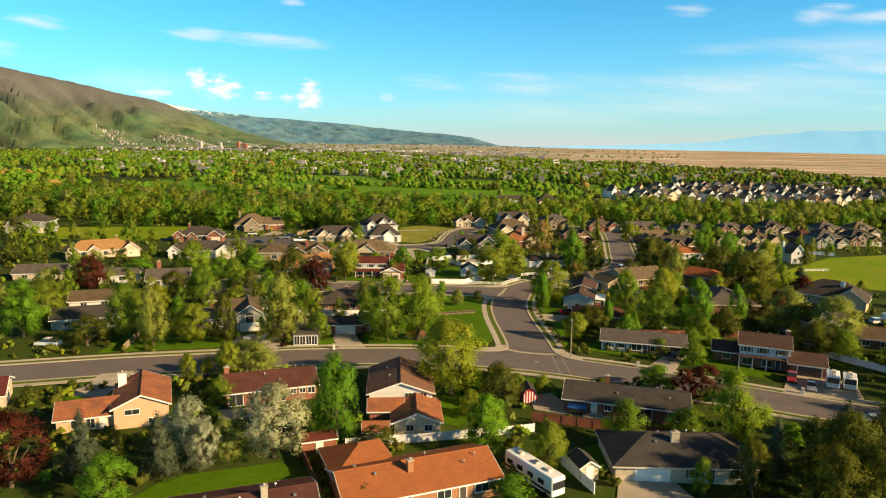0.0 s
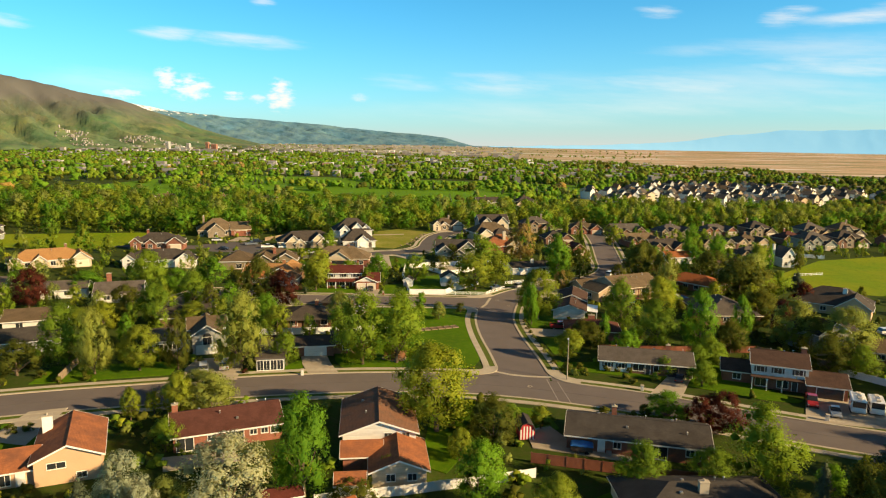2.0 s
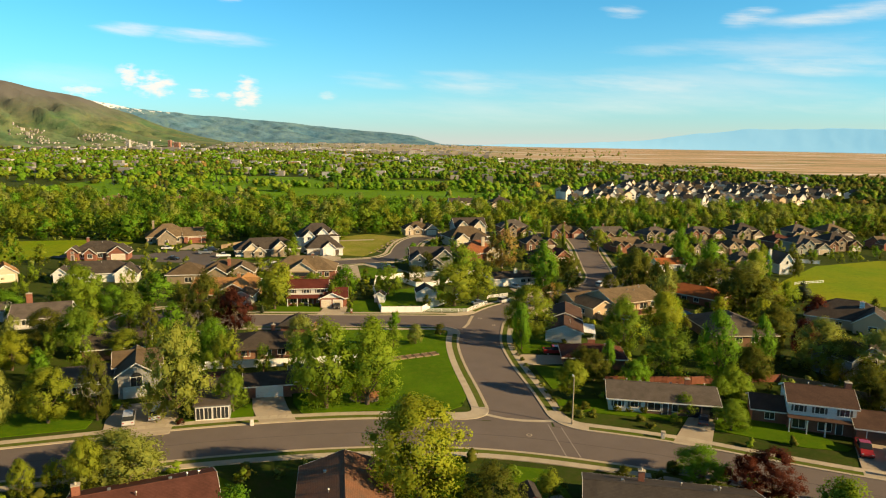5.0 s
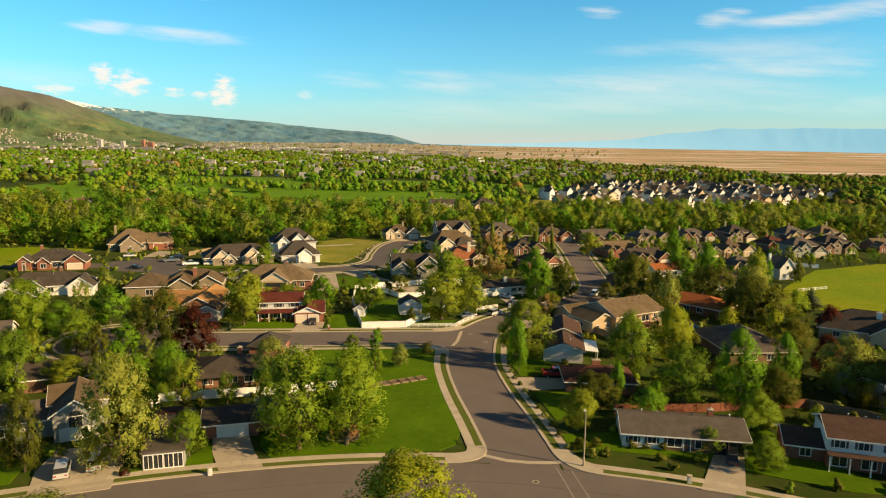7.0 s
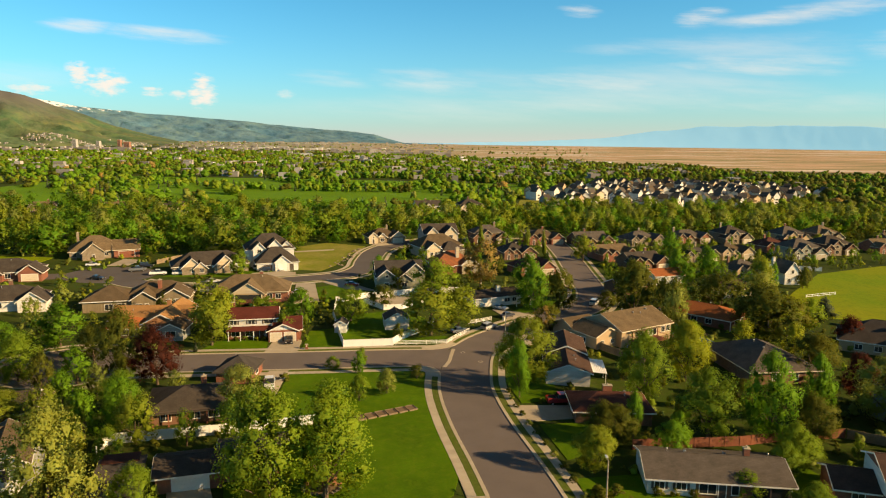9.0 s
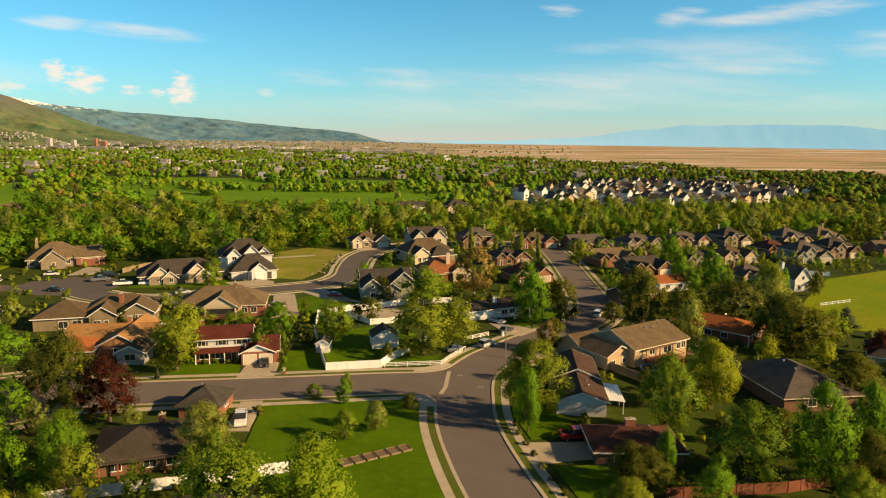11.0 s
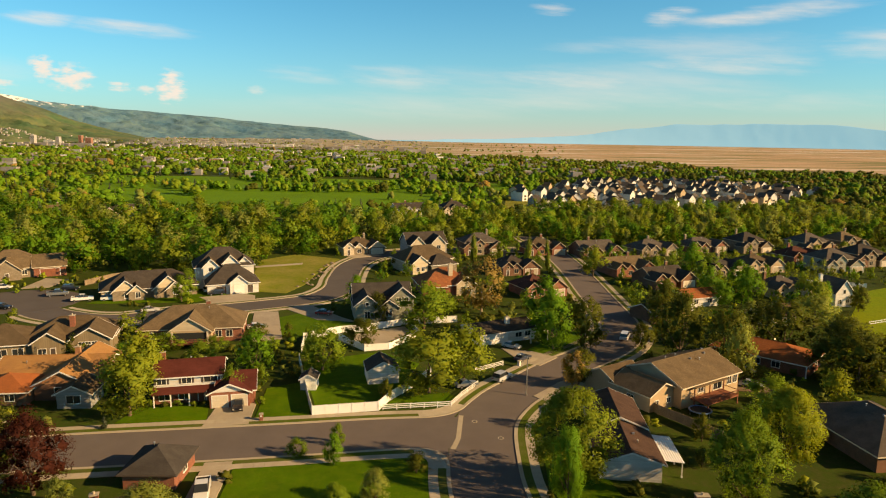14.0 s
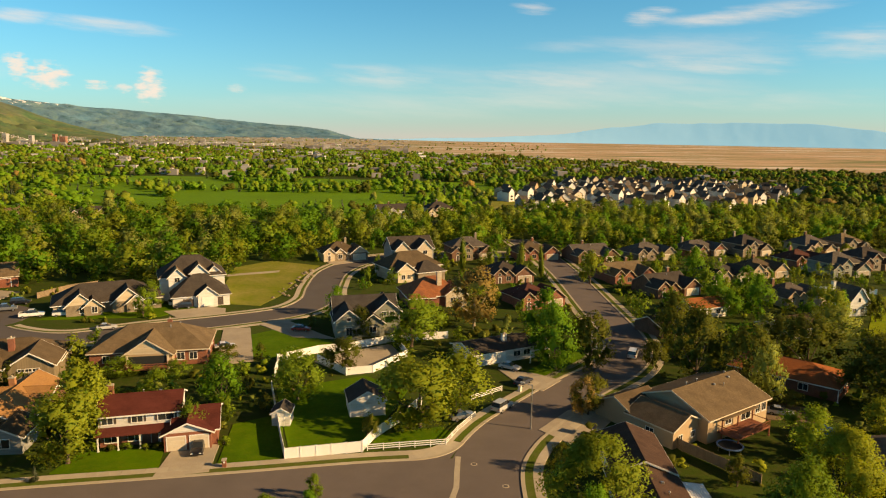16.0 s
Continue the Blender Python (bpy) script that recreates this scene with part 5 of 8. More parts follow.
k = wing(h, 6.5, 1.0, 8, 6.0, 5.6, 2.6, "y", "gable", W_SAGE, R_SLATE, WHITE)
windows(k, "l", [-1, 1], 4.8, 1.1, 1.0)
h = house(1.5, 229.0, 15, "tall house with dark gables and cream trim", "houses of the newer streets")
w = wing(h, 0, 0, 16, 11, 6.0, 3.8, "x", "gable", W_GREY, R_DARK, WHITE)
for px, e2 in ((-4.5, 6.2), (4.0, 6.4)):
    k = wing(h, px, -4, 7, 5.5, e2, 2.8, "y", "gable", W_CREAM, R_DARK, WHITE)
    windows(k, "l", [0], 4.6, 1.6, 1.4)
    windows(k, "l", [0], 1.8, 1.6, 1.4)
h = house(1.0, 199.5, 24, "brown-roofed house of several stepped hips", "houses of the newer streets")
w = wing(h, 0, 3, 19, 12, 4.6, 4.0, "x", "hip", W_CREAM, R_BROWN, WHITE)
k = wing(h, 3.4, -3.5, 10, 8.5, 3.4, 2.8, "x", "hip", W_STONE, R_DARK, WHITE)
k = wing(h, -5.4, -2.5, 8, 6.0, 4.2, 2.3, "y", "gable", W_CREAM, R_DARK, WHITE)
windows(k, "l", [-1, 1], 1.8, 1.2, 1.4)
h = house(4.5, 166.0, 10, "brick house with a red tile roof and tall chimney", "houses of the newer streets")
w = wing(h, 0, 0, 16, 13, 3.4, 4.0, "x", "hip", W_BRICK, R_TERRA, WHITE)
chimney(h, 1.5, -3.0, 3.4, 9.0, W_CREAM, 1.3, 1.1)
windows(w, "f", [-5, -2, 5], 1.8, 1.5, 1.6)
k = wing(h, -4.6, -4, 8, 7.0, 3.4, 2.6, "y", "hip", W_BRICK, R_TERRA, WHITE)
k = wing(h, 5.4, -4, 7, 6.0, 3.6, 2.4, "y", "gable", W_CREAM, R_TERRA, WHITE)
windows(k, "l", [-1, 1], 1.8, 1.2, 1.6)
h = house(13.8, 115.8, 23, "long white house with a low dark roof", "older houses along the street")
w = wing(h, 0, 0, 15.5, 9, 2.8, 1.3, "x", "gable", W_WHITE, R_DARK, WHITE)
windows(w, "f", [3.0, 5.6], 1.5, 1.7, 1.1)
garage(w, "f", -2.4, 4.6, 2.1, WHITE)
chimney(h, 1.5, -1.6, 2.8, 5.2, W_WHITE, 1.1, 0.7)
bm = bmesh.new()
for sy, wd in ((-7.6, 0.0), (-4.4, 0.0)):
    box(bm, 4.2, 9.4, sy, sy + 0.2, 2.5, 2.7)
part("porch_beam", bm, WHITE, h)
posts(h, [(4.4, -7.5), (9.2, -7.5)], 2.6, WHITE)

new_build(25.0, 239.5, 12, 19, 21, W_BRICKD, R_GREY, "brown brick gabled house with a grey roof", W_STONE, True)
new_build(51.5, 241.5, 10, 19, 22, W_BRICK, R_BROWN, "brick house with a brown gabled roof", W_BRICK)
new_build(73.5, 236.5, 14, 20, 23, W_BRICKD, R_GREY, "dark brick house with a grey gabled roof", W_BRICKD)
new_build(100.0, 243.0, 16, 21, 24, W_STONE, R_GREY, "stone house with grey gables", W_STONE)
new_build(127.0, 253.0, 16, 22, 25, W_BRICK, R_GREY, "red brick house with a wide grey roof", W_STONE)
new_build(150.5, 255.0, 14, 17, 26, W_STONE, R_DARK, "stone house with dark stepped gables", W_STONE, True)
new_build(32.0, 198.5, 12, 14, 27, W_BRICKD, R_DARK, "house with a low dark roof", None)
new_build(32.5, 164.0, 20, 14, 28, W_BRICK, R_MAROON, "house with a dull red-brown roof", None)
new_build(73.0, 198.0, 16, 18, 29, W_BRICK, R_TAN, "brick house with a pinkish-tan roof", None)
new_build(79.5, 179.0, 18, 18, 30, W_BRICKD, R_DARK, "house with a dark hipped roof", None)
new_build(108.0, 199.0, 18, 19, 31, W_STONE, R_SLATE, "house with a slate-grey roof", W_STONE)
new_build(114.0, 166.0, 12, 16, 32, W_TAN, R_GREY, "house with a worn grey roof", None)
new_build(161.5, 210.5, 9, 18, 33, W_SAGE, R_GREY, "tan-grey two-storey gabled house", None, True)
new_build(158.5, 229.5, 12, 17, 34, W_BRICK, R_MAROON, "brick house with a red-brown roof", W_BRICK)
new_build(203.5, 264.0, 12, 17, 35, W_STONE, R_TAN, "two-storey stone house with a tan roof", W_STONE, True)
new_build(184.0, 224.0, 10, 18, 36, W_BRICKD, R_DARK, "two-storey brown brick house with a dark roof", W_STONE, True)
new_build(181.0, 256.0, 12, 18, 37, W_TAN, R_GREY, "tan two-storey house with taupe-trimmed gables", None, True)
new_build(215.0, 232.0, 8, 18, 38, W_BRICK, R_TAN, "brick house with a tan roof", None)
new_build(240.0, 258.0, 8, 18, 39, W_BRICKD, R_BROWN, "brown house among trees", None)
new_build(128.0, 208.0, 14, 17, 40, W_TAN, R_BROWN, "tan house with a brown roof", None)
new_build(-158.5, 92.0, 36, 31, 41, W_CREAM, R_GOLD, "cream house with a broad golden-orange roof", None)
new_build(-141.0, 140.5, 14, 24, 42, W_BRICK, R_DARK, "brick house with a black roof and red chimney", W_BRICK)
new_build(-121.5, 101.5, 16, 29, 43, W_WHITE, R_DARK, "white house with black roof and paired gables", None)
new_build(-225.0, 144.0, 16, 22, 44, W_GREY, R_DARK, "grey and white house with dormers", None, True)
new_build(-190.0, 339.0, 24, 18, 45, W_TAN, R_TAN, "tan-roofed house among the trees", None)
new_build(-160.0, 345.0, 24, 18, 46, W_TAN, R_DARK, "dark-roofed house among the trees", None)
new_build(-0.5, 367.0, 16, 24, 47, W_WHITE, R_DARK, "white house with dark gables", None, True)
new_build(28.0, 385.0, 16, 20, 48, W_CREAM, R_DARK, "cream house with a dark roof", None, True)
new_build(-246.0, 264.0, 24, 17, 49, W_TAN, R_TAN, "tan-roofed house among the trees", None)
new_build(-230.0, 330.0, 24, 18, 50, W_TAN, R_TAN, "tan-roofed house among the trees", None)
h, w = ranch(-107.5, 48.5, 22, 12.5, 10, W_WHITE, R_GREY, "white house with a grey roof and deck", 2.4)
windows(w, "f", [-3, 0, 3], 1.6, 1.5, 1.2)
chimney(h, -3, 1.5, 3, 7.4, W_BRICK, 1.2, 1.0)
deck(h, 1.5, 7.5, -8.0, -5.2, 2.0, WOOD)
h, w = ranch(-125.0, 50.0, 24, 12, 9, W_WHITE, R_GREY, "white bungalow with a grey roof", 1.6)
windows(w, "f", [-3, 1], 1.5)
h, w = ranch(-150.0, 48.0, 20, 15, 10, W_CREAM, R_GREY, "cream house with a dark grey roof", 1.9)
windows(w, "f", [-4, 0, 4], 1.5)
h, w = ranch(-104.0, 1.0, 27, 15, 9.5, W_GREY, R_SLATE, "blue-grey house with a grey roof", 1.8)
windows(w, "f", [-4, 0, 4], 1.5, 1.3, 1.1)
h, w = ranch(-78.0, 27.0, 20, 13, 9, W_BRICKD, R_DARK, "house with a dark roof under trees", 1.8)
h, w = ranch(-112.0, 18.0, 24, 13, 9, W_WHITE, R_BROWN, "pale house with a brown roof", 1.8)
windows(w, "f", [-3, 2], 1.5)
h, w = ranch(95.0, 22.0, -18, 15, 10, W_BRICKD, R_BROWN, "brown brick house with a brown roof", 1.9)
windows(w, "f", [-4, 0, 4], 1.5)
h, w = ranch(98.0, -2.0, -12, 16, 10, W_BRICK, R_BROWN, "brick house behind a white fence", 1.9)
windows(w, "f", [-4, 0, 4], 1.5)
h, w = ranch(122.0, 40.0, -10, 15, 10, W_BRICK, R_MAROON, "brick house at the field edge", 1.9)
windows(w, "f", [-4, 0, 4], 1.5)
h, w = ranch(62.0, 135.0, 25, 14, 9, W_BRICKD, R_DARK, "dark-roofed house behind conifers", 1.9)
h, w = ranch(93.0, 132.0, 20, 13, 9, W_CREAM, R_BROWN, "pale house with brown roof", 1.9)
# ---- fences ----
def fence(pts, high, label, mat, panel=2.4, solid=True, rails=3, group=""):
    """A fence along a line: posts with caps and a panel of upright boards, or open rails, between each two."""
    line = [Vector(p).to_2d() for p in pts]
    f = thing("fence", line[0].x, line[0].y, 0, label, "fence", group)
    base = f.location.copy()

    def post_bm():
        bm = bmesh.new()
        box(bm, -0.065, 0.065, -0.065, 0.065, -0.1, high + 0.06)
        box(bm, -0.085, 0.085, -0.085, 0.085, high + 0.06, high + 0.1, 0.02)
        return bm
    post = shared(("post_f", high, mat.name), post_bm, mat)
    for a, b in zip(line, line[1:]):
        n = max(round((b - a).length / panel), 1)
        w = (b - a).length / n
        ang = math.atan2((b - a).y, (b - a).x)
        key = ("panel", round(w, 2), high, solid, mat.name)

        def panel_bm():
            """Upright boards side by side: one sheet with recessed joints."""
            bm = bmesh.new()
            k = max(int(w / 0.3), 1)
            plan = []
            for i in range(k):
                x0, x1 = 0.06 + i * (w - 0.12) / k, 0.06 + (i + 1) * (w - 0.12) / k
                plan += [(x0 + 0.012, 0.016), (x1 - 0.012, 0.016), (x1, 0.004), (x1, 0.004)]
            plan = plan[:-2]
            outline = [(x, -y) for x, y in plan] + plan[::-1]
            levels = [[bm.verts.new((x, y * s, z)) for x, y in outline] for z, s in ((0.06, 2.2), (0.18, 2.2), (0.18, 1.0), (high - 0.12, 1.0), (high - 0.12, 2.2), (high, 2.2))]
            m = len(outline)
            for lo, hi in zip(levels, levels[1:]):
                for i in range(m):
                    bm.faces.new((lo[i], lo[(i + 1) % m], hi[(i + 1) % m], hi[i]))
            bm.faces.new(levels[-1])
            return bm

        def rail_bm():
            bm = bmesh.new()
            box(bm, 0.06, w - 0.06, -0.02, 0.02, 0, 0.13)
            return bm
        for i in range(n + 1):
            p = a.lerp(b, i / n)
            dz = gz(p.x, p.y) - base.z
            part("post", post, None, f, loc=(p.x - base.x, p.y - base.y, dz), rz=ang)
            if i < n:
                if solid:
                    part("panel", shared(key, panel_bm, mat), None, f, loc=(p.x - base.x, p.y - base.y, dz), rz=ang)
                for r in range(0 if solid else rails):
                    part("rail", shared(("rail", *key), rail_bm, mat), None, f, loc=(p.x - base.x, p.y - base.y, dz + 0.25 + r * (high - 0.35) / max(rails - 1, 1)), rz=ang)
    return f


fence([(-31.0, 97.2), (-26.5, 74.7), (-25.3, 69.4), (-14.2, 71.2)], 1.75, "tall white vinyl privacy fence round a lawn", VINYL)
fence([(-14.1, 71.4), (-12.4, 75.5), (-7.3, 83.0), (-4.0, 89.0)], 1.75, "tall white vinyl privacy fence stepping back", VINYL)
fence([(-13.4, 71.6), (-1.4, 72.9), (1.0, 77.5), (4.7, 83.2)], 1.0, "low white rail fence at the street corner", VINYL, 2.4, False, 3)
fence([(5.2, 90.6), (11.6, 95.0)], 1.0, "low white rail fence beside a driveway", VINYL, 2.4, False, 3)
fence([(-32.0, 112.6), (-23.9, 118.7), (-18.5, 120.0), (-7.2, 126.7), (5.2, 128.9)], 1.75, "long white vinyl fence behind a paved court", VINYL)
fence([(-23.9, 113.1), (-17.7, 104.4), (-12.4, 105.8), (-5.1, 115.6), (-7.0, 126)], 1.6, "white fence round a paved court", VINYL)
fence([(-31.6, 112.0), (-31.4, 104.0)], 1.75, "short white vinyl fence behind bushes", VINYL)
fence([(-56.2, 15.0), (-55.8, 18.4), (-50.8, 19.7), (-39.2, 22.4), (-25.6, 26.4)], 1.75, "white vinyl fence behind a flat-roofed house", VINYL)
fence([(34.1, 71.4), (34.8, 69.0), (37.4, 64.7), (41.0, 58.0)], 1.8, "weathered board fence beside a deck", WOOD)
fence([(-23.7, -56.6), (-20.5, -55.3), (-12.3, -52.8), (-7.5, -50.9), (-3.0, -49.4), (5.9, -45.7)], 1.5, "white board fence between back yards", VINYL)
fence([(5.6, -41.1), (18.6, -43.2), (34, -45.4)], 1.7, "red-brown board fence behind a brick house", REDWOOD)
fence([(-30.3, -59.2), (-26.0, -67.2), (-23.0, -72.4)], 1.7, "dark red board fence beside a house", REDWOOD)
fence([(9.0, -55.6), (13.6, -65.0)], 1.7, "weathered pale board fence by a shed", VINYL)
fence([(-83.0, -18.6), (-86.6, -5.0)], 1.7, "weathered wooden board fence beside a lawn", WOOD)
fence([(118, 128.4), (131, 133.6)], 0.9, "white rail fence at the field edge", VINYL, 2.6, False, 2)
fence([(63.1, 22.0), (70.8, 17.3), (75.4, 12.6), (82, 6)], 1.7, "weathered pale board fence behind a brick house", WOOD)
fence([(25.5, 17.6), (43.4, 19.0), (54.0, 21.4), (62.8, 22.2)], 1.7, "red-brown board fence under trees", REDWOOD)
fence([(75.5, 9.0), (90, -7), (112, -16)], 1.6, "white vinyl fence beside a gravel yard", VINYL)
fence([(-76, 177.5), (-62, 182)], 1.7, "pale board fence behind a stone house", WOOD)
fence([(-104, 168), (-100, 178), (-94, 184)], 1.7, "weathered board fence beside a field", WOOD)
fence([(152, 216), (166, 221)], 1.7, "white vinyl fence beside a far house", VINYL)
fence([(130, 182), (152, 176)], 1.7, "pale fence beside a far yard", VINYL)

# ---- vehicles ----
PAINT = {}


def paint(name, color):
    if name not in PAINT:
        m = material("car_paint_" + name, color, 0.3, 0.04, 0.8, 3, 0.0, spec=0.5)
        m.node_tree.nodes["Principled BSDF"].inputs["Coat Weight"].default_value = 0.6
        PAINT[name] = m
    return PAINT[name]


TYRE = material("tyre_rubber", (0.02, 0.02, 0.02), 0.9, 0.2, 3, 20, 0.1)
LENS = material("lamp_lens", (0.6, 0.6, 0.58), 0.2, 0.05, 2, 5, 0.0, spec=0.6)
TAIL = material("tail_lens", (0.35, 0.02, 0.02), 0.25, 0.05, 2, 5, 0.0, spec=0.6)


def profile_body(bm, prof, half, tuck=0.1):
    """A body from a side outline (x, z), narrower at the top."""
    lo, hi = min(z for _, z in prof), max(z for _, z in prof)
    rows = [[bm.verts.new((x, s * (half - tuck * ((z - lo) / (hi - lo)) ** 2), z)) for x, z in prof] for s in (-1, 1)]
    n = len(prof)
    for i in range(n):
        bm.faces.new((rows[0][i], rows[0][(i + 1) % n], rows[1][(i + 1) % n], rows[1][i]))
    bm.faces.new(rows[0][::-1])
    bm.faces.new(rows[1])
    bmesh.ops.recalc_face_normals(bm, faces=bm.faces[:])
    bmesh.ops.bevel(bm, geom=bm.edges[:], offset=0.05, segments=1, affect="EDGES")


def vehicle(x, y, rot, color, shape, label, category):
    """A parked car; rot is the way its nose points, in degrees from +x."""
    v = thing(category.replace(" ", "_"), x, y, rot, label, category, "parked vehicles", gz(x, y) + 0.1)
    L, half, low, deck_h, top = {"car": (4.6, 0.9, 0.3, 0.95, 1.45), "suv": (4.8, 0.97, 0.35, 1.1, 1.8), "van": (5.0, 0.98, 0.35, 1.15, 1.85), "pickup": (5.7, 1.0, 0.4, 1.15, 1.9)}[shape]
    a = L / 2
    bm = bmesh.new()
    profile_body(bm, [(-a, low + 0.1), (-a + 0.05, deck_h - 0.08), (-a + 0.4, deck_h), (a - 1.3, deck_h), (a - 0.2, deck_h - 0.2), (a, low + 0.25), (a - 0.1, low), (-a + 0.1, low)], half)
    part("body", bm, paint(*color), v)
    cab = {"car": [(-a + 0.6, deck_h), (-a + 1.2, top), (a - 2.2, top), (a - 1.35, deck_h)], "suv": [(-a + 0.08, deck_h), (-a + 0.35, top), (a - 2.0, top), (a - 1.25, deck_h)],
           "van": [(-a + 0.06, deck_h), (-a + 0.25, top), (a - 1.7, top), (a - 0.75, deck_h)], "pickup": [(-a + 1.9, deck_h), (-a + 2.1, top), (a - 2.2, top), (a - 1.4, deck_h)]}[shape]
    bm = bmesh.new()
    profile_body(bm, cab, half - 0.06, 0.16)
    part("cabin_glass", bm, GLASS, v, "dark tinted car windows")
    bm = bmesh.new()
    box(bm, cab[1][0] + 0.04, cab[2][0] - 0.04, -half + 0.2, half - 0.2, top - 0.03, top + 0.02, 0.02)
    part("roof", bm, paint(*color), v)
    if shape == "pickup":
        bm = bmesh.new()
        for x0, x1, y0, y1 in ((-a + 0.1, -a + 1.85, -half + 0.05, -half + 0.15), (-a + 0.1, -a + 1.85, half - 0.15, half - 0.05), (-a + 0.06, -a + 0.14, -half + 0.1, half - 0.1)):
            box(bm, x0, x1, y0, y1, deck_h - 0.05, deck_h + 0.14, 0.015)
        part("bed_rail", bm, paint(*color), v)
        bm = bmesh.new()
        box(bm, -a + 0.15, -a + 1.8, -half + 0.16, half - 0.16, deck_h + 0.004, deck_h + 0.02)
        part("bed_liner", bm, TYRE, v)
    for sx in (-a + 0.95, a - 0.95):
        for sy in (-1, 1):
            def tyre_bm():
                bm = bmesh.new()
                tube(bm, (0, -0.11, 0), (0, 0.11, 0), 0.34, 0.34, 14)
                return bm

            def rim_bm():
                bm = bmesh.new()
                tube(bm, (0, -0.12, 0), (0, 0.12, 0), 0.2, 0.2, 10)
                return bm
            w = part("wheel", shared(("tyre",), tyre_bm, TYRE), None, v, loc=(sx, sy * (half - 0.1), 0.26))
            part("rim", shared(("rim",), rim_bm, METAL), None, w)
    for sy in (-1, 1):
        for px, m, nm in ((a - 0.07, LENS, "headlight"), (-a - 0.0, TAIL, "tail_light")):
            def lens_bm():
                bm = bmesh.new()
                box(bm, -0.05, 0.05, -0.16, 0.16, -0.07, 0.07, 0.02)
                return bm
            part(nm, shared((nm,), lens_bm, m), None, v, loc=(px, sy * (half - 0.3), deck_h - 0.33))
    return v


CW, CB, CS, CR, CG, CN = ("white", (0.75, 0.75, 0.74)), ("black", (0.012, 0.012, 0.014)), ("silver", (0.45, 0.46, 0.47)), ("red", (0.35, 0.02, 0.02)), ("grey", (0.14, 0.15, 0.16)), ("navy", (0.03, 0.04, 0.07))
vehicle(-36.7, 43.6, -80, CW, "pickup", "white pickup truck parked on a driveway", "pickup truck")
vehicle(-38.2, 72.6, -85, CB, "car", "black car parked on a concrete driveway", "car")
vehicle(-44.4, 122.0, 15, CW, "car", "white car on a wide driveway", "car")
vehicle(-96.4, 148.6, 18, CW, "pickup", "white pickup parked at the kerb", "pickup truck")
vehicle(-89.4, 149.6, 10, CW, "suv", "white sport utility parked at the kerb", "car")
vehicle(-74.6, 137.4, 20, CS, "car", "silver car parked on the street", "car")
vehicle(-64.8, 161.0, 25, CW, "suv", "white sport utility by a triple garage", "car")
vehicle(-62.6, 157.4, 200, CB, "suv", "black sport utility by a triple garage", "car")
vehicle(-57.2, 160.2, -70, CW, "car", "white car facing out of a driveway", "car")
vehicle(-29.4, 135.6, -10, CR, "car", "red car on a pale driveway", "car")
vehicle(10.0, 86.3, 48, CS, "suv", "silver sport utility parked along the kerb", "car")
vehicle(2.4, 82.6, 20, CG, "car", "grey car under a spreading tree", "car")
vehicle(15.6, 107.0, -40, CS, "car", "silver car parked on a driveway", "car")
vehicle(26.7, 86.4, 30, CN, "car", "dark car parked on a driveway under a small tree", "car")
vehicle(-105.6, 154.4, 20, CG, "pickup", "dark pickup parked on the turning circle", "pickup truck")
vehicle(-105.2, 161.6, 15, CB, "suv", "black sport utility on the turning circle", "car")
vehicle(-124.6, 162.6, 8, CW, "car", "white car at the edge of the turning circle", "car")
vehicle(-112.4, 139.4, -10, CB, "car", "black car parked on the turning circle", "car")
vehicle(-58.9, -8.4, 112, CS, "van", "silver van parked on a driveway", "van")
vehicle(-55.6, -6.0, 112, CS, "van", "silver minivan beside another on the driveway", "van")
vehicle(-101.0, -18.2, 180, CW, "pickup", "white pickup with a camper shell", "pickup truck")
vehicle(62.9, -15.2, -110, CS, "car", "silver car on a driveway", "car")
vehicle(60.9, -10.4, -110, CR, "pickup", "dark red pickup by a brick garage", "pickup truck")
vehicle(62.0, 90.3, 0, CS, "car", "silver car by an orange-roofed house", "car")
vehicle(59.0, 82.0, -30, CS, "car", "pale car parked in a back yard", "car")
vehicle(44.8, 114.4, 62, CW, "van", "white van parked along the kerb", "van")
vehicle(67.2, -31.6, -12, CS, "car", "silver car parked along the street", "car")
vehicle(38.9, -0.4, 68, CN, "car", "dark car parked under a carport", "car")
vehicle(18.2, 36.6, 5, CR, "pickup", "dark red pickup in front of a garage", "pickup truck")
vehicle(27.5, 89.5, 30, CG, "car", "grey car in a shaded driveway", "car")
vehicle(16.5, 98.5, 45, CN, "car", "dark car beside a garage", "car")
vehicle(86.0, -17.0, 20, CW, "pickup", "white pickup in a gravel yard", "pickup truck")
vehicle(106.0, 45.0, 10, CW, "suv", "white sport utility in a back yard", "car")


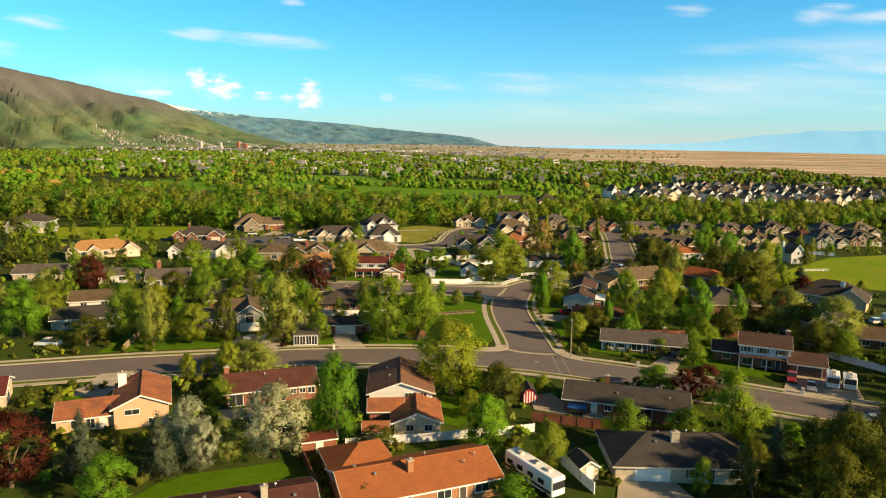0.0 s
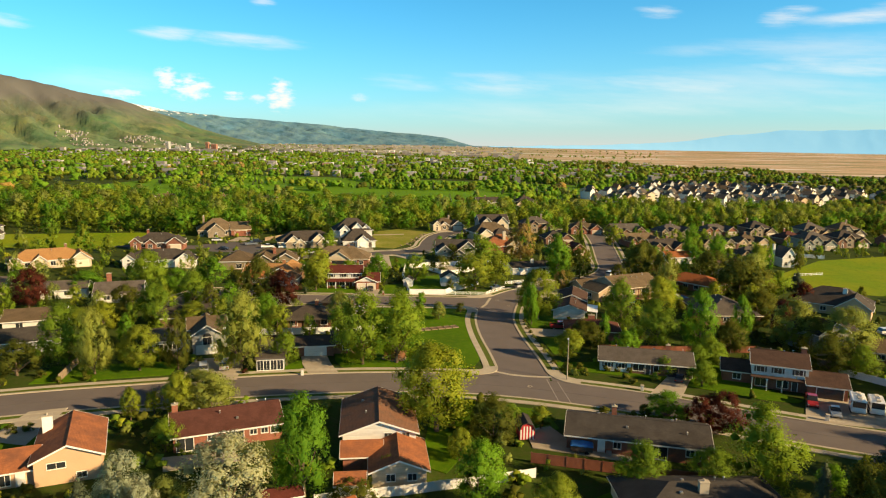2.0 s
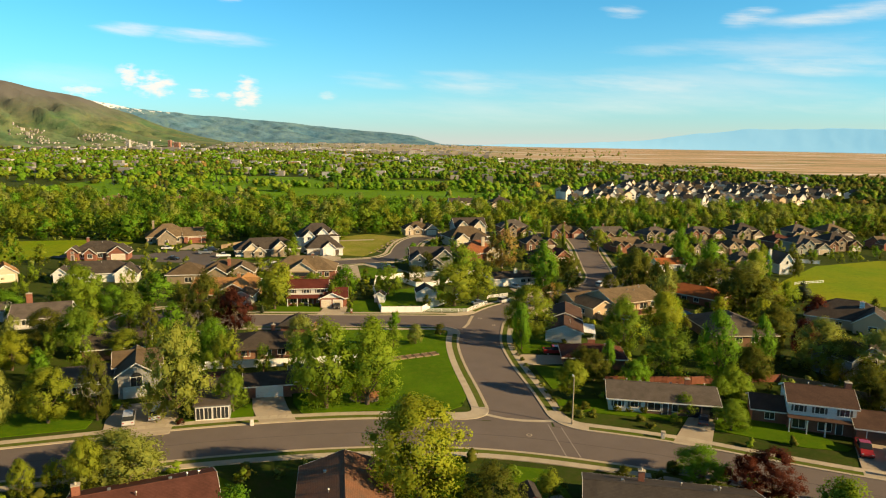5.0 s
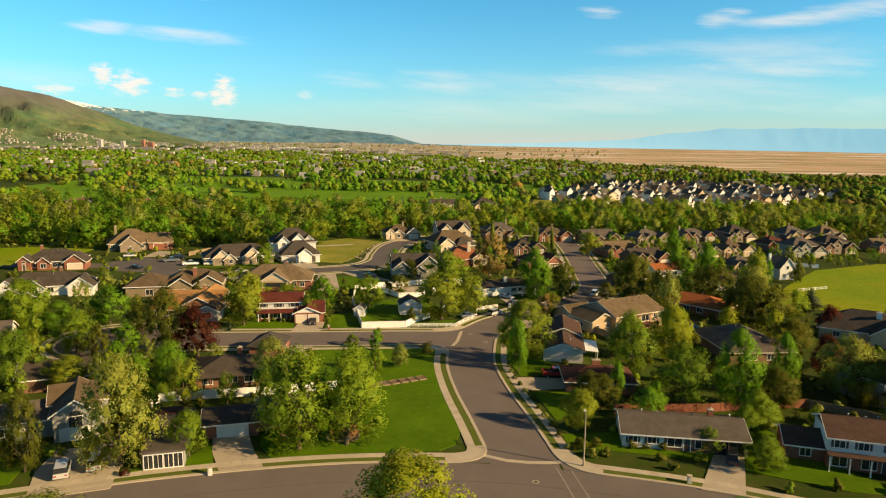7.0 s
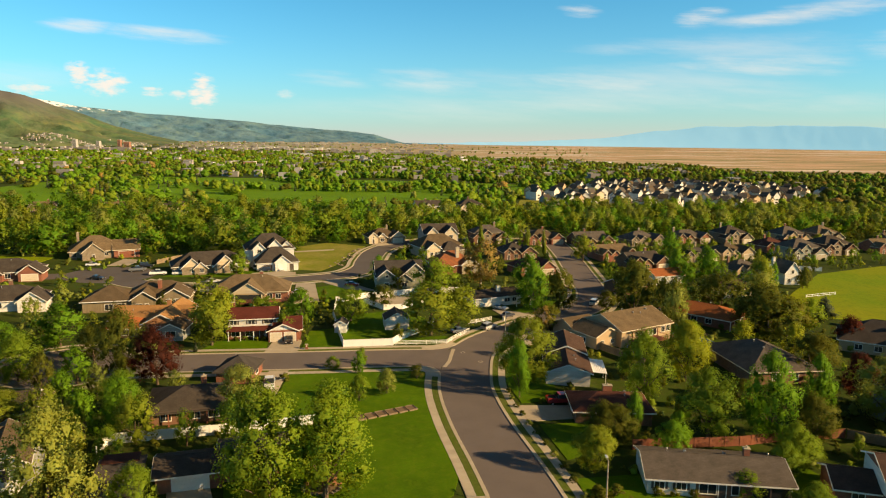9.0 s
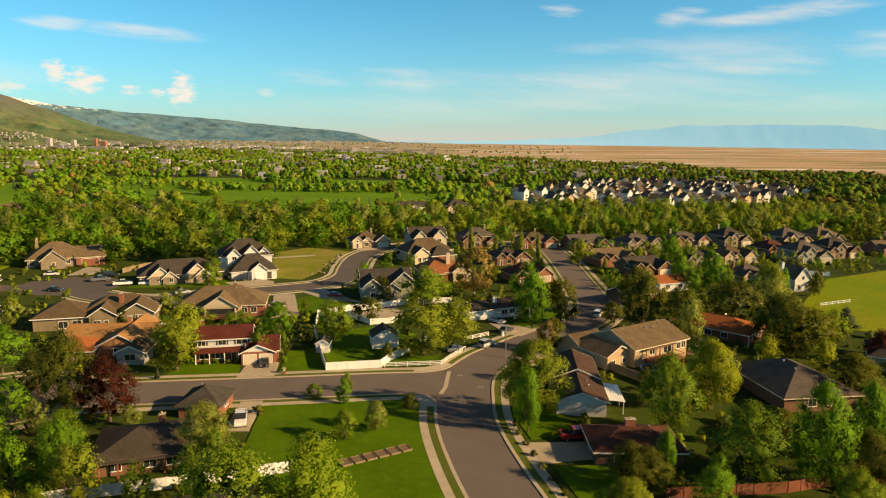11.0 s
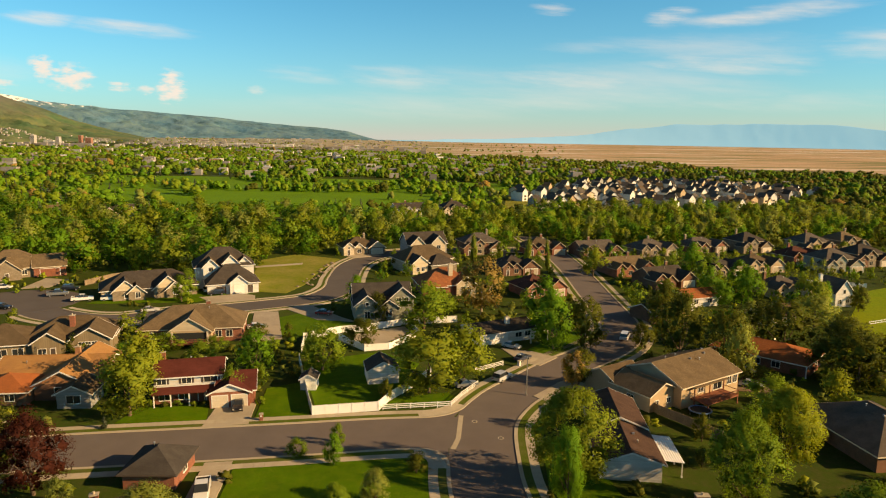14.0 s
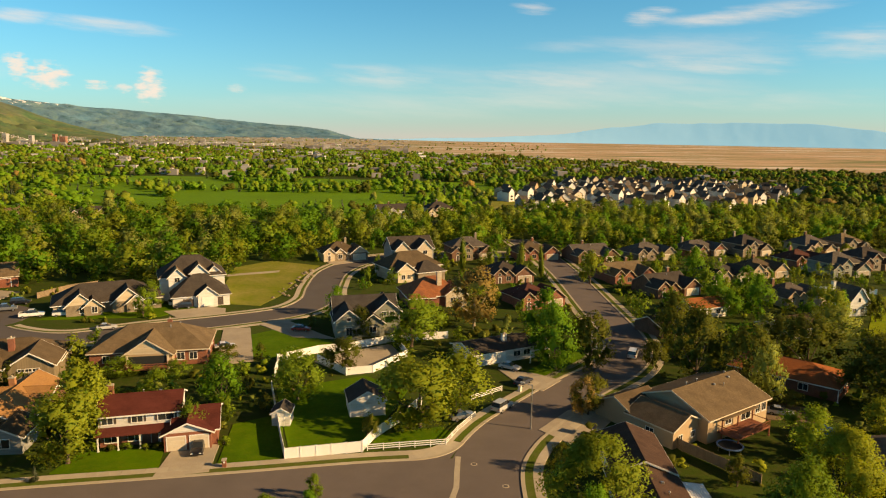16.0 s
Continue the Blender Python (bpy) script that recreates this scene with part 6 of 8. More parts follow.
def coach(x, y, rot, L, label, name, high=3.2, stripe=True, cab=True):
    """A motor home: long body with rounded roof edge, windows, roof units and wheels."""
    v = thing(name, x, y, rot, label, name.replace("_", " "), "parked vehicles", gz(x, y) + 0.1)
    a = L / 2
    bm = bmesh.new()
    box(bm, -a, a, -1.22, 1.22, 0.45, high, 0.14)
    part("body", bm, VINYL, v)
    if stripe:
        for s in (-1, 1):
            bm = bmesh.new()
            box(bm, -a + 0.2, a - 0.2, *sorted((s * 1.224, s * 1.24)), 0.9, 1.25)
            part("stripe", bm, R_MAROON, v)
    for s in (-1, 1):
        for i in range(int(L / 2.4)):
            bm = bmesh.new()
            box(bm, -0.6, 0.6, -0.02, 0.02, -0.35, 0.35)
            part("window", bm, GLASS, v, loc=(-a + 1.3 + i * 2.3, s * 1.235, 1.95))
    bm = bmesh.new()
    box(bm, a + 0.002, a + 0.04, -1.05, 1.05, 1.5, 2.6)
    part("windscreen", bm, GLASS, v)
    for i, u in enumerate((-0.6, 0.05, 0.55)):
        bm = bmesh.new()
        box(bm, -0.5, 0.5, -0.38, 0.38, 0, 0.28, 0.06)
        part("roof_unit", bm, METAL if i % 2 else CREAM, v, loc=(u * a, 0.1, high + 0.003))
    for sx in (-a + 2.2, a - 1.3):
        for sy in (-1, 1):
            bm = bmesh.new()
            tube(bm, (0, -0.14, 0), (0, 0.14, 0), 0.45, 0.45, 14)
            part("wheel", bm, TYRE, v, loc=(sx, sy * 1.1, 0.37))
    return v


coach(5.3, -63.4, -52, 10.5, "long white motor home with a dark red stripe", "motor_home")
coach(68.0, -12.9, -112, 5.0, "white travel trailer parked on a driveway", "travel_trailer", 2.9, False)
coach(71.2, -13.2, -112, 4.8, "white camper van parked beside a trailer", "camper_van", 2.7, True)
coach(111.5, 47.0, 10, 7.0, "white trailer in a back yard", "travel_trailer", 2.8, False)

# ---- sheds and yard things ----
def shed(x, y, rot, L, D, eave, rise, wall, roof, label, axis="y"):
    s = thing("shed", x, y, rot, label, "shed", "garden sheds")
    w = wing(s, 0, 0, L, D, eave, rise, axis, "gable", wall, roof, WHITE, 0.25)
    door(w, "l" if axis == "y" else "f", 0, WHITE, 0.05)
    return s


shed(-27.2, 82.6, -3, 3.4, 2.9, 2.3, 0.9, W_WHITE, R_SLATE, "small white garden shed with a grey roof")
shed(-13.8, 87.2, 8, 6.0, 6.0, 2.8, 1.7, W_WHITE, R_DARK, "white garden building with a dark steep roof")
shed(12.6, -59.4, 20, 4.2, 2.8, 2.2, 0.9, W_CREAM, R_SLATE, "pale shed with a grey roof")
shed(-27.8, -57.8, 26, 5.2, 3.0, 2.2, 0.6, REDWOOD, R_RED, "low shed with a red roof", "x")
shed(-19.6, -53.2, 10, 4.0, 3.4, 2.3, 0.9, W_WHITE, R_TERRA, "small outbuilding with an orange roof", "x")
b = thing("barn_shed", 5.2, -31.0, 8, "red and white striped barn-shaped shed", "shed", "garden sheds")
bm = bmesh.new()
prof = [(-1.25, 0), (1.25, 0), (1.25, 1.7), (0.85, 2.5), (0, 2.9), (-0.85, 2.5), (-1.25, 1.7)]
rows = [[bm.verts.new((x, y, z)) for x, z in prof] for y in (-2.0, 2.0)]
for i in (0, 1, 6):
    bm.faces.new((rows[0][i], rows[0][(i + 1) % 7], rows[1][(i + 1) % 7], rows[1][i]))
bm.faces.new(rows[0])
bm.faces.new(rows[1][::-1])
bmesh.ops.recalc_face_normals(bm, faces=bm.faces[:])
part("wall", bm, material("barn_red", (0.6, 0.035, 0.05), 0.7, 0.15), b)
for i in range(5):
    bm = bmesh.new()
    box(bm, -1.15 + i * 0.5, -0.93 + i * 0.5, -2.05, -2.004, 0.1, 1.75 if i in (0, 4) else 2.3)
    part("white_stripe", bm, WHITE, b)
bm = bmesh.new()
outer = [(1.4, 1.6), (0.95, 2.6), (0, 3.02), (-0.95, 2.6), (-1.4, 1.6)]
inner = [(1.28, 1.62), (0.86, 2.52), (0, 2.91), (-0.86, 2.52), (-1.28, 1.62)]
ra, rb = [[bm.verts.new((x, y, z)) for x, z in outer + inner[::-1]] for y in (-2.2, 2.2)]
for i in range(10):
    bm.faces.new((ra[i], ra[(i + 1) % 10], rb[(i + 1) % 10], rb[i]))
for i in range(4):
    bm.faces.new((ra[i], ra[i + 1], ra[8 - i], ra[9 - i]))
    bm.faces.new((rb[i + 1], rb[i], rb[9 - i], rb[8 - i]))
bmesh.ops.recalc_face_normals(bm, faces=bm.faces[:])
part("roof", bm, R_SLATE, b)
BLUE = material("blue_tarp", (0.03, 0.17, 0.5), 0.5, 0.2, 1.0, 6, 0.2)
c = thing("covered_trailer", 13.8, -36.4, -8, "low trailer under a bright blue cover", "trailer")
bm = bmesh.new()
box(bm, -1.7, 1.7, -1.0, 1.0, 0.5, 1.3, 0.05)
part("body", bm, DARKTRIM, c)
bm = bmesh.new()
profile_body(bm, [(-1.8, 1.3), (-1.6, 1.6), (0, 1.75), (1.6, 1.6), (1.8, 1.3)], 1.1, 0.15)
part("cover", bm, BLUE, c)
for sx in (-0.8, 0.8):
    for sy in (-1, 1):
        bm = bmesh.new()
        tube(bm, (0, -0.1, 0), (0, 0.1, 0), 0.32, 0.32, 12)
        part("wheel", bm, TYRE, c, loc=(sx, sy * 0.95, 0.32))
c = thing("tarp_canopy", 59.6, 69.5, 10, "blue tarpaulin canopy on poles", "canopy")
bm = bmesh.new()
v = [bm.verts.new(p) for p in ((-2.4, -2, 2.0), (0, -2, 3.0), (2.4, -2, 2.0), (-2.4, 2, 2.0), (0, 2, 3.0), (2.4, 2, 2.0))]
for q in ((0, 1, 4, 3), (1, 2, 5, 4)):
    bm.faces.new([v[i] for i in q])
bmesh.ops.solidify(bm, geom=bm.faces[:], thickness=0.05)
part("cover", bm, BLUE, c)
posts(c, [(-2.3, -1.9), (2.3, -1.9), (-2.3, 1.9), (2.3, 1.9)], 2.0, METAL, 0.07)
t = thing("trampoline", 42.5, 69.0, 0, "round black trampoline on a metal frame", "trampoline")
bm = bmesh.new()
tube(bm, (0, 0, 0.82), (0, 0, 0.85), 1.75, 1.75, 24)
part("mat", bm, TYRE, t)
bm = bmesh.new()
for i in range(24):
    a0, a1 = i * math.pi / 12, (i + 1) * math.pi / 12
    tube(bm, (1.9 * math.cos(a0), 1.9 * math.sin(a0), 0.86), (1.9 * math.cos(a1), 1.9 * math.sin(a1), 0.86), 0.14, 0.14, 6)
part("rim", bm, paint("blue_pad", (0.1, 0.2, 0.4)), t)
posts(t, [(1.85 * math.cos(i * math.pi / 3), 1.85 * math.sin(i * math.pi / 3)) for i in range(6)], 0.82, METAL, 0.06)


def street_lamp(x, y, high, arm, rot, label):
    s = thing("street_lamp", x, y, rot, label, "street lamp", "street lamps")
    bm = bmesh.new()
    tube(bm, (0, 0, 0), (0, 0, high), 0.13, 0.08, 10)
    tube(bm, (0, 0, 0), (0, 0, 0.4), 0.2, 0.17, 10)
    part("pole", bm, BARK_PALE if arm < 0.8 else METAL, s)
    bm = bmesh.new()
    tube(bm, (0, 0, high - 0.15), (arm, 0, high + 0.1), 0.05, 0.04, 6)
    part("arm", bm, METAL, s)
    bm = bmesh.new()
    box(bm, arm - 0.25, arm + 0.45, -0.16, 0.16, high + 0.02, high + 0.2, 0.05)
    head = part("lamp_head", bm, LENS, s)
    bm = bmesh.new()
    tube(bm, (arm + 0.1, 0, high - 0.06), (arm + 0.1, 0, high + 0.02), 0.12, 0.15, 10)
    part("diffuser", bm, VINYL, head)


street_lamp(15.4, -3.0, 8.4, 0.7, 90, "slim street lamp at the corner")
street_lamp(13.2, 78.2, 7.6, 1.6, 150, "metal street lamp with a long arm")


def mailbox(x, y, rot, mat, label):
    s = thing("mailbox", x, y, rot, label, "mailbox", "kerbside mailboxes")
    bm = bmesh.new()
    box(bm, -0.28, 0.28, -0.28, 0.28, 0, 1.15, 0.02)
    part("pillar", bm, mat, s)
    bm = bmesh.new()
    box(bm, -0.36, 0.36, -0.36, 0.36, 1.15, 1.3, 0.03)
    part("cap", bm, CONCRETE, s)
    bm = bmesh.new()
    box(bm, -0.13, 0.13, -0.33, -0.285, 0.8, 1.05)
    part("box_door", bm, WHITE, s)


mailbox(-33.4, 67.4, 5, W_BRICK, "brick pillar mailbox at a driveway")
mailbox(-38.6, -7.8, 12, W_WHITE, "white post mailbox by a driveway")
mailbox(29.6, -7.6, -12, W_WHITE, "pale mailbox beside a driveway")
mailbox(60, -18.4, -16, W_WHITE, "pale mailbox near a silver car")
mailbox(15.0, 94.6, 40, W_WHITE, "white mailbox by a corner drive")


def bush(x, y, r, h, kind, label, seed):
    b = thing("bush", x, y, seed * 40, label, "bush", "clipped garden bushes")
    rng = np.random.default_rng(seed)
    v, f, turn = crown_arrays(rng, "round", 0.02, 900, 0.05, 14)
    v = v * np.array([r * 2, r * 2, h])
    me = bpy.data.meshes.new("foliage")
    me.from_pydata(v.tolist(), [], f)
    me.normals_split_custom_set_from_vertices(turn.tolist())
    me.materials.append(LEAF[kind])
    part("foliage", me, None, b)
    bm = bmesh.new()
    for i in range(4):
        tube(bm, (0, 0, -0.05), (0.4 * r * math.cos(i * 1.6), 0.4 * r * math.sin(i * 1.6), h * 0.55), 0.03, 0.01, 5)
    part("stem", bm, BARK, b)
# ---- trees ----
KINDS = {  # leaf material, bark, crown start, profile, label
    "maple": ("maple", BARK, 0.08, "round", "full green leafy tree with a rounded crown"),
    "bright": ("bright", BARK, 0.1, "tall", "upright fresh bright-green leafy tree"),
    "elm": ("elm", BARK, 0.13, "round", "spreading yellow-green tree in spring leaf"),
    "willow": ("willow", BARK, 0.07, "tall", "pale olive tree with feathery young leaves"),
    "dark": ("dark", BARK, 0.08, "round", "dense dark-green leafy yard tree"),
    "plum": ("plum", BARK, 0.14, "round", "rounded dark red-leafed plum tree"),
    "blossom": ("blossom", BARK, 0.1, "loose", "silvery tree covered in pale blossom"),
    "amber": ("amber", BARK_PALE, 0.16, "loose", "amber-brown tree just coming into leaf"),
    "spruce": ("spruce", BARK, 0.06, "cone", "dark blue-green conifer with drooping boughs"),
    "poplar": ("poplar", BARK, 0.05, "column", "narrow columnar green poplar tree"),
}


def ball(rng, center, radius, squash):
    """A small lumpy core for a clump of leaves: vertices and triangles."""
    v = np.array([(1, 0, 0), (-1, 0, 0), (0, 1, 0), (0, -1, 0), (0, 0, 1), (0, 0, -1)], float)
    turn = rng.normal(size=(3, 3))
    v = v @ np.linalg.qr(turn)[0] * (1 + rng.uniform(-0.25, 0.25, (6, 1)))
    f = np.array([(0, 2, 4), (2, 1, 4), (1, 3, 4), (3, 0, 4), (2, 0, 5), (1, 2, 5), (3, 1, 5), (0, 3, 5)])
    return np.asarray(center) + v * np.array([radius, radius, radius * squash]), f


def crown_arrays(rng, profile, start, leaves, size, lobes, core=0.62):
    """A crown one metre high and one wide: many upright clumps spread by the profile, each with a core and loose leaf sprays."""
    cs, rs = [], []
    small = (22 / max(lobes, 22)) ** 0.33
    for i in range(lobes):
        for tries in range(200):
            z = rng.uniform(0, 1)
            if profile == "cone":
                env = 0.5 * (1.02 - z) ** 0.9
            elif profile == "column":
                env = 0.5 * math.sin(math.pi * min(0.1 + z * 0.9, 1)) ** 0.5
            elif profile == "tall":
                env = 0.5 * math.sin(math.pi * (0.12 + 0.86 * z) ** 0.8) ** 0.6
            else:
                env = 0.5 * math.sin(math.pi * (0.17 + 0.8 * z)) ** 0.6
            a, r = rng.uniform(0, 2 * math.pi), rng.uniform(0, 1) ** 0.4
            rad = {"cone": 0.09 + 0.1 * (1 - z), "column": 0.24, "loose": rng.uniform(0.07, 0.14)}.get(profile, rng.uniform(0.08, 0.17)) * small
            reach = max(env * rng.uniform(0.86, 1.06) - rad * 0.75, 0.0)
            c = np.array([math.cos(a) * r * reach, math.sin(a) * r * reach, z])
            if all(np.linalg.norm(c - o) > 0.06 * small for o in cs):
                break
        cs.append(c)
        rs.append(rad)
    cs, rs = np.array(cs), np.array(rs)
    tall = 1.0 if profile == "cone" else 1.3
    H = 1 - start
    verts, faces, n, turns = [], [], 0, []
    for c, r in zip(cs, rs):
        v, f = ball(rng, c, r * core, tall)
        verts.append(v)
        turns.append((v - c) / r)
        faces += (f + n).tolist()
        n += len(v)
    pick = rng.choice(lobes, leaves, p=rs ** 2 / (rs ** 2).sum())
    d = rng.normal(size=(leaves, 3)) + (cs[pick] - np.array([0, 0, 0.4])) * 1.5
    d /= np.linalg.norm(d, axis=1, keepdims=True)
    p = cs[pick] + d * (rs[pick] * (0.35 + 1.15 * rng.uniform(0, 1, leaves) ** 0.6))[:, None] * np.array([1, 1, tall])
    nrm = d + rng.normal(size=(leaves, 3)) * 0.5
    nrm /= np.linalg.norm(nrm, axis=1, keepdims=True)
    t = np.cross(nrm, rng.normal(size=(leaves, 3)))
    t /= np.linalg.norm(t, axis=1, keepdims=True)
    b = np.cross(nrm, t)
    s = size * rng.uniform(0.55, 1.4, leaves)[:, None]
    quad = np.stack([p + t * s * 1.2, p - t * s * 0.7 + b * s * 0.75, p - t * s * 0.7 - b * s * 0.75], 1).reshape(-1, 3)
    verts.append(quad)
    turns.append(np.repeat(d, 3, axis=0))
    faces += (np.arange(leaves * 3).reshape(-1, 3) + n).tolist()
    v = np.concatenate(verts)
    away = v - np.array([0, 0, 0.42])
    away /= np.linalg.norm(away, axis=1, keepdims=True) + 1e-6
    turn = np.concatenate(turns) * 0.45 + away * 0.85  # leaves are shaded by the bulge of their clump
    turn /= np.linalg.norm(turn, axis=1, keepdims=True) + 1e-6
    v[:, 2] = start + (v[:, 2] * 0.86 + 0.07) * H
    return v, faces, turn


def make_tree(kind, seed, leaves, size, lobes, near):
    leaf, bark, start, profile, label = KINDS[kind]
    rng = np.random.default_rng(seed)
    v, f, turn = crown_arrays(rng, profile, start, leaves, size, lobes)
    ob = thing("tree", 0, -2000, 0, label, "tree")
    me = bpy.data.meshes.new("crown")
    me.from_pydata(v.tolist(), [], f)
    me.normals_split_custom_set_from_vertices(turn.tolist())
    me.materials.append(LEAF[leaf])
    part("crown", me, None, ob)
    bm = bmesh.new()
    top = 0.75 if profile in ("cone", "column") else start + 0.32
    tube(bm, (0, 0, -0.03), (0.01, 0.0, start + 0.05), 0.032, 0.022, 8)
    tube(bm, (0.01, 0, start + 0.05), (0.0, 0.01, top), 0.022, 0.008, 7)
    if profile not in ("cone", "column"):
        for i in range(6 if near else 4):
            a = i * 2.4 + rng.uniform(0, 0.6)
            r = rng.uniform(0.16, 0.33)
            tube(bm, (0.008, 0, start + 0.02 * i), (math.cos(a) * r, math.sin(a) * r, start + rng.uniform(0.2, 0.42)), 0.014, 0.004, 5)
    part("trunk", bm, bark, ob)
    return ob


TREES, TREE_SPOTS, USED = {}, [], set()
for n_kind, kind in enumerate(KINDS):
    for var in range(2 if kind in ("plum", "spruce", "blossom", "amber", "poplar") else 3):
        TREES[kind, "near", var] = make_tree(kind, 100 + n_kind * 10 + var, 13500 if kind == "elm" else 10500, 0.0128 if kind == "elm" else 0.0122, 64, True)
    for var in range(2):
        TREES[kind, "mid", var] = make_tree(kind, 500 + n_kind * 10 + var, 2700, 0.021, 34, False)


def put_tree(kind, x, y, h, w, level, group):
    n = 2 if level == "mid" or kind in ("plum", "spruce", "blossom", "amber", "poplar") else 3
    var = random.randrange(n)
    src = TREES[kind, level, var]
    m = pose(x, y, gz(x, y), random.uniform(-3, 3), random.uniform(-3, 3), random.uniform(0, 360)) @ Matrix.Diagonal((w, w, h, 1))
    if (kind, level, var) not in USED:
        USED.add((kind, level, var))
        src.matrix_basis = m
        src.scale = m.to_scale()
        ob = src
    else:
        ob = copy_thing(src, Matrix.Identity(4))
        ob.matrix_basis = m
    tagged(ob, group=group)
    TREE_SPOTS.append((x, y, w))
    return ob


def plant(kind, *spots):
    for x, y, h, w in spots:
        put_tree(kind, x, y, h * 1.02, w * 1.12, "near" if y < 60 and h > 4.6 else "mid", "trees along the streets")
# ---- trees by the streets: x, y, height, spread ----
plant("plum", (-65.0, -75.6, 10.6, 10.2), (39, -26.4, 7.2, 8.1), (34.8, -27.1, 6.4, 4.9), (-58.1, 44.4, 11.3, 8.9), (75.9, 38.5, 9.6, 6.3))
plant("bright", (-49.5, -78.6, 7.3, 7.3), (-25.4, -55.3, 14.6, 8.5), (-2.5, -55, 9.9, 7.5), (2.2, -69.8, 3.8, 7.2), (30.6, -21.9, 5.2, 8.4), (46.9, -46.4, 4.8, 4.1), (10.8, 39.2, 11.6, 4.6), (25.2, 106.6, 13.3, 9.4), (30.2, 14.2, 6.2, 5.4), (95.6, 150.4, 11.2, 9.2), (84.7, 153.5, 10.6, 8.2), (113.6, 140.4, 9, 4.4), (-55.6, 23.1, 9.5, 6.3), (-95.4, 59.3, 7.6, 8.1), (-87.9, 67.5, 9.4, 10.6))
plant("bright", (-20.3, 51.9, 4.7, 2.9), (-21.7, 150.3, 7.4, 6.9), (-38.3, 90.3, 8.8, 7.3), (25.2, 115.9, 14.2, 10.3), (97.4, 193.8, 11.8, 9.7), (102.7, 169.1, 9.8, 7.9), (86.2, 149, 7.2, 7.1), (-66.1, 95.7, 4.2, 6), (-120.3, 52.4, 7.2, 9.4))
plant("spruce", (-46.9, -69.9, 10, 6), (40.7, -56.7, 10.1, 4.6), (106.2, 99.1, 7.2, 8.3), (-57.2, 64.4, 2.4, 1.3))
plant("elm", (-9.5, -31.6, 15.0, 13.6), (-53.1, -31.5, 7.9, 5.1), (-60.8, -33.6, 5.5, 3.4), (-57.8, -31.4, 4.4, 3.4), (7.6, -58.9, 7.5, 5.9), (-5.3, -41.7, 5.2, 4), (8, -28.4, 4, 4.4), (-55.2, 69.6, 11, 10.1), (-5, 79.9, 12.6, 14.6), (1.9, 83.4, 11.2, 11.4), (17.3, 9.9, 7, 6.5))
plant("elm", (59.9, 190.2, 11.2, 9.3), (105.2, 133.2, 10.9, 7.6), (-75, 23.4, 6.5, 8.4), (13.0, 45.5, 13.6, 11.4), (113, 148.9, 9.8, 8), (-56.7, 77.1, 11.6, 9.4), (-94.4, 6.4, 7.9, 9.4), (-93.2, 14.3, 7.7, 7.5))
plant("blossom", (-33.5, -61.6, 11.1, 11.1), (-42.1, -66.8, 7.4, 5.6), (-45.4, -63.9, 9.6, 6.6))
plant("willow", (-39.7, -63.9, 6.6, 6.0))
plant("spruce", (-57.7, -70.8, 9.6, 6.0))
plant("maple", (-49.9, -43.9, 5.1, 5.1), (19.9, -48.8, 7.5, 6.9), (38.4, -45.7, 12.1, 10.2), (30.5, -47, 6.3, 6.4), (28.6, -62.7, 5.3, 3.2), (-15.1, -48.6, 3.4, 3.3), (-87, -10.7, 13.1, 10.4), (-43.4, -2.4, 7, 5.5), (-27.7, 0.6, 15.4, 12.2), (-20.7, 2.7, 15.4, 12.4), (-20.1, 58.5, 3.2, 2.5), (49.5, 12.3, 4.9, 7.1), (36.7, 2.7, 3.9, 4.4))
plant("maple", (42.5, -3.3, 5.3, 6.4), (78.8, 6.6, 7, 7.9), (-84.1, 22.8, 10.8, 9.4), (-104.2, 58.6, 12.3, 12), (-59.5, 30.8, 7.2, 7.9), (-19, 36.8, 4.9, 4), (-25.9, 54.7, 2.5, 3.6), (-3.7, 122.8, 11.4, 12.1), (-25.8, 92.2, 8.9, 9.3), (-40.1, 76.3, 6.3, 4.4), (-69.9, 148.7, 6.8, 5), (-62.5, 92.2, 5, 8.5), (-49.4, 92.2, 5.7, 7.4), (104.6, 194, 8, 7.8), (-71.2, 158, 6.9, 7.5))
plant("maple", (32.4, 222.5, 6.5, 6.4), (-60.4, 105.6, 3.4, 7.6), (-49.8, 103.8, 3.4, 5.4), (1.3, 133.4, 7, 9.6), (-84.5, 45.2, 9.2, 9), (-107.2, 68.8, 9.5, 10.2))
plant("willow", (-52.3, -27.3, 6.7, 12.6), (-48.6, -29.6, 7.7, 8.3), (-52.1, -5.8, 16, 10.7), (-14.2, 40.7, 4.9, 4), (82.7, 20.6, 12.2, 13.7), (-38.8, 30.4, 8.6, 8.4), (58.3, 86.3, 12.8, 6.9), (100.5, 125.9, 9.8, 11.2), (75, 29.3, 11.6, 12.3))
plant("dark", (48.2, -61.9, 12.8, 10.2), (54.7, -57.8, 10.7, 7.3), (35.6, -62.4, 8.4, 5.5), (0, -35, 7.9, 7.8), (-18.9, -55.3, 3.3, 6.2), (-17.2, -74.3, 3.5, 3.7), (-66.1, 46.7, 14.1, 9.8), (32.7, 107.9, 12.4, 8.9), (21.6, 20.8, 6.5, 6.9), (51.6, 99.1, 14.8, 10.4), (58.9, 91.8, 13.6, 10.1), (125, 142.5, 7.5, 4.9), (73.5, 9.1, 7.8, 9.2), (56.6, 21.2, 7.8, 7.5), (88.0, 96.0, 10.5, 9.4))
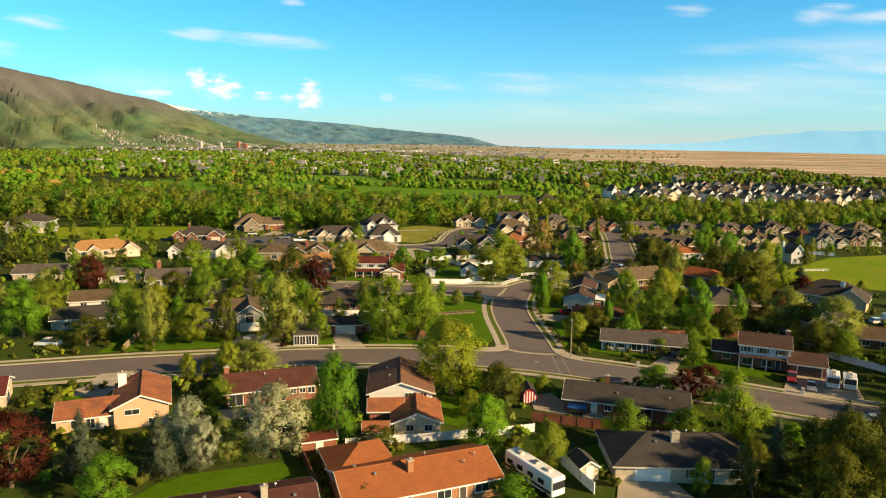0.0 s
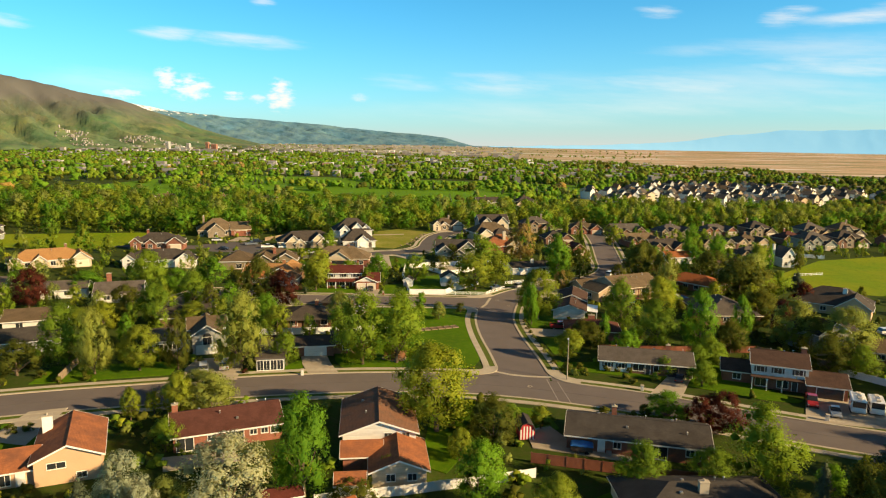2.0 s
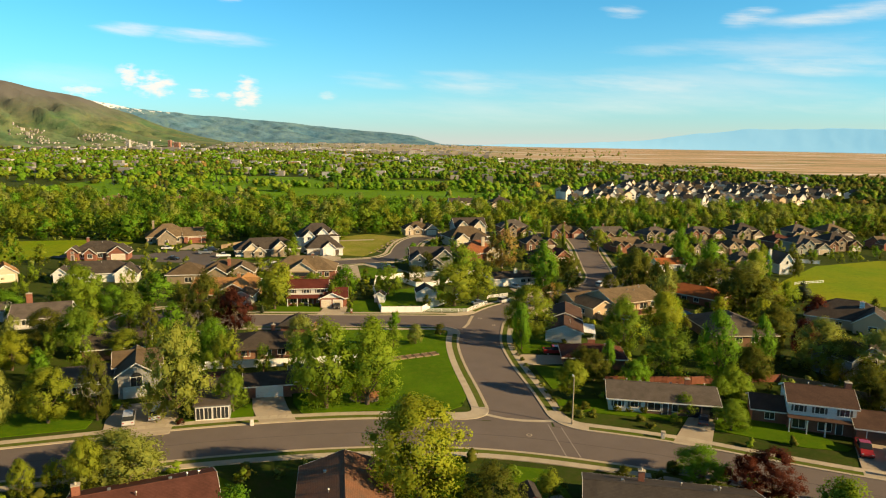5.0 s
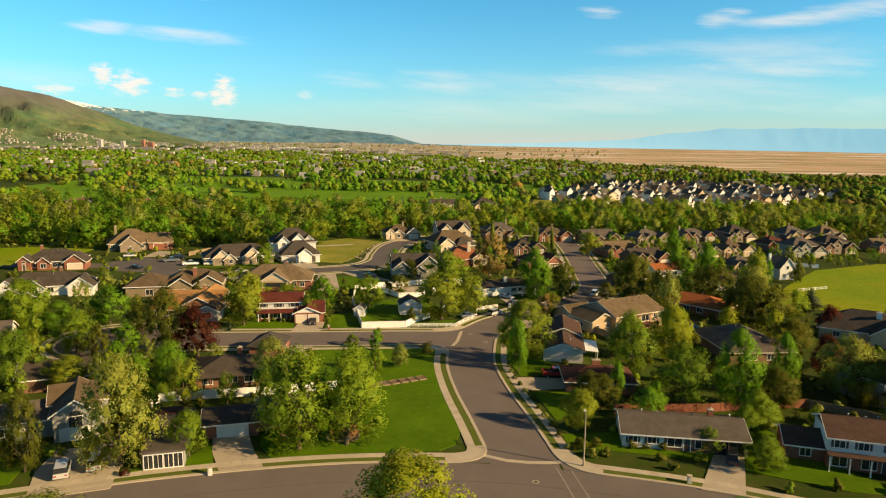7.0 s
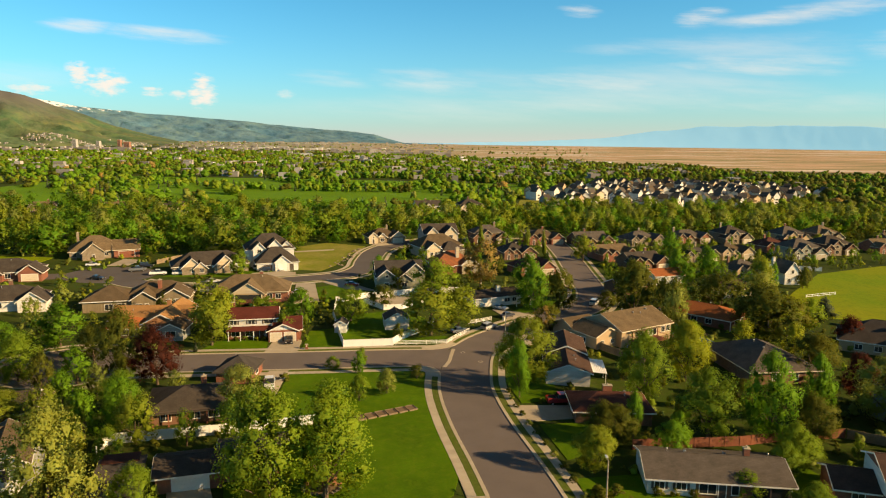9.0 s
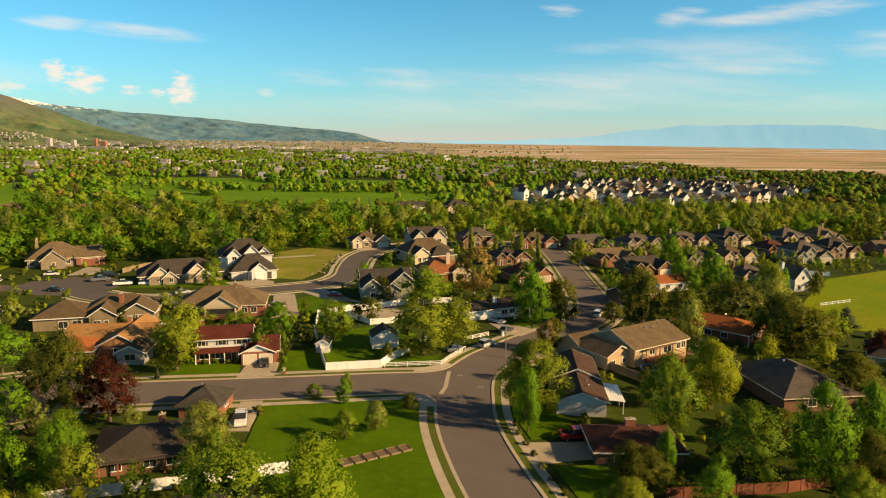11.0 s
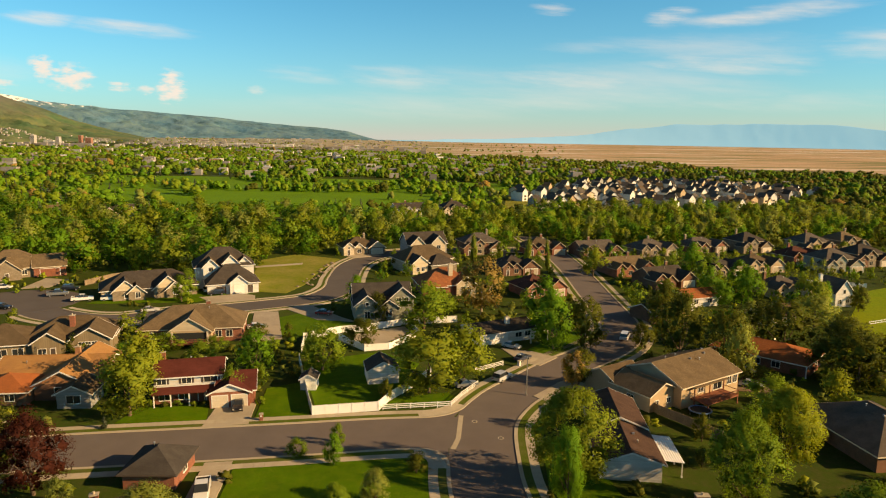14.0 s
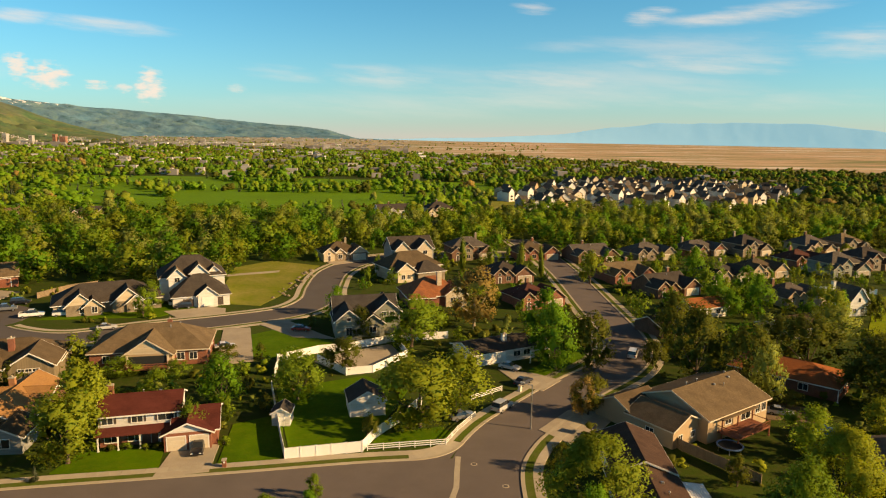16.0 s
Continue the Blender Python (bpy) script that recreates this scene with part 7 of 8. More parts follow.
plant("dark", (-64.4, -7.9, 11.2, 5.6), (-75.4, 56.3, 8.1, 7.9), (-8.5, 48.9, 2.9, 3.6), (-18.4, 107.7, 6.4, 8.2), (53.8, 113.6, 12, 8.8), (79.2, 113.9, 9.2, 10.4), (78.3, 103.6, 12.9, 12.7), (80.6, 86.2, 12.4, 12.7), (86, 82.4, 10.8, 11.1), (-13, 75.1, 4.2, 2.6), (-15, 129, 7.4, 5.9), (128.5, 148.8, 4.1, 4.8), (60.1, 127.9, 11.3, 9.6), (61.5, 119, 10.1, 9.1), (46.5, 107.7, 5.6, 6), (-42.5, 113.5, 3.6, 5.8))
plant("dark", (24.5, 83.3, 7.7, 5.9), (62.4, 85.6, 3.2, 6.2), (43.2, -69, 10.4, 8), (48.8, -68.8, 11.6, 8), (76.4, 23.6, 8.9, 9.7), (-98.4, 34.8, 7.2, 8.5), (-93.1, 23.1, 5.4, 6.6))
plant("amber", (12.7, 137.1, 15, 12.6), (23.1, 82.5, 7.0, 4.8))
plant("plum", (-123.2, 31.0, 11.6, 9.4), (96.8, 73.7, 7.5, 7.0))
plant("bright", (-111.0, -12.7, 13.6, 10.6), (49.3, 21.3, 14.6, 8.6), (61.5, 27.4, 12.4, 5.2), (26.9, 21.9, 8.4, 3.2), (33.0, 18.9, 5.6, 4.2))
plant("maple", (33.9, 37.7, 13.0, 9.6), (39.8, 22.6, 11.2, 11.4))
plant("elm", (46.3, 48.7, 12.2, 9.6), (-112.7, -2.1, 11.6, 11.0), (-71.6, -9.8, 9.2, 8.4))
plant("willow", (-79.0, -13.2, 13.4, 7.2))
plant("dark", (79.6, 79.7, 12.4, 12.6), (75.1, 52.0, 9.2, 11.0))
plant("maple", (53.9, 67.0, 7.4, 9.2))
plant("dark", (-93.2, -15.9, 6.8, 9.0), (23.6, 19.6, 6.4, 6.0), (52.0, 36.0, 5.0, 5.5), (66.0, 34.0, 6.5, 6.0))
plant("poplar", (37.2, 197, 12.2, 2.7), (45.8, 200, 10.7, 2.3), (19.7, 211.2, 11.2, 3.2))
# mostly unseen trees, added so their shade falls on the right-hand yards
plant("dark", (96, -8, 12, 10), (104, 6, 13, 11), (90, -24, 13, 11), (84, -44, 13, 11), (88, -34, 12, 10), (98, -16, 12, 10), (78, -56, 12, 10), (72, -66, 12, 10))
plant("maple", (45.2, 8.6, 5.2, 5.2), (48.8, 12.4, 6.5, 5.6))
# ---- yards: lawns, fields, driveways ----
LAWN_TOP = 0.1
lawns = {
    "corner": [(-31.5, -2.3), (-21, -0.2), (-10, 0.9), (-6.0, 1.2), (-3.6, 3.4), (-2.4, 9), (-4.6, 24), (-6.2, 40), (-6.4, 54.0), (-16, 53.4), (-34.3, 51.9), (-34.3, 40), (-33.8, 24.5), (-36, 10), (-34, 2)],
    "red_house": [(-56.5, 66.6), (-55, 73.0), (-43.5, 74.2), (-42.3, 67.2)],
    "red_house_side": [(-34.6, 68.2), (-35.0, 82), (-27.5, 86), (-25.8, 69.6)],
    "white_ranch": [(14.5, 3.6), (14.2, 8), (24, 9.5), (40, 4.6), (41, -1), (35.5, -0.2), (33.2, 0.0)],
    "two_storey": [(39.5, -3.5), (44, 8), (50, 12), (54, -1), (60, -9), (58.5, -10.2), (52, -9.2)],
    "right_bank": [(14.3, 14), (12.3, 27), (22, 28), (21, 17)],
    "white_gable": [(10.8, 36.5), (9.6, 45), (11, 54), (18, 60), (19, 38)],
    "fenced_yard": [(-24.8, 71), (-30.2, 97), (-14, 104), (-6, 96), (-12.6, 76), (-14.4, 72.2)],
    "corner_front": [(-13.2, 72.6), (-11.5, 77), (-1.5, 79.5), (0.2, 77.2), (-1.6, 73.2)],
    "sage_house": [(-41.6, 117), (-42.3, 131), (-34, 138), (-24.5, 129), (-16, 124), (-30, 115)],
    "white_low": [(17.6, 104), (23.6, 111), (35.5, 122.5), (38.8, 120), (34, 112.6), (24, 101.2)],
    "stone_house": [(-94, 145.5), (-91, 152), (-64, 163), (-60, 158.5), (-66, 148.6)],
    "left_low": [(-64.5, -11.4), (-88, -20.2), (-89.5, -10), (-66, -3)],
    "glazed": [(-50.6, -8.3), (-39.4, -4.2), (-41.2, 2.6), (-44.2, -4.5), (-49.5, -6.3)],
    "brown_front": [(-10.5, -24.5), (-3, -16.2), (-11, -16), (-11, -44), (-7, -46), (-4, -38)],
    "barn_side": [(4.5, -19.2), (9.5, -20), (11.2, -28), (6.5, -31), (2, -25)],
    "blossom_yard": [(-49, -80), (-46, -70), (-32, -63), (-24, -68), (-28, -76)],
    "split_level_side": [(-78, -46), (-80, -38), (-68, -31.6), (-62, -38), (-68, -50)],
    "red_roof_side": [(-54, -32), (-38, -25.5), (-34, -28), (-47, -33)],
    "slate_side": [(4.5, -58), (17, -48), (20, -51), (14.5, -59), (8.5, -62)],
}
for key in lawns:
    slab_mesh("lawn", lawns[key], LAWN_TOP, LAWN, "closely mown green lawn beside a house", category="lawn")
slab_mesh("field", [(94, 105), (118, 136), (147, 170), (186, 190), (300, 200), (300, 120), (220, 96), (150, 92)], 0.08, FIELD, "open yellow-green grass field", category="field")
slab_mesh("field", [(-240, 148), (-222, 160), (-170, 180), (-146, 178), (-146, 160), (-168, 124), (-212, 126)], 0.08, FIELD, "open bright green field", category="field")
slab_mesh("field", [(-56, 163), (-43, 160), (-39, 172), (-36, 196), (-31, 219), (-49, 228), (-60, 215)], 0.08, DRYLOT, "vacant lot with thin dry grass", category="field")
golf = [(-330, 345), (-120, 345), (-45, 360), (60, 470), (110, 590), (110, 700), (-60, 720), (-330, 700), (-480, 560)]
slab_mesh("field", golf, 0.08, grass_mat("golf_grass", (0.11, 0.25, 0.012), (0.09, 0.2, 0.012), (0.15, 0.25, 0.016), 0.02), "wide mown golf course grass", category="field", wavy=0)
slab_mesh("bare_ground", [(62, 398), (130, 388), (245, 420), (420, 600), (400, 690), (310, 760), (190, 690), (90, 540)], 0.08, DRYLOT, "pale dry ground round the close-set houses", category="field")


DRIVES = []


def drive(name, pts, label="pale concrete driveway", mat=None, top=0.13):
    DRIVES.append([Vector(p) for p in pts])
    slab_mesh(name, pts, top, mat or DRIVE, label, category="driveway")


drive("driveway", [(-37.6, -7.0), (-31.8, -5.2), (-34.5, 0), (-36.8, 5.6), (-42.2, 4.6), (-40.5, -1)])
drive("driveway", [(-60.0, -15.6), (-50.6, -12.2), (-52.4, -4), (-55.5, 1.6), (-63.5, -1.4), (-63, -8)])
drive("driveway", [(30.6, -9.4), (36.2, -11.2), (42.0, 2.0), (37.6, 2.8)])
drive("driveway", [(9.2, 35.2), (20.0, 35.4), (19.4, 29.6), (10.4, 28.0)])
drive("driveway", [(-38.7, 52.6), (-34.8, 53.0), (-34.7, 40.2), (-38.6, 40.2)])
drive("driveway", [(56.0, -19.0), (70.5, -21.6), (73.6, -11), (69.0, -6), (61.6, -6.4)])
drive("driveway", [(13.2, 106.8), (20.0, 104.4), (24.6, 100.2), (19.4, 94.6), (16.2, 96.4)])
drive("driveway", [(17.6, -60.6), (25.8, -60.2), (28, -66), (30, -80), (14, -80)])
drive("driveway", [(-78.5, -44), (-71.5, -44.8), (-74.0, -30.0), (-79.4, -32.6)])
drive("driveway", [(-44.0, 110.6), (-37.0, 113.6), (-41.8, 138.4), (-48.0, 138.0)])
drive("driveway", [(-40.4, 141.6), (-35.4, 147.4), (-24.4, 132.6), (-20.4, 128.6), (-30.6, 130.2)])
drive("driveway", [(14.4, 77.6), (21.4, 85.2), (31.4, 88.6), (29.6, 83.0), (25.6, 78.0), (18.0, 72.4)])
drive("driveway", [(-42.4, 64.6), (-42.0, 74.0), (-35.6, 74.9), (-35.2, 66.0)])
drive("driveway", [(-66.5, 154.0), (-56.0, 158.8), (-51.4, 157.0), (-50.4, 151.6), (-60.6, 146.6)])
drive("driveway", [(-60.1, 199.0), (-43.9, 206.6), (-43.9, 209.8), (-60.1, 202.2)], "narrow pale concrete drive across a vacant lot", top=0.12)
drive("driveway", [(-120, 163), (-113, 165), (-112, 176), (-120, 178)])
drive("driveway", [(-26, 221), (-15, 229), (-20, 232), (-30, 228)])
drive("driveway", [(5.4, -29.6), (9.6, -27.0), (13.0, -33.8), (22.0, -37.8), (21.2, -39.2), (6.2, -36.0)], "pale concrete patio by a brick house")
drive("patio", [(-13.2, -52), (-9.5, -44), (-11.2, -43), (-14.4, -51)], "concrete path along a house")
drive("patio", [(-24.5, 112.8), (-18.2, 105.6), (-12.8, 106.6), (-6.0, 115.8), (-8.4, 124.6), (-18.8, 118.8)], "pale paved court inside a white fence")
drive("patio", [(-49.5, -46.2), (-39.8, -42.6), (-37.6, -45.6), (-47.2, -50.2)], "concrete patio behind a brick house")
drive("driveway", [(58.5, 90.5), (66.5, 84.0), (64.0, 78.0), (55.5, 80.0)], "gravelly driveway by an orange-roofed house", BARE)
drive("driveway", [(75, -22), (84, -25.5), (98, -14), (94, -6), (84, -10)], "gravel yard beside a driveway", BARE)
for i in range(26):
    x, y = -38.5 + random.uniform(-2.2, 2.2) + i * 0.22, 170 + i * 1.6 + random.uniform(-1, 1)
    bm = bmesh.new()
    bmesh.ops.create_icosphere(bm, subdivisions=1, radius=random.uniform(0.35, 0.9))
    for v in bm.verts:
        v.co *= random.uniform(0.7, 1.2)
        v.co.z *= 0.6
    tagged(part("rock", bm, W_STONE, loc=(x, y, gz(x, y) + 0.2)), "pale landscaping boulder along the edge of a vacant lot", "rock", "boulders by the vacant lot")
BED = (-21.6, 5.2)
slab_mesh("flower_bed", [(BED[0] + 2.4 * math.cos(a * math.pi / 10), BED[1] + 1.8 * math.sin(a * math.pi / 10)) for a in range(20)], 0.16, BARE, "round bark-covered tree bed", category="flower bed")
for a in range(22):
    bm = bmesh.new()
    bmesh.ops.create_icosphere(bm, subdivisions=1, radius=0.28)
    for v in bm.verts:
        v.co *= random.uniform(0.75, 1.2)
        v.co.z *= 0.75
    x, y = BED[0] + 2.5 * math.cos(a * math.pi / 11), BED[1] + 1.9 * math.sin(a * math.pi / 11)
    tagged(part("rock", bm, W_STONE, loc=(x, y, gz(x, y) + 0.2)), "pale rough edging rock round a tree bed", "rock", "rocks round the tree bed")
box_seat = thing("timber_planter", BED[0] + 0.2, BED[1] + 0.9, 8, "orange-stained timber planter box behind edging rocks", "planter")
for i in range(4):
    bm = bmesh.new()
    box(bm, -2.3, 2.3, -0.06, 0.06, 0.1 + i * 0.32, 0.4 + i * 0.32, 0.015)
    part("board", bm, W_ORANGE, box_seat, loc=(0, -0.6, 0.05))
    bm = bmesh.new()
    box(bm, -2.3, 2.3, -0.06, 0.06, 0.1 + i * 0.32, 0.4 + i * 0.32, 0.015)
    part("board", bm, W_ORANGE, box_seat, loc=(0, 0.6, 0.05))
for sx in (-2.36, 2.36):
    bm = bmesh.new()
    box(bm, sx - 0.06, sx + 0.06, -0.66, 0.66, 0.0, 1.5, 0.015)
    part("end_board", bm, W_ORANGE, box_seat)
bm = bmesh.new()
box(bm, -2.28, 2.28, -0.52, 0.52, 0.1, 1.2)
part("soil", bm, BARE, box_seat)
for n_bed in range(6):
    x0, y0 = -18.3 + n_bed * 1.75, 28.8 + n_bed * 0.91
    bed = thing("planter_bed", x0, y0, 27, "timber-edged raised vegetable bed", "planter", "raised beds on the lawn")
    bm = bmesh.new()
    box(bm, -0.74, 0.74, -0.95, 0.95, 0.0, 0.28)
    part("soil", bm, BARE, bed)
    for sx, sy, lx, ly in ((0, -1.0, 0.8, 0.05), (0, 1.0, 0.8, 0.05), (-0.79, 0, 0.05, 0.95), (0.79, 0, 0.05, 0.95)):
        bm = bmesh.new()
        box(bm, sx - lx, sx + lx, sy - ly, sy + ly, 0.0, 0.36, 0.01)
        part("board", bm, WOOD, bed)

# ---- road seams, a ford of concrete and crossing marks ----
for i, (p0, p1) in enumerate((((11.2, -3.4), (12.6, -16.8)), ((13.2, -3.5), (14.8, -17.0)))):
    a, b = Vector(p0), Vector(p1)
    n = Vector((-(b - a).y, (b - a).x)).normalized() * 0.09
    slab_mesh("road_mark", [a - n, a + n, b + n, b - n], 0.034, PATCH, "faded pale crossing line", category="road marking", bottom=0.0)
for line, half, k in ((MAIN, 5.6, 0.032),):
    bm = bmesh.new()
    strip(bm, line, -0.06, 0.06, 0.0, k)
    tagged(part("road_seam", bm, ASPHALT_NEW), "thin dark paving seam along the street", "road seam", kind="structure")
bm = bmesh.new()
strip(bm, [Vector(p) for p in ((0.6, 0.0), (4, -1.6), (7, -2.1), (10, -2.1), (13, -1.6))], -0.45, 0.45, 0.0, 0.045)
tagged(part("road_gutter", bm, KERB), "concrete gutter across the side street mouth", "gutter", kind="structure")
bm = bmesh.new()
strip(bm, [Vector(p) for p in ((-2.6, 56.3), (-1.4, 60), (-0.8, 64), (0.0, 69))], -0.4, 0.4, 0.0, 0.045)
tagged(part("road_gutter", bm, KERB), "concrete gutter across the left street mouth", "gutter", kind="structure")
for x, y in ((7.5, -8.0), (5.4, 60.0), (2.0, 66.5)):
    bm = bmesh.new()
    tube(bm, (0, 0, 0.0), (0, 0, 0.05), 0.5, 0.5, 16)
    cover = tagged(part("manhole_cover", bm, KERB, loc=(x, y, gz(x, y))), "round concrete-ringed manhole cover in the road", "manhole", kind="")
    bm = bmesh.new()
    tube(bm, (0, 0, 0.05), (0, 0, 0.06), 0.33, 0.33, 16)
    part("lid", bm, ASPHALT_NEW, cover)

# ---- trees that fill the yards and the belts behind ----
ROADS = [MAIN, SIDE, LEFT, CUL, WEST]
HOUSES = [(o.location.x, o.location.y) for o in scene.collection.objects if o.name.split(".")[0] == "house" and o.parent is None]
OPEN = [[Vector(p) for p in q] for q in (*lawns.values(), golf, [(94, 105), (118, 136), (147, 170), (186, 190), (300, 200), (300, 120), (220, 96), (150, 92)],
        [(-240, 148), (-222, 160), (-170, 180), (-146, 178), (-146, 160), (-168, 124), (-212, 126)], [(-56, 163), (-43, 160), (-39, 172), (-36, 196), (-31, 219), (-49, 228), (-60, 215)],
        [(62, 398), (130, 388), (245, 420), (420, 600), (400, 690), (310, 760), (190, 690), (90, 540)],
        [(-15, 70), (-14, 100), (12, 122), (40, 122), (30, 98)], [(52, -24), (52, -8), (100, -8), (100, -30)], [(-60, 140), (-60, 166), (-40, 166), (-28, 132), (-48, 128)], [(-125, 140), (-125, 182), (-95, 182), (-88, 140)],
        [(58, 2), (66, 26), (96, 26), (100, 2)], [(80, 30), (92, 70), (120, 66), (116, 34)])]


def inside(x, y, poly):
    hit = False
    for a, b in zip(poly, poly[1:] + poly[:1]):
        if (a.y > y) != (b.y > y) and x < (b.x - a.x) * (y - a.y) / (b.y - a.y) + a.x:
            hit = not hit
    return hit


def free(x, y, gap, house_gap=8.5, view=17.0):
    if any(abs(x - hx) < house_gap and abs(y - hy) < house_gap for hx, hy in HOUSES):
        return False
    if any(abs(x - hx) < 9.5 and 0 < hy - y < view for hx, hy in HOUSES):
        return False
    p = Vector((x, y))
    if any((p - q).length < 9.5 for line in ROADS for q in line[::3]):
        return False
    if any(inside(x, y, q) for q in OPEN + DRIVES):
        return False
    return all((x - a) ** 2 + (y - b) ** 2 > gap * gap for a, b, _ in TREE_SPOTS)


def scatter(count, x0, x1, y0, y1, gap, kinds, h0, h1, house_gap=8.5, view=17.0, level="mid", group="trees of the yards", joined=False):
    rnd = random.Random(x0 * 7 + y0 * 13 + count)
    done = tries = 0
    while done < count and tries < count * 14:
        tries += 1
        x, y = rnd.uniform(x0, x1), rnd.uniform(y0, y1)
        if abs(x + 8) > 0.8 * (y + 200):
            continue
        if free(x, y, gap, house_gap, view):
            h = rnd.uniform(h0, h1)
            kind, w = rnd.choice(kinds), h * rnd.uniform(0.62, 0.95)
            if joined:
                TREE_SPOTS.append((x, y, w))
                BELTS.setdefault(kind, []).append((x, y, h, w * (1.3 if y > 175 and h > 6.9 else 1.05)))
            else:
                put_tree(kind, x, y, h, w, level, group)
            done += 1


BELTS = {}
MIX = ["maple", "maple", "elm", "dark", "elm", "bright", "willow", "maple"]
scatter(10, -95, -20, -85, -44, 6.5, ["dark", "dark", "maple"], 2, 4, 8, 14)
scatter(10, 36, 75, -62, -42, 6, ["dark", "dark", "spruce"], 7, 11, 8, 14)
scatter(62, -140, -22, 8, 50, 5.5, MIX, 4, 9, 8.0, 13)
scatter(8, 14, 60, 12, 75, 6.0, ["dark", "dark", "maple"], 2.5, 4.5, 8, 16)
scatter(24, 60, 150, -5, 100, 7.0, MIX, 5, 9, 10, 18)
scatter(24, -150, -64, 62, 132, 6.5, MIX, 4, 8, 10, 18, joined=True)
scatter(16, -50, 10, 82, 150, 6, ["dark", "maple"], 2.5, 5, 10, 16, joined=True)
scatter(36, 58, 130, 110, 235, 6.5, MIX, 4, 8, 10, 19, joined=True)
scatter(16, -5, 55, 120, 240, 6.5, MIX, 3, 6, 10, 18, joined=True)
scatter(46, 115, 290, 185, 262, 7, MIX, 3.5, 7, 10, 19, joined=True)
scatter(24, 230, 300, 90, 190, 8, MIX, 7, 12, joined=True)
scatter(430, -330, -28, 178, 335, 4.8, ["maple", "elm", "bright", "bright", "willow", "elm"], 8, 14, 12, 18, joined=True)
scatter(60, -330, -150, 20, 180, 8, MIX, 7, 12, 10, 14, joined=True)
scatter(190, -20, 130, 258, 350, 5.0, ["maple", "elm", "bright", "bright", "willow", "elm"], 7, 12, 11, 16, joined=True)
scatter(330, 80, 330, 266, 400, 5.4, ["dark", "maple", "bright", "willow", "elm"], 8, 13, 11, 14, joined=True)
scatter(70, 60, 300, 150, 268, 5.0, ["maple", "bright", "elm", "dark"], 3, 6.5, 8.0, 9, joined=True)
scatter(30, -60, 56, 150, 262, 5.0, ["maple", "bright", "elm", "dark"], 3, 6, 8.0, 9, joined=True)
SHRUBS = {k: [] for k in ("maple", "dark", "elm", "willow")}
rnd = random.Random(8)
for _ in range(5200):
    y = rnd.uniform(-90, 260)
    x = -8 + rnd.uniform(-0.75, 0.75) * (y + 185)
    p = Vector((x, y))
    if any(inside(x, y, q) for q in OPEN[:len(lawns) + 8] + DRIVES) or any((p - q).length < 9.2 for line in ROADS for q in line[::3]):
        continue
    if any(abs(x - hx) < 8 and abs(y - hy) < 7.5 for hx, hy in HOUSES) or noise.noise((x * 0.06, y * 0.06, 9)) < -0.12:
        continue
    h = rnd.uniform(0.7, 2.4)
    SHRUBS[rnd.choice(("maple", "dark", "dark", "elm", "willow"))].append((x, y, h, h * rnd.uniform(0.9, 1.7)))
for key, src in TREES.items():
    if key not in USED:
        for o in (*src.children_recursive, src):
            bpy.data.objects.remove(o)
# ---- far woods and the far town ----
def far_template(rng, lobes, leaves, size):
    """A small far tree: a heap of small rough lobes up a crown of its own slimness, with loose sprays close round them."""
    vs, fs, cs, rs, n = [], [], [], [], 0
    slim = rng.uniform(0.62, 1.15)
    for i in range(lobes):
        z = 0.2 + 0.62 * (i + rng.uniform(0, 1)) / lobes
        a, r = rng.uniform(0, 6.283), 0.34 * math.sin(math.pi * min(z + 0.08, 1)) * rng.uniform(0.35, 1.0) * slim
        rad = rng.uniform(0.13, 0.21) * (8 / max(lobes, 4)) ** 0.25
        c = np.array([math.cos(a) * r, math.sin(a) * r, z])
        v, f = ball(rng, c, rad * 1.1, 1.15)
        vs.append(v)
        fs.append(f + n)
        cs.append(c)
        rs.append(rad)
        n += len(v)
    pick = rng.integers(lobes, size=leaves)
    d = rng.normal(size=(leaves, 3)) + np.array([0, 0, 0.3])
    d /= np.linalg.norm(d, axis=1, keepdims=True)
    p = np.array(cs)[pick] + d * np.array(rs)[pick][:, None] * rng.uniform(0.8, 1.35, (leaves, 1))
    t = np.cross(d + rng.normal(size=(leaves, 3)) * 0.4, rng.normal(size=(leaves, 3)))
    t /= np.linalg.norm(t, axis=1, keepdims=True)
    b = np.cross(d, t)
    s = size * rng.uniform(0.6, 1.3, (leaves, 1))
    tris = np.stack([p + t * s, p - t * s * 0.6 + b * s * 0.8, p - t * s * 0.6 - b * s * 0.8], 1).reshape(-1, 3)
    v = np.concatenate([*vs, tris])
    own = np.concatenate([*[(q - c) / r for q, c, r in zip(vs, cs, rs)], np.repeat(d, 3, axis=0)])
    turn = (v - np.array([0, 0, 0.4])) * 1.6 + own * 0.55
    return v, np.concatenate([*fs, np.arange(leaves * 3).reshape(-1, 3) + n]), turn / (np.linalg.norm(turn, axis=1, keepdims=True) + 1e-6)


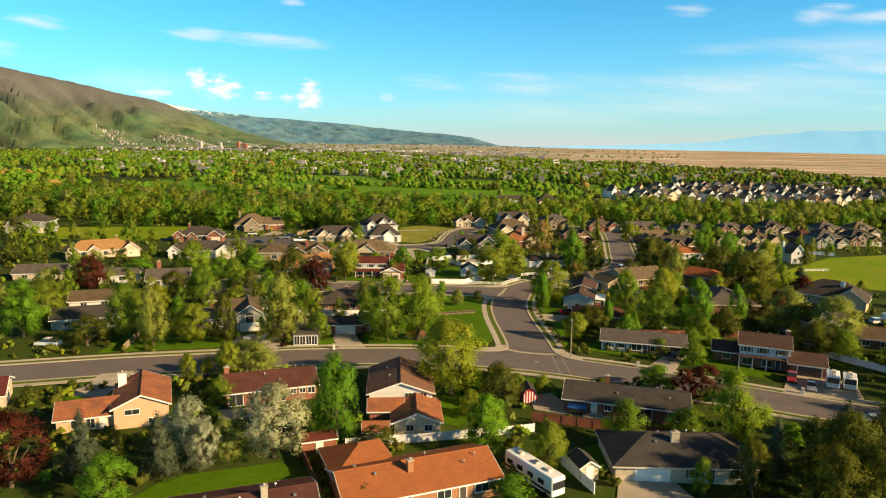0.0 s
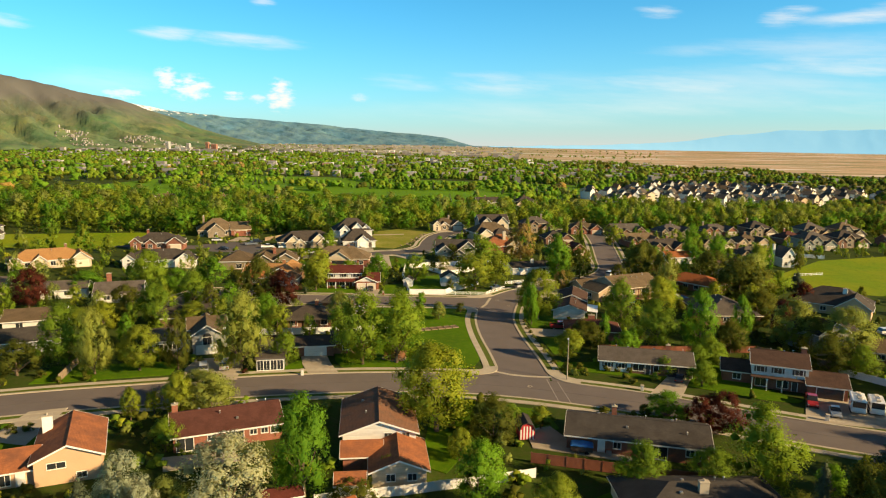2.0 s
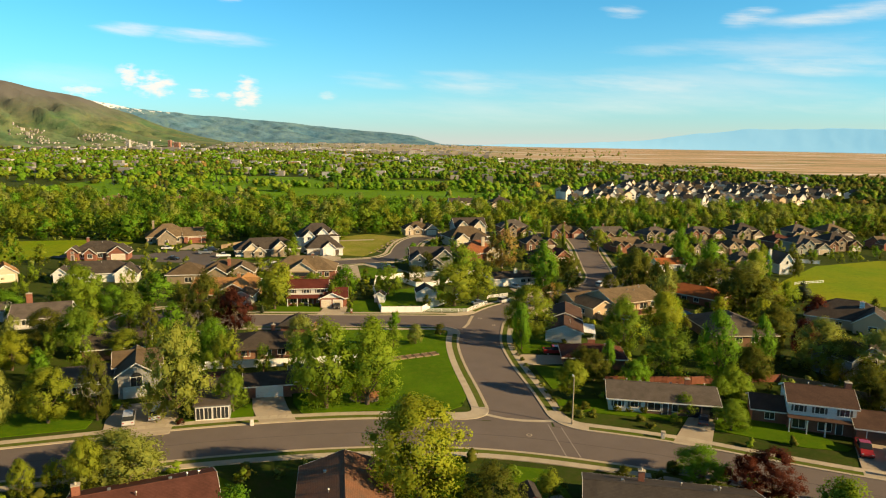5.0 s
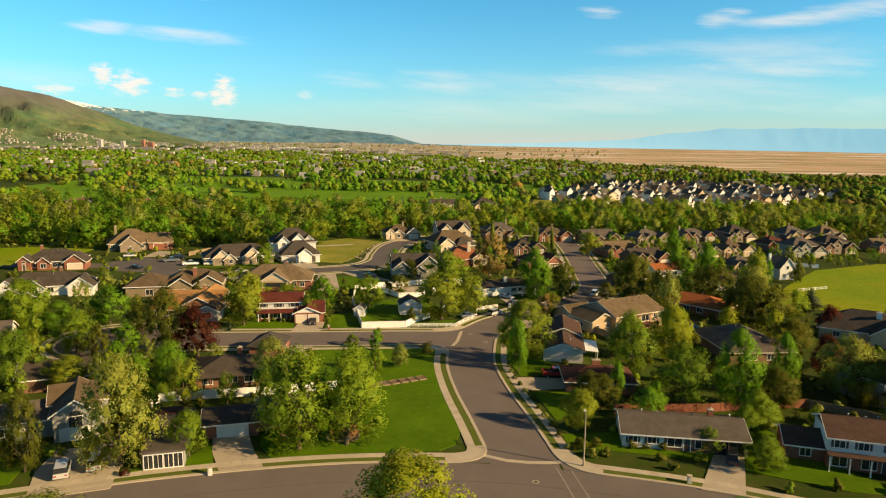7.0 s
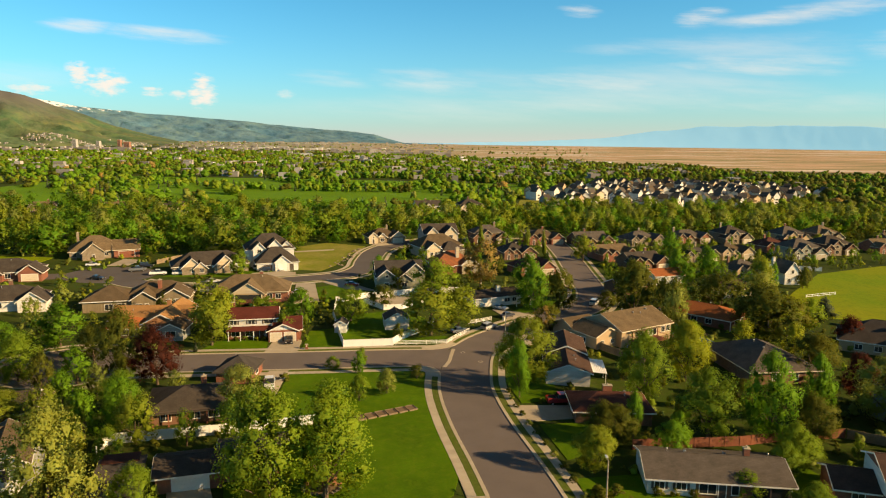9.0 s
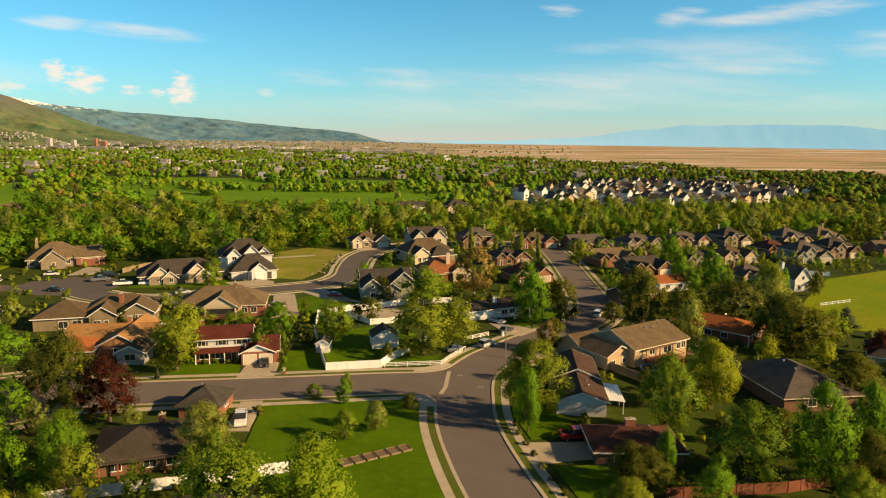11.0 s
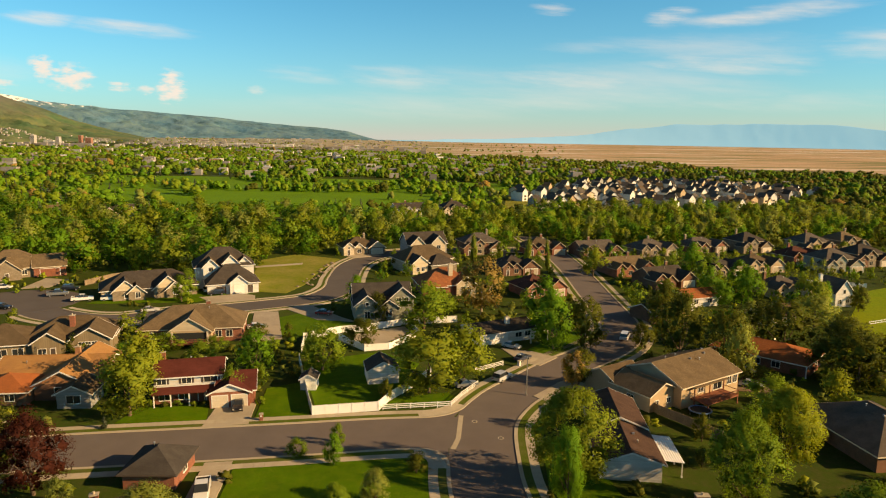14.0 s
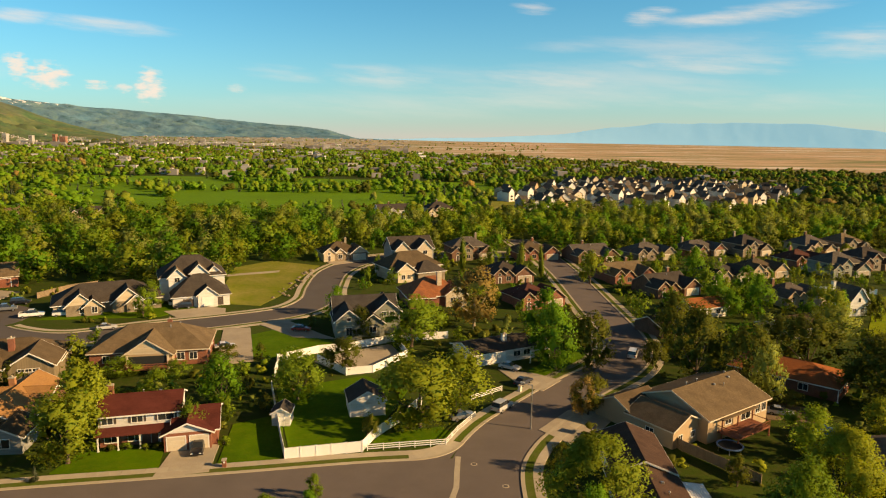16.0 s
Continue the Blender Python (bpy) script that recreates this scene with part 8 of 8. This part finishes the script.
def woods(name, kind, spots, templates, label):
    """All far trees of one kind as one object: too many and too small to count."""
    if not spots:
        return None
    vs, fs, ts, n = [], [], [], 0
    rng = np.random.default_rng(len(spots))
    for x, y, h, w in spots:
        v, f, u = templates[rng.integers(len(templates))]
        a = rng.uniform(0, 6.283)
        c, s = math.cos(a), math.sin(a)
        q = np.stack([(v[:, 0] * c - v[:, 1] * s) * w + x, (v[:, 0] * s + v[:, 1] * c) * w + y, v[:, 2] * h + gz(x, y) - 0.3], 1)
        vs.append(q)
        ts.append(np.stack([u[:, 0] * c - u[:, 1] * s, u[:, 0] * s + u[:, 1] * c, u[:, 2]], 1))
        fs.append(f + n)
        n += len(v)
    v, f = np.concatenate(vs), np.concatenate(fs)
    me = bpy.data.meshes.new(name)
    me.vertices.add(len(v))
    me.vertices.foreach_set("co", v.ravel())
    me.loops.add(f.size)
    me.loops.foreach_set("vertex_index", f.ravel().astype(np.int32))
    me.polygons.add(len(f))
    me.polygons.foreach_set("loop_start", np.arange(0, f.size, 3, dtype=np.int32))
    me.update(calc_edges=True)
    me.normals_split_custom_set_from_vertices(np.concatenate(ts).tolist())
    me.materials.append(LEAF[kind])
    return tagged(new(name, me), label, "trees", kind="stuff")


def mid_template(seed, kind, leaves=520):
    """A whole tree, trunk joined to the crown, for the joined belts."""
    leaf, bark, start, profile, label = KINDS[kind]
    v, f, turn = crown_arrays(np.random.default_rng(seed), profile, start, leaves, 0.038, 16)
    tri = []
    for q in f:
        tri += [q] if len(q) == 3 else [[q[0], q[1], q[2]], [q[0], q[2], q[3]]]
    return v, np.array(tri), turn


for n_kind, (kind, spots) in enumerate(BELTS.items()):
    woods("tree_belt", kind, spots, [mid_template(900 + n_kind * 7 + i, kind) for i in range(4)], "belt of " + kind.replace("elm", "yellow-green").replace("willow", "pale olive") + " leafy trees behind the houses")
rng = np.random.default_rng(77)
T_NEAR = [far_template(rng, 10, 100, 0.05) for _ in range(9)]
T_FAR = [far_template(rng, 7, 34, 0.075) for _ in range(9)]
T_TINY = [far_template(rng, 4, 10, 0.11) for _ in range(9)]
T_SHRUB = [far_template(rng, 4, 30, 0.1) for _ in range(5)]
for k, s in SHRUBS.items():
    woods("shrubbery", k, s, T_SHRUB, "low mixed shrubs filling the yards")
near_spots = {k: [] for k in ("maple", "elm", "dark", "willow", "bright", "amber", "spruce")}
far_spots = {k: [] for k in ("maple", "elm", "dark", "willow", "bright", "amber")}
tiny_spots = {k: [] for k in ("maple", "elm", "dark", "willow", "bright", "amber")}
rnd = random.Random(5)
def wood_edge(x, y):
    """How far the tree cover reaches in the direction of a point: nearer on the lake side."""
    az_p = math.degrees(math.atan2(x, y + 60))
    return 1980 - 620 * clamp((az_p - 2) / 26, 0, 1) + 170 * noise.noise((x * 0.004, y * 0.004, 4))


for _ in range(20500):
    u = rnd.random()
    y = 335 + 1560 * u ** 0.86
    x = -10 + rnd.uniform(-0.8, 0.8) * (y + 170)
    if math.hypot(x, y + 60) > wood_edge(x, y):
        continue
    in_golf = inside(x, y, OPEN[len(lawns)])
    in_town = inside(x, y, OPEN[len(lawns) + 4])
    clump = noise.noise((x * 0.012, y * 0.012, 2.0))
    open_far = noise.noise((x * 0.006, y * 0.013, 6.0))
    if in_golf and rnd.random() < 0.3:
        continue
    if in_town and rnd.random() < 0.97:
        continue
    if clump < (-0.42 if y > 700 else -0.5) or (in_golf and clump < -0.06) or (open_far > 0.36 and x < 250):
        continue
    if any(abs(x - hx) < 12 and -6 < hy - y < 20 for hx, hy in HOUSES if hy > 320):
        continue
    dark_side = clamp((x - 120) / 260, 0, 1)  # the river wood to the east is a deeper green, darkened also as painted vignetting
    tone = noise.noise((x * 0.02, y * 0.02, 11.0)) + rnd.uniform(-0.34, 0.34) - 0.42 * dark_side
    kind = ("dark", "dark", "maple", "bright", "maple", "bright", "elm", "willow")[int(clamp((tone + 0.75) * 5, 0, 7))]
    h = rnd.uniform(4.5, 9.0) * (0.8 + 0.55 * rnd.random() ** 2)
    if rnd.random() < 0.02:
        kind = "amber"
    if rnd.random() < (0.3 if in_golf else 0.05):
        near_spots["spruce"].append((x, y, h * 1.05, h * 0.5))
        continue
    spot = (x, y, h, h * rnd.uniform(1.15, 2.1))
    if y < 640:
        near_spots[kind].append(spot)
    else:
        (far_spots if y < 1000 else tiny_spots)[kind].append(spot)
for _ in range(1500):
    y = 1800 + 1700 * rnd.random() ** 1.3
    x = -10 + rnd.uniform(-0.8, 0.25) * (y + 150)
    if noise.noise((x * 0.002, y * 0.006, 14)) < 0.05:
        continue
    h = rnd.uniform(4, 8)
    tiny_spots[rnd.choice(("maple", "bright", "dark", "maple", "dark", "elm"))].append((x, y, h, h * rnd.uniform(1.2, 2.6)))
for k, s in near_spots.items():
    woods("woodland", k, s, [mid_template(70 + i, "spruce", 160) for i in range(3)] if k == "spruce" else T_NEAR, "mixed leafy woodland beyond the houses")
for k, s in far_spots.items():
    woods("woodland_far", k, s, T_FAR, "distant leafy tree cover over the valley")
for k, s in tiny_spots.items():
    woods("woodland_far", k, s, T_TINY, "distant leafy tree cover over the valley")


def far_house(seed, wall, roof, label):
    """A small far-off house: walls, steep gabled roofs, windows."""
    r = random.Random(seed)
    h = house(0, -2000 - seed, 0, label, "close-set houses of the far quarter")
    blocks = ((0, 0, 12, 9, 6.6, 1.9, False), (-2.4 + r.uniform(-1, 1), -4.4, 6, 7.0, 7.6, 3.2, True), (3.8, -5.0, 6, 5.8, 4.2, 2.2, True))
    for x, y, L, D, e, rise, turned in blocks:
        put = Matrix.Translation((x, y, 0)) @ Matrix.Rotation(math.pi / 2 if turned else 0, 4, "Z")
        for name, hl, hd in (("wall", L / 2, D / 2), ("roof", L / 2 + 0.4, D / 2 + 0.4)):
            bm = bmesh.new()
            k = rise / (D / 2)
            if name == "wall":
                prof = ((-hd, -1.5), (hd, -1.5), (hd, e), (0, e + rise), (-hd, e))
            else:
                prof = ((-hd, e - 0.4 * k + 0.1), (-hd, e - 0.4 * k - 0.15), (0, e + rise - 0.1), (hd, e - 0.4 * k - 0.15), (hd, e - 0.4 * k + 0.1), (0, e + rise + 0.15))
            a, b = [[bm.verts.new(put @ Vector((sx * hl, py, pz))) for py, pz in prof] for sx in (-1, 1)]
            n = len(prof)
            for i in range(n):
                bm.faces.new((a[i], a[(i + 1) % n], b[(i + 1) % n], b[i]))
            if name == "wall":
                bm.faces.new(a[::-1])
                bm.faces.new(b)
            else:
                for q in ((0, 1, 2, 5), (5, 2, 3, 4)):
                    bm.faces.new([a[i] for i in q])
                    bm.faces.new([b[i] for i in q][::-1])
            bmesh.ops.recalc_face_normals(bm, faces=bm.faces[:])
            part(name, bm, wall if name == "wall" else roof, h)
    for x, y, z, w, t in ((blocks[1][0], -7.42, 4.0, 2.6, 1.3), (blocks[1][0], -7.42, 1.6, 2.6, 1.3), (3.4, -8.03, 1.2, 4.4, 2.2)):
        bm = bmesh.new()
        box(bm, -w / 2, w / 2, -0.06, 0, -t / 2, t / 2)
        part("garage_door" if x == 3.4 else "window", bm, WHITE if x == 3.4 else GLASS, h, loc=(x, y, z))
    return h


far_kinds = [far_house(1, W_WHITE, R_GREY, "white-walled house with a steep dark roof"), far_house(2, W_CREAM, R_GREY, "cream-walled house with a steep grey roof"),
             far_house(3, W_GREY, R_DARK, "grey house with white trim and dark roof"), far_house(4, W_TAN, R_BROWN, "tan house with a steep brown roof")]
quarter = [Vector(p) for p in ((70, 402), (132, 394), (240, 424), (412, 600), (396, 684), (310, 752), (196, 684), (96, 540))]
rnd = random.Random(12)
used = [False] * 4
for j in range(26):
    for i in range(26):
        x, y = 60 + i * 16.5 + (j % 2) * 7 + rnd.uniform(-4, 4), 400 + j * 24 + i * 3 + 9 * math.sin(i * 0.8 + j) + rnd.uniform(-4, 4)
        if not inside(x, y, quarter) or rnd.random() < 0.26:
            continue
        n = rnd.choice((0, 0, 0, 1, 1, 2, 3))
        m = pose(x, y, gz(x, y), 0, 0, rnd.choice((10, 26, 40, 58, -50, 30)) + rnd.uniform(-12, 12))
        if used[n]:
            copy_thing(far_kinds[n], m)
        else:
            used[n] = True
            far_kinds[n].matrix_basis = m
        
WH = [material("pale_building", (0.7, 0.68, 0.64), 0.8, 0.1), material("brick_block", (0.34, 0.17, 0.12), 0.8, 0.1), material("grey_block", (0.42, 0.41, 0.4), 0.8, 0.1)]


def far_block(x, y, lx, ly, h, mat, label, rot=0.0):
    b = thing("building", x, y, rot, label, "building", "far town buildings")
    bm = bmesh.new()
    box(bm, -lx / 2, lx / 2, -ly / 2, ly / 2, -2, h)
    part("wall", bm, mat, b)
    bm = bmesh.new()
    box(bm, -lx / 2 - 0.3, lx / 2 + 0.3, -ly / 2 - 0.3, ly / 2 + 0.3, h + 0.004, h + 0.6, 0.1)
    part("roof", bm, WH[2], b)
    for z in range(1, max(int(h / 3.5), 1) + 1):
        bm = bmesh.new()
        box(bm, -lx * 0.46, lx * 0.46, -ly / 2 - 0.06, -ly / 2 - 0.004, z * 3.4 - 2.0, z * 3.4 - 0.7)
        part("window_band", bm, GLASS, b)


rnd = random.Random(31)
for i in range(44):
    y = rnd.uniform(1300, 2500)
    x = -y * rnd.uniform(0.02, 0.52) + 60
    lx = rnd.uniform(12, 40)
    far_block(x, y, lx, rnd.uniform(9, 16), rnd.uniform(4.5, 7), WH[0] if rnd.random() < 0.75 else rnd.choice(WH[1:]), "long pale low town building")
for i in range(64):
    y = rnd.uniform(760, 1750)
    x = rnd.uniform(-0.66, 0.3) * y
    far_block(x, y, rnd.uniform(9, 17), rnd.uniform(8, 12), rnd.uniform(4.2, 6.4), WH[0] if rnd.random() < 0.7 else WH[1], "pale building among distant trees", rnd.uniform(-20, 20))
for az, lx, h, m in ((-25.5, 11, 27, 2), (-24.0, 10, 22, 2), (-22.6, 9, 27, 1), (-22.1, 18, 20, 1)):
    far_block(2500 * math.sin(radians(az)), 2500 * math.cos(radians(az)) - 140, lx, 16, h, WH[m], "tall distant apartment tower block")

rnd = random.Random(44)
PALE = material("pale_roofs_and_walls", (0.32, 0.3, 0.28), 0.8, 0.1, island=0.45)
slope_bm = bmesh.new()
slope = [v.co for i, v in enumerate(near_hill.data.vertices) if 1 < i % 41 < 9 and 168 < i // 41 < 246]
for _ in range(1100):
    p = rnd.choice(slope)
    if noise.noise((p.x * 0.006, p.y * 0.006, 3)) < -0.05:
        continue
    x, y, w = p.x + rnd.uniform(-12, 12), p.y + rnd.uniform(-12, 12), rnd.uniform(1.0, 2.4)
    box(slope_bm, x - w, x + w, y - 3, y + 3, p.z - 9, p.z + rnd.uniform(1.0, 1.9))
tagged(part("hillside_suburb", slope_bm, PALE), "tiny pale houses scattered over the foot of the hillside", "houses", kind="stuff")
flat_bm = bmesh.new()
for _ in range(420):
    az_d, r = rnd.uniform(-34, 3), 1900 + 2300 * rnd.random() ** 1.3
    x, y = r * math.sin(radians(az_d)), r * math.cos(radians(az_d)) - 60
    w, h = rnd.uniform(4, 9) * (3 if rnd.random() < 0.12 else 1), rnd.uniform(4, 6)
    z = gz(x, y)
    box(flat_bm, x - w, x + w, y - 5, y + 5, z - 3, z + h + (4 if r < 2300 else 0))
for _ in range(420):
    y = 640 + 1250 * rnd.random() ** 0.9
    x = -10 + rnd.uniform(-0.72, 0.6) * (y + 100)
    if inside(x, y, OPEN[len(lawns)]) or inside(x, y, OPEN[len(lawns) + 4]) or math.hypot(x, y + 60) > wood_edge(x, y) - 120:
        continue
    w, z = rnd.uniform(3.5, 7.5), gz(x, y)
    box(flat_bm, x - w, x + w, y - 4, y + 4, z - 1, z + rnd.uniform(5.0, 8.2))
tagged(part("far_town", flat_bm, PALE), "tiny pale roofs of the distant town", "houses", kind="stuff")
# ---- bushes and hedges by the houses ----
BUSHES = [(-53.6, 73.6, 0.9, 1.3, "maple"), (-50.8, 73.4, 0.9, 1.2, "dark"), (-48.7, 73.6, 0.9, 1.2, "maple"), (-46.0, 73.5, 0.8, 1.0, "elm"), (-43.9, 73.4, 1.0, 1.3, "dark"), (-34.9, 74.6, 1.0, 1.4, "maple"),
          (24.5, 3.6, 0.9, 1.3, "dark"), (26.8, 3.4, 0.8, 1.1, "dark"), (29.4, 3.2, 0.9, 1.3, "dark"), (16.0, 2.6, 1.4, 1.9, "dark"), (17.4, 0.6, 1.3, 1.5, "willow"), (18.6, 3.4, 1.3, 1.6, "dark")]
for i, (x, y, r, h, k) in enumerate(BUSHES):
    bush(x, y, r, h, k, "rounded " + {"maple": "green", "dark": "dark green", "elm": "yellow-green", "willow": "pale olive"}[k] + " garden bush near a wall", i + 1)
for i in range(11):
    p = SIDE[4 + i * 2] + normals2d(SIDE)[4 + i * 2] * -7.9
    bush(p.x, p.y, 0.75, 0.9, "dark" if i % 3 else "willow", "low shrub along the kerb strip", 30 + i)
for i, (x, y) in enumerate(((36.2, -20.9), (32.6, -19.8), (29.2, -18.9), (26.0, -18.0), (45, -25.6), (18.4, -20.2))):
    bush(x + 1.5, y - 1.6, 1.5, 1.9, "dark" if i % 2 else "maple", "large street-side shrub by the kerb", 50 + i)
for i, (x, y) in enumerate(((-3.2, -33), (-1.0, -28.5), (1.4, -36.5), (-4.6, -37.0), (3.0, -24.5), (-2.2, -40.0))):
    bush(x, y, 1.7, 2.6, ("dark", "maple", "willow")[i % 3], "tangled tall shrub beside a lawn", 60 + i)
for i, (x, y) in enumerate(((-26.4, 6.8), (-23.4, 6.4), (-18.0, 6.8), (-58.6, -2), (-50.2, -8.6), (-62.0, -2.6))):
    bush(x, y, 0.8, 1.0, ("amber", "plum", "elm")[i % 3], "small reddish shrub in a planting bed", 70 + i)
for i in range(9):
    bush(-64 + i * 1.3, 91.5 + i * 0.2, 1.3, 2.2, "elm" if i % 2 else "maple", "hedge shrub behind a red-roofed house", 80 + i)
for i, (x, y) in enumerate(((-88, -16.5), (-79, -16.5), (-92, -22), (-76.5, -41), (-74, -40), (-80, -40.6))):
    bush(x, y, 1.1, 1.6, "dark", "dark shrub at a lawn edge", 95 + i)
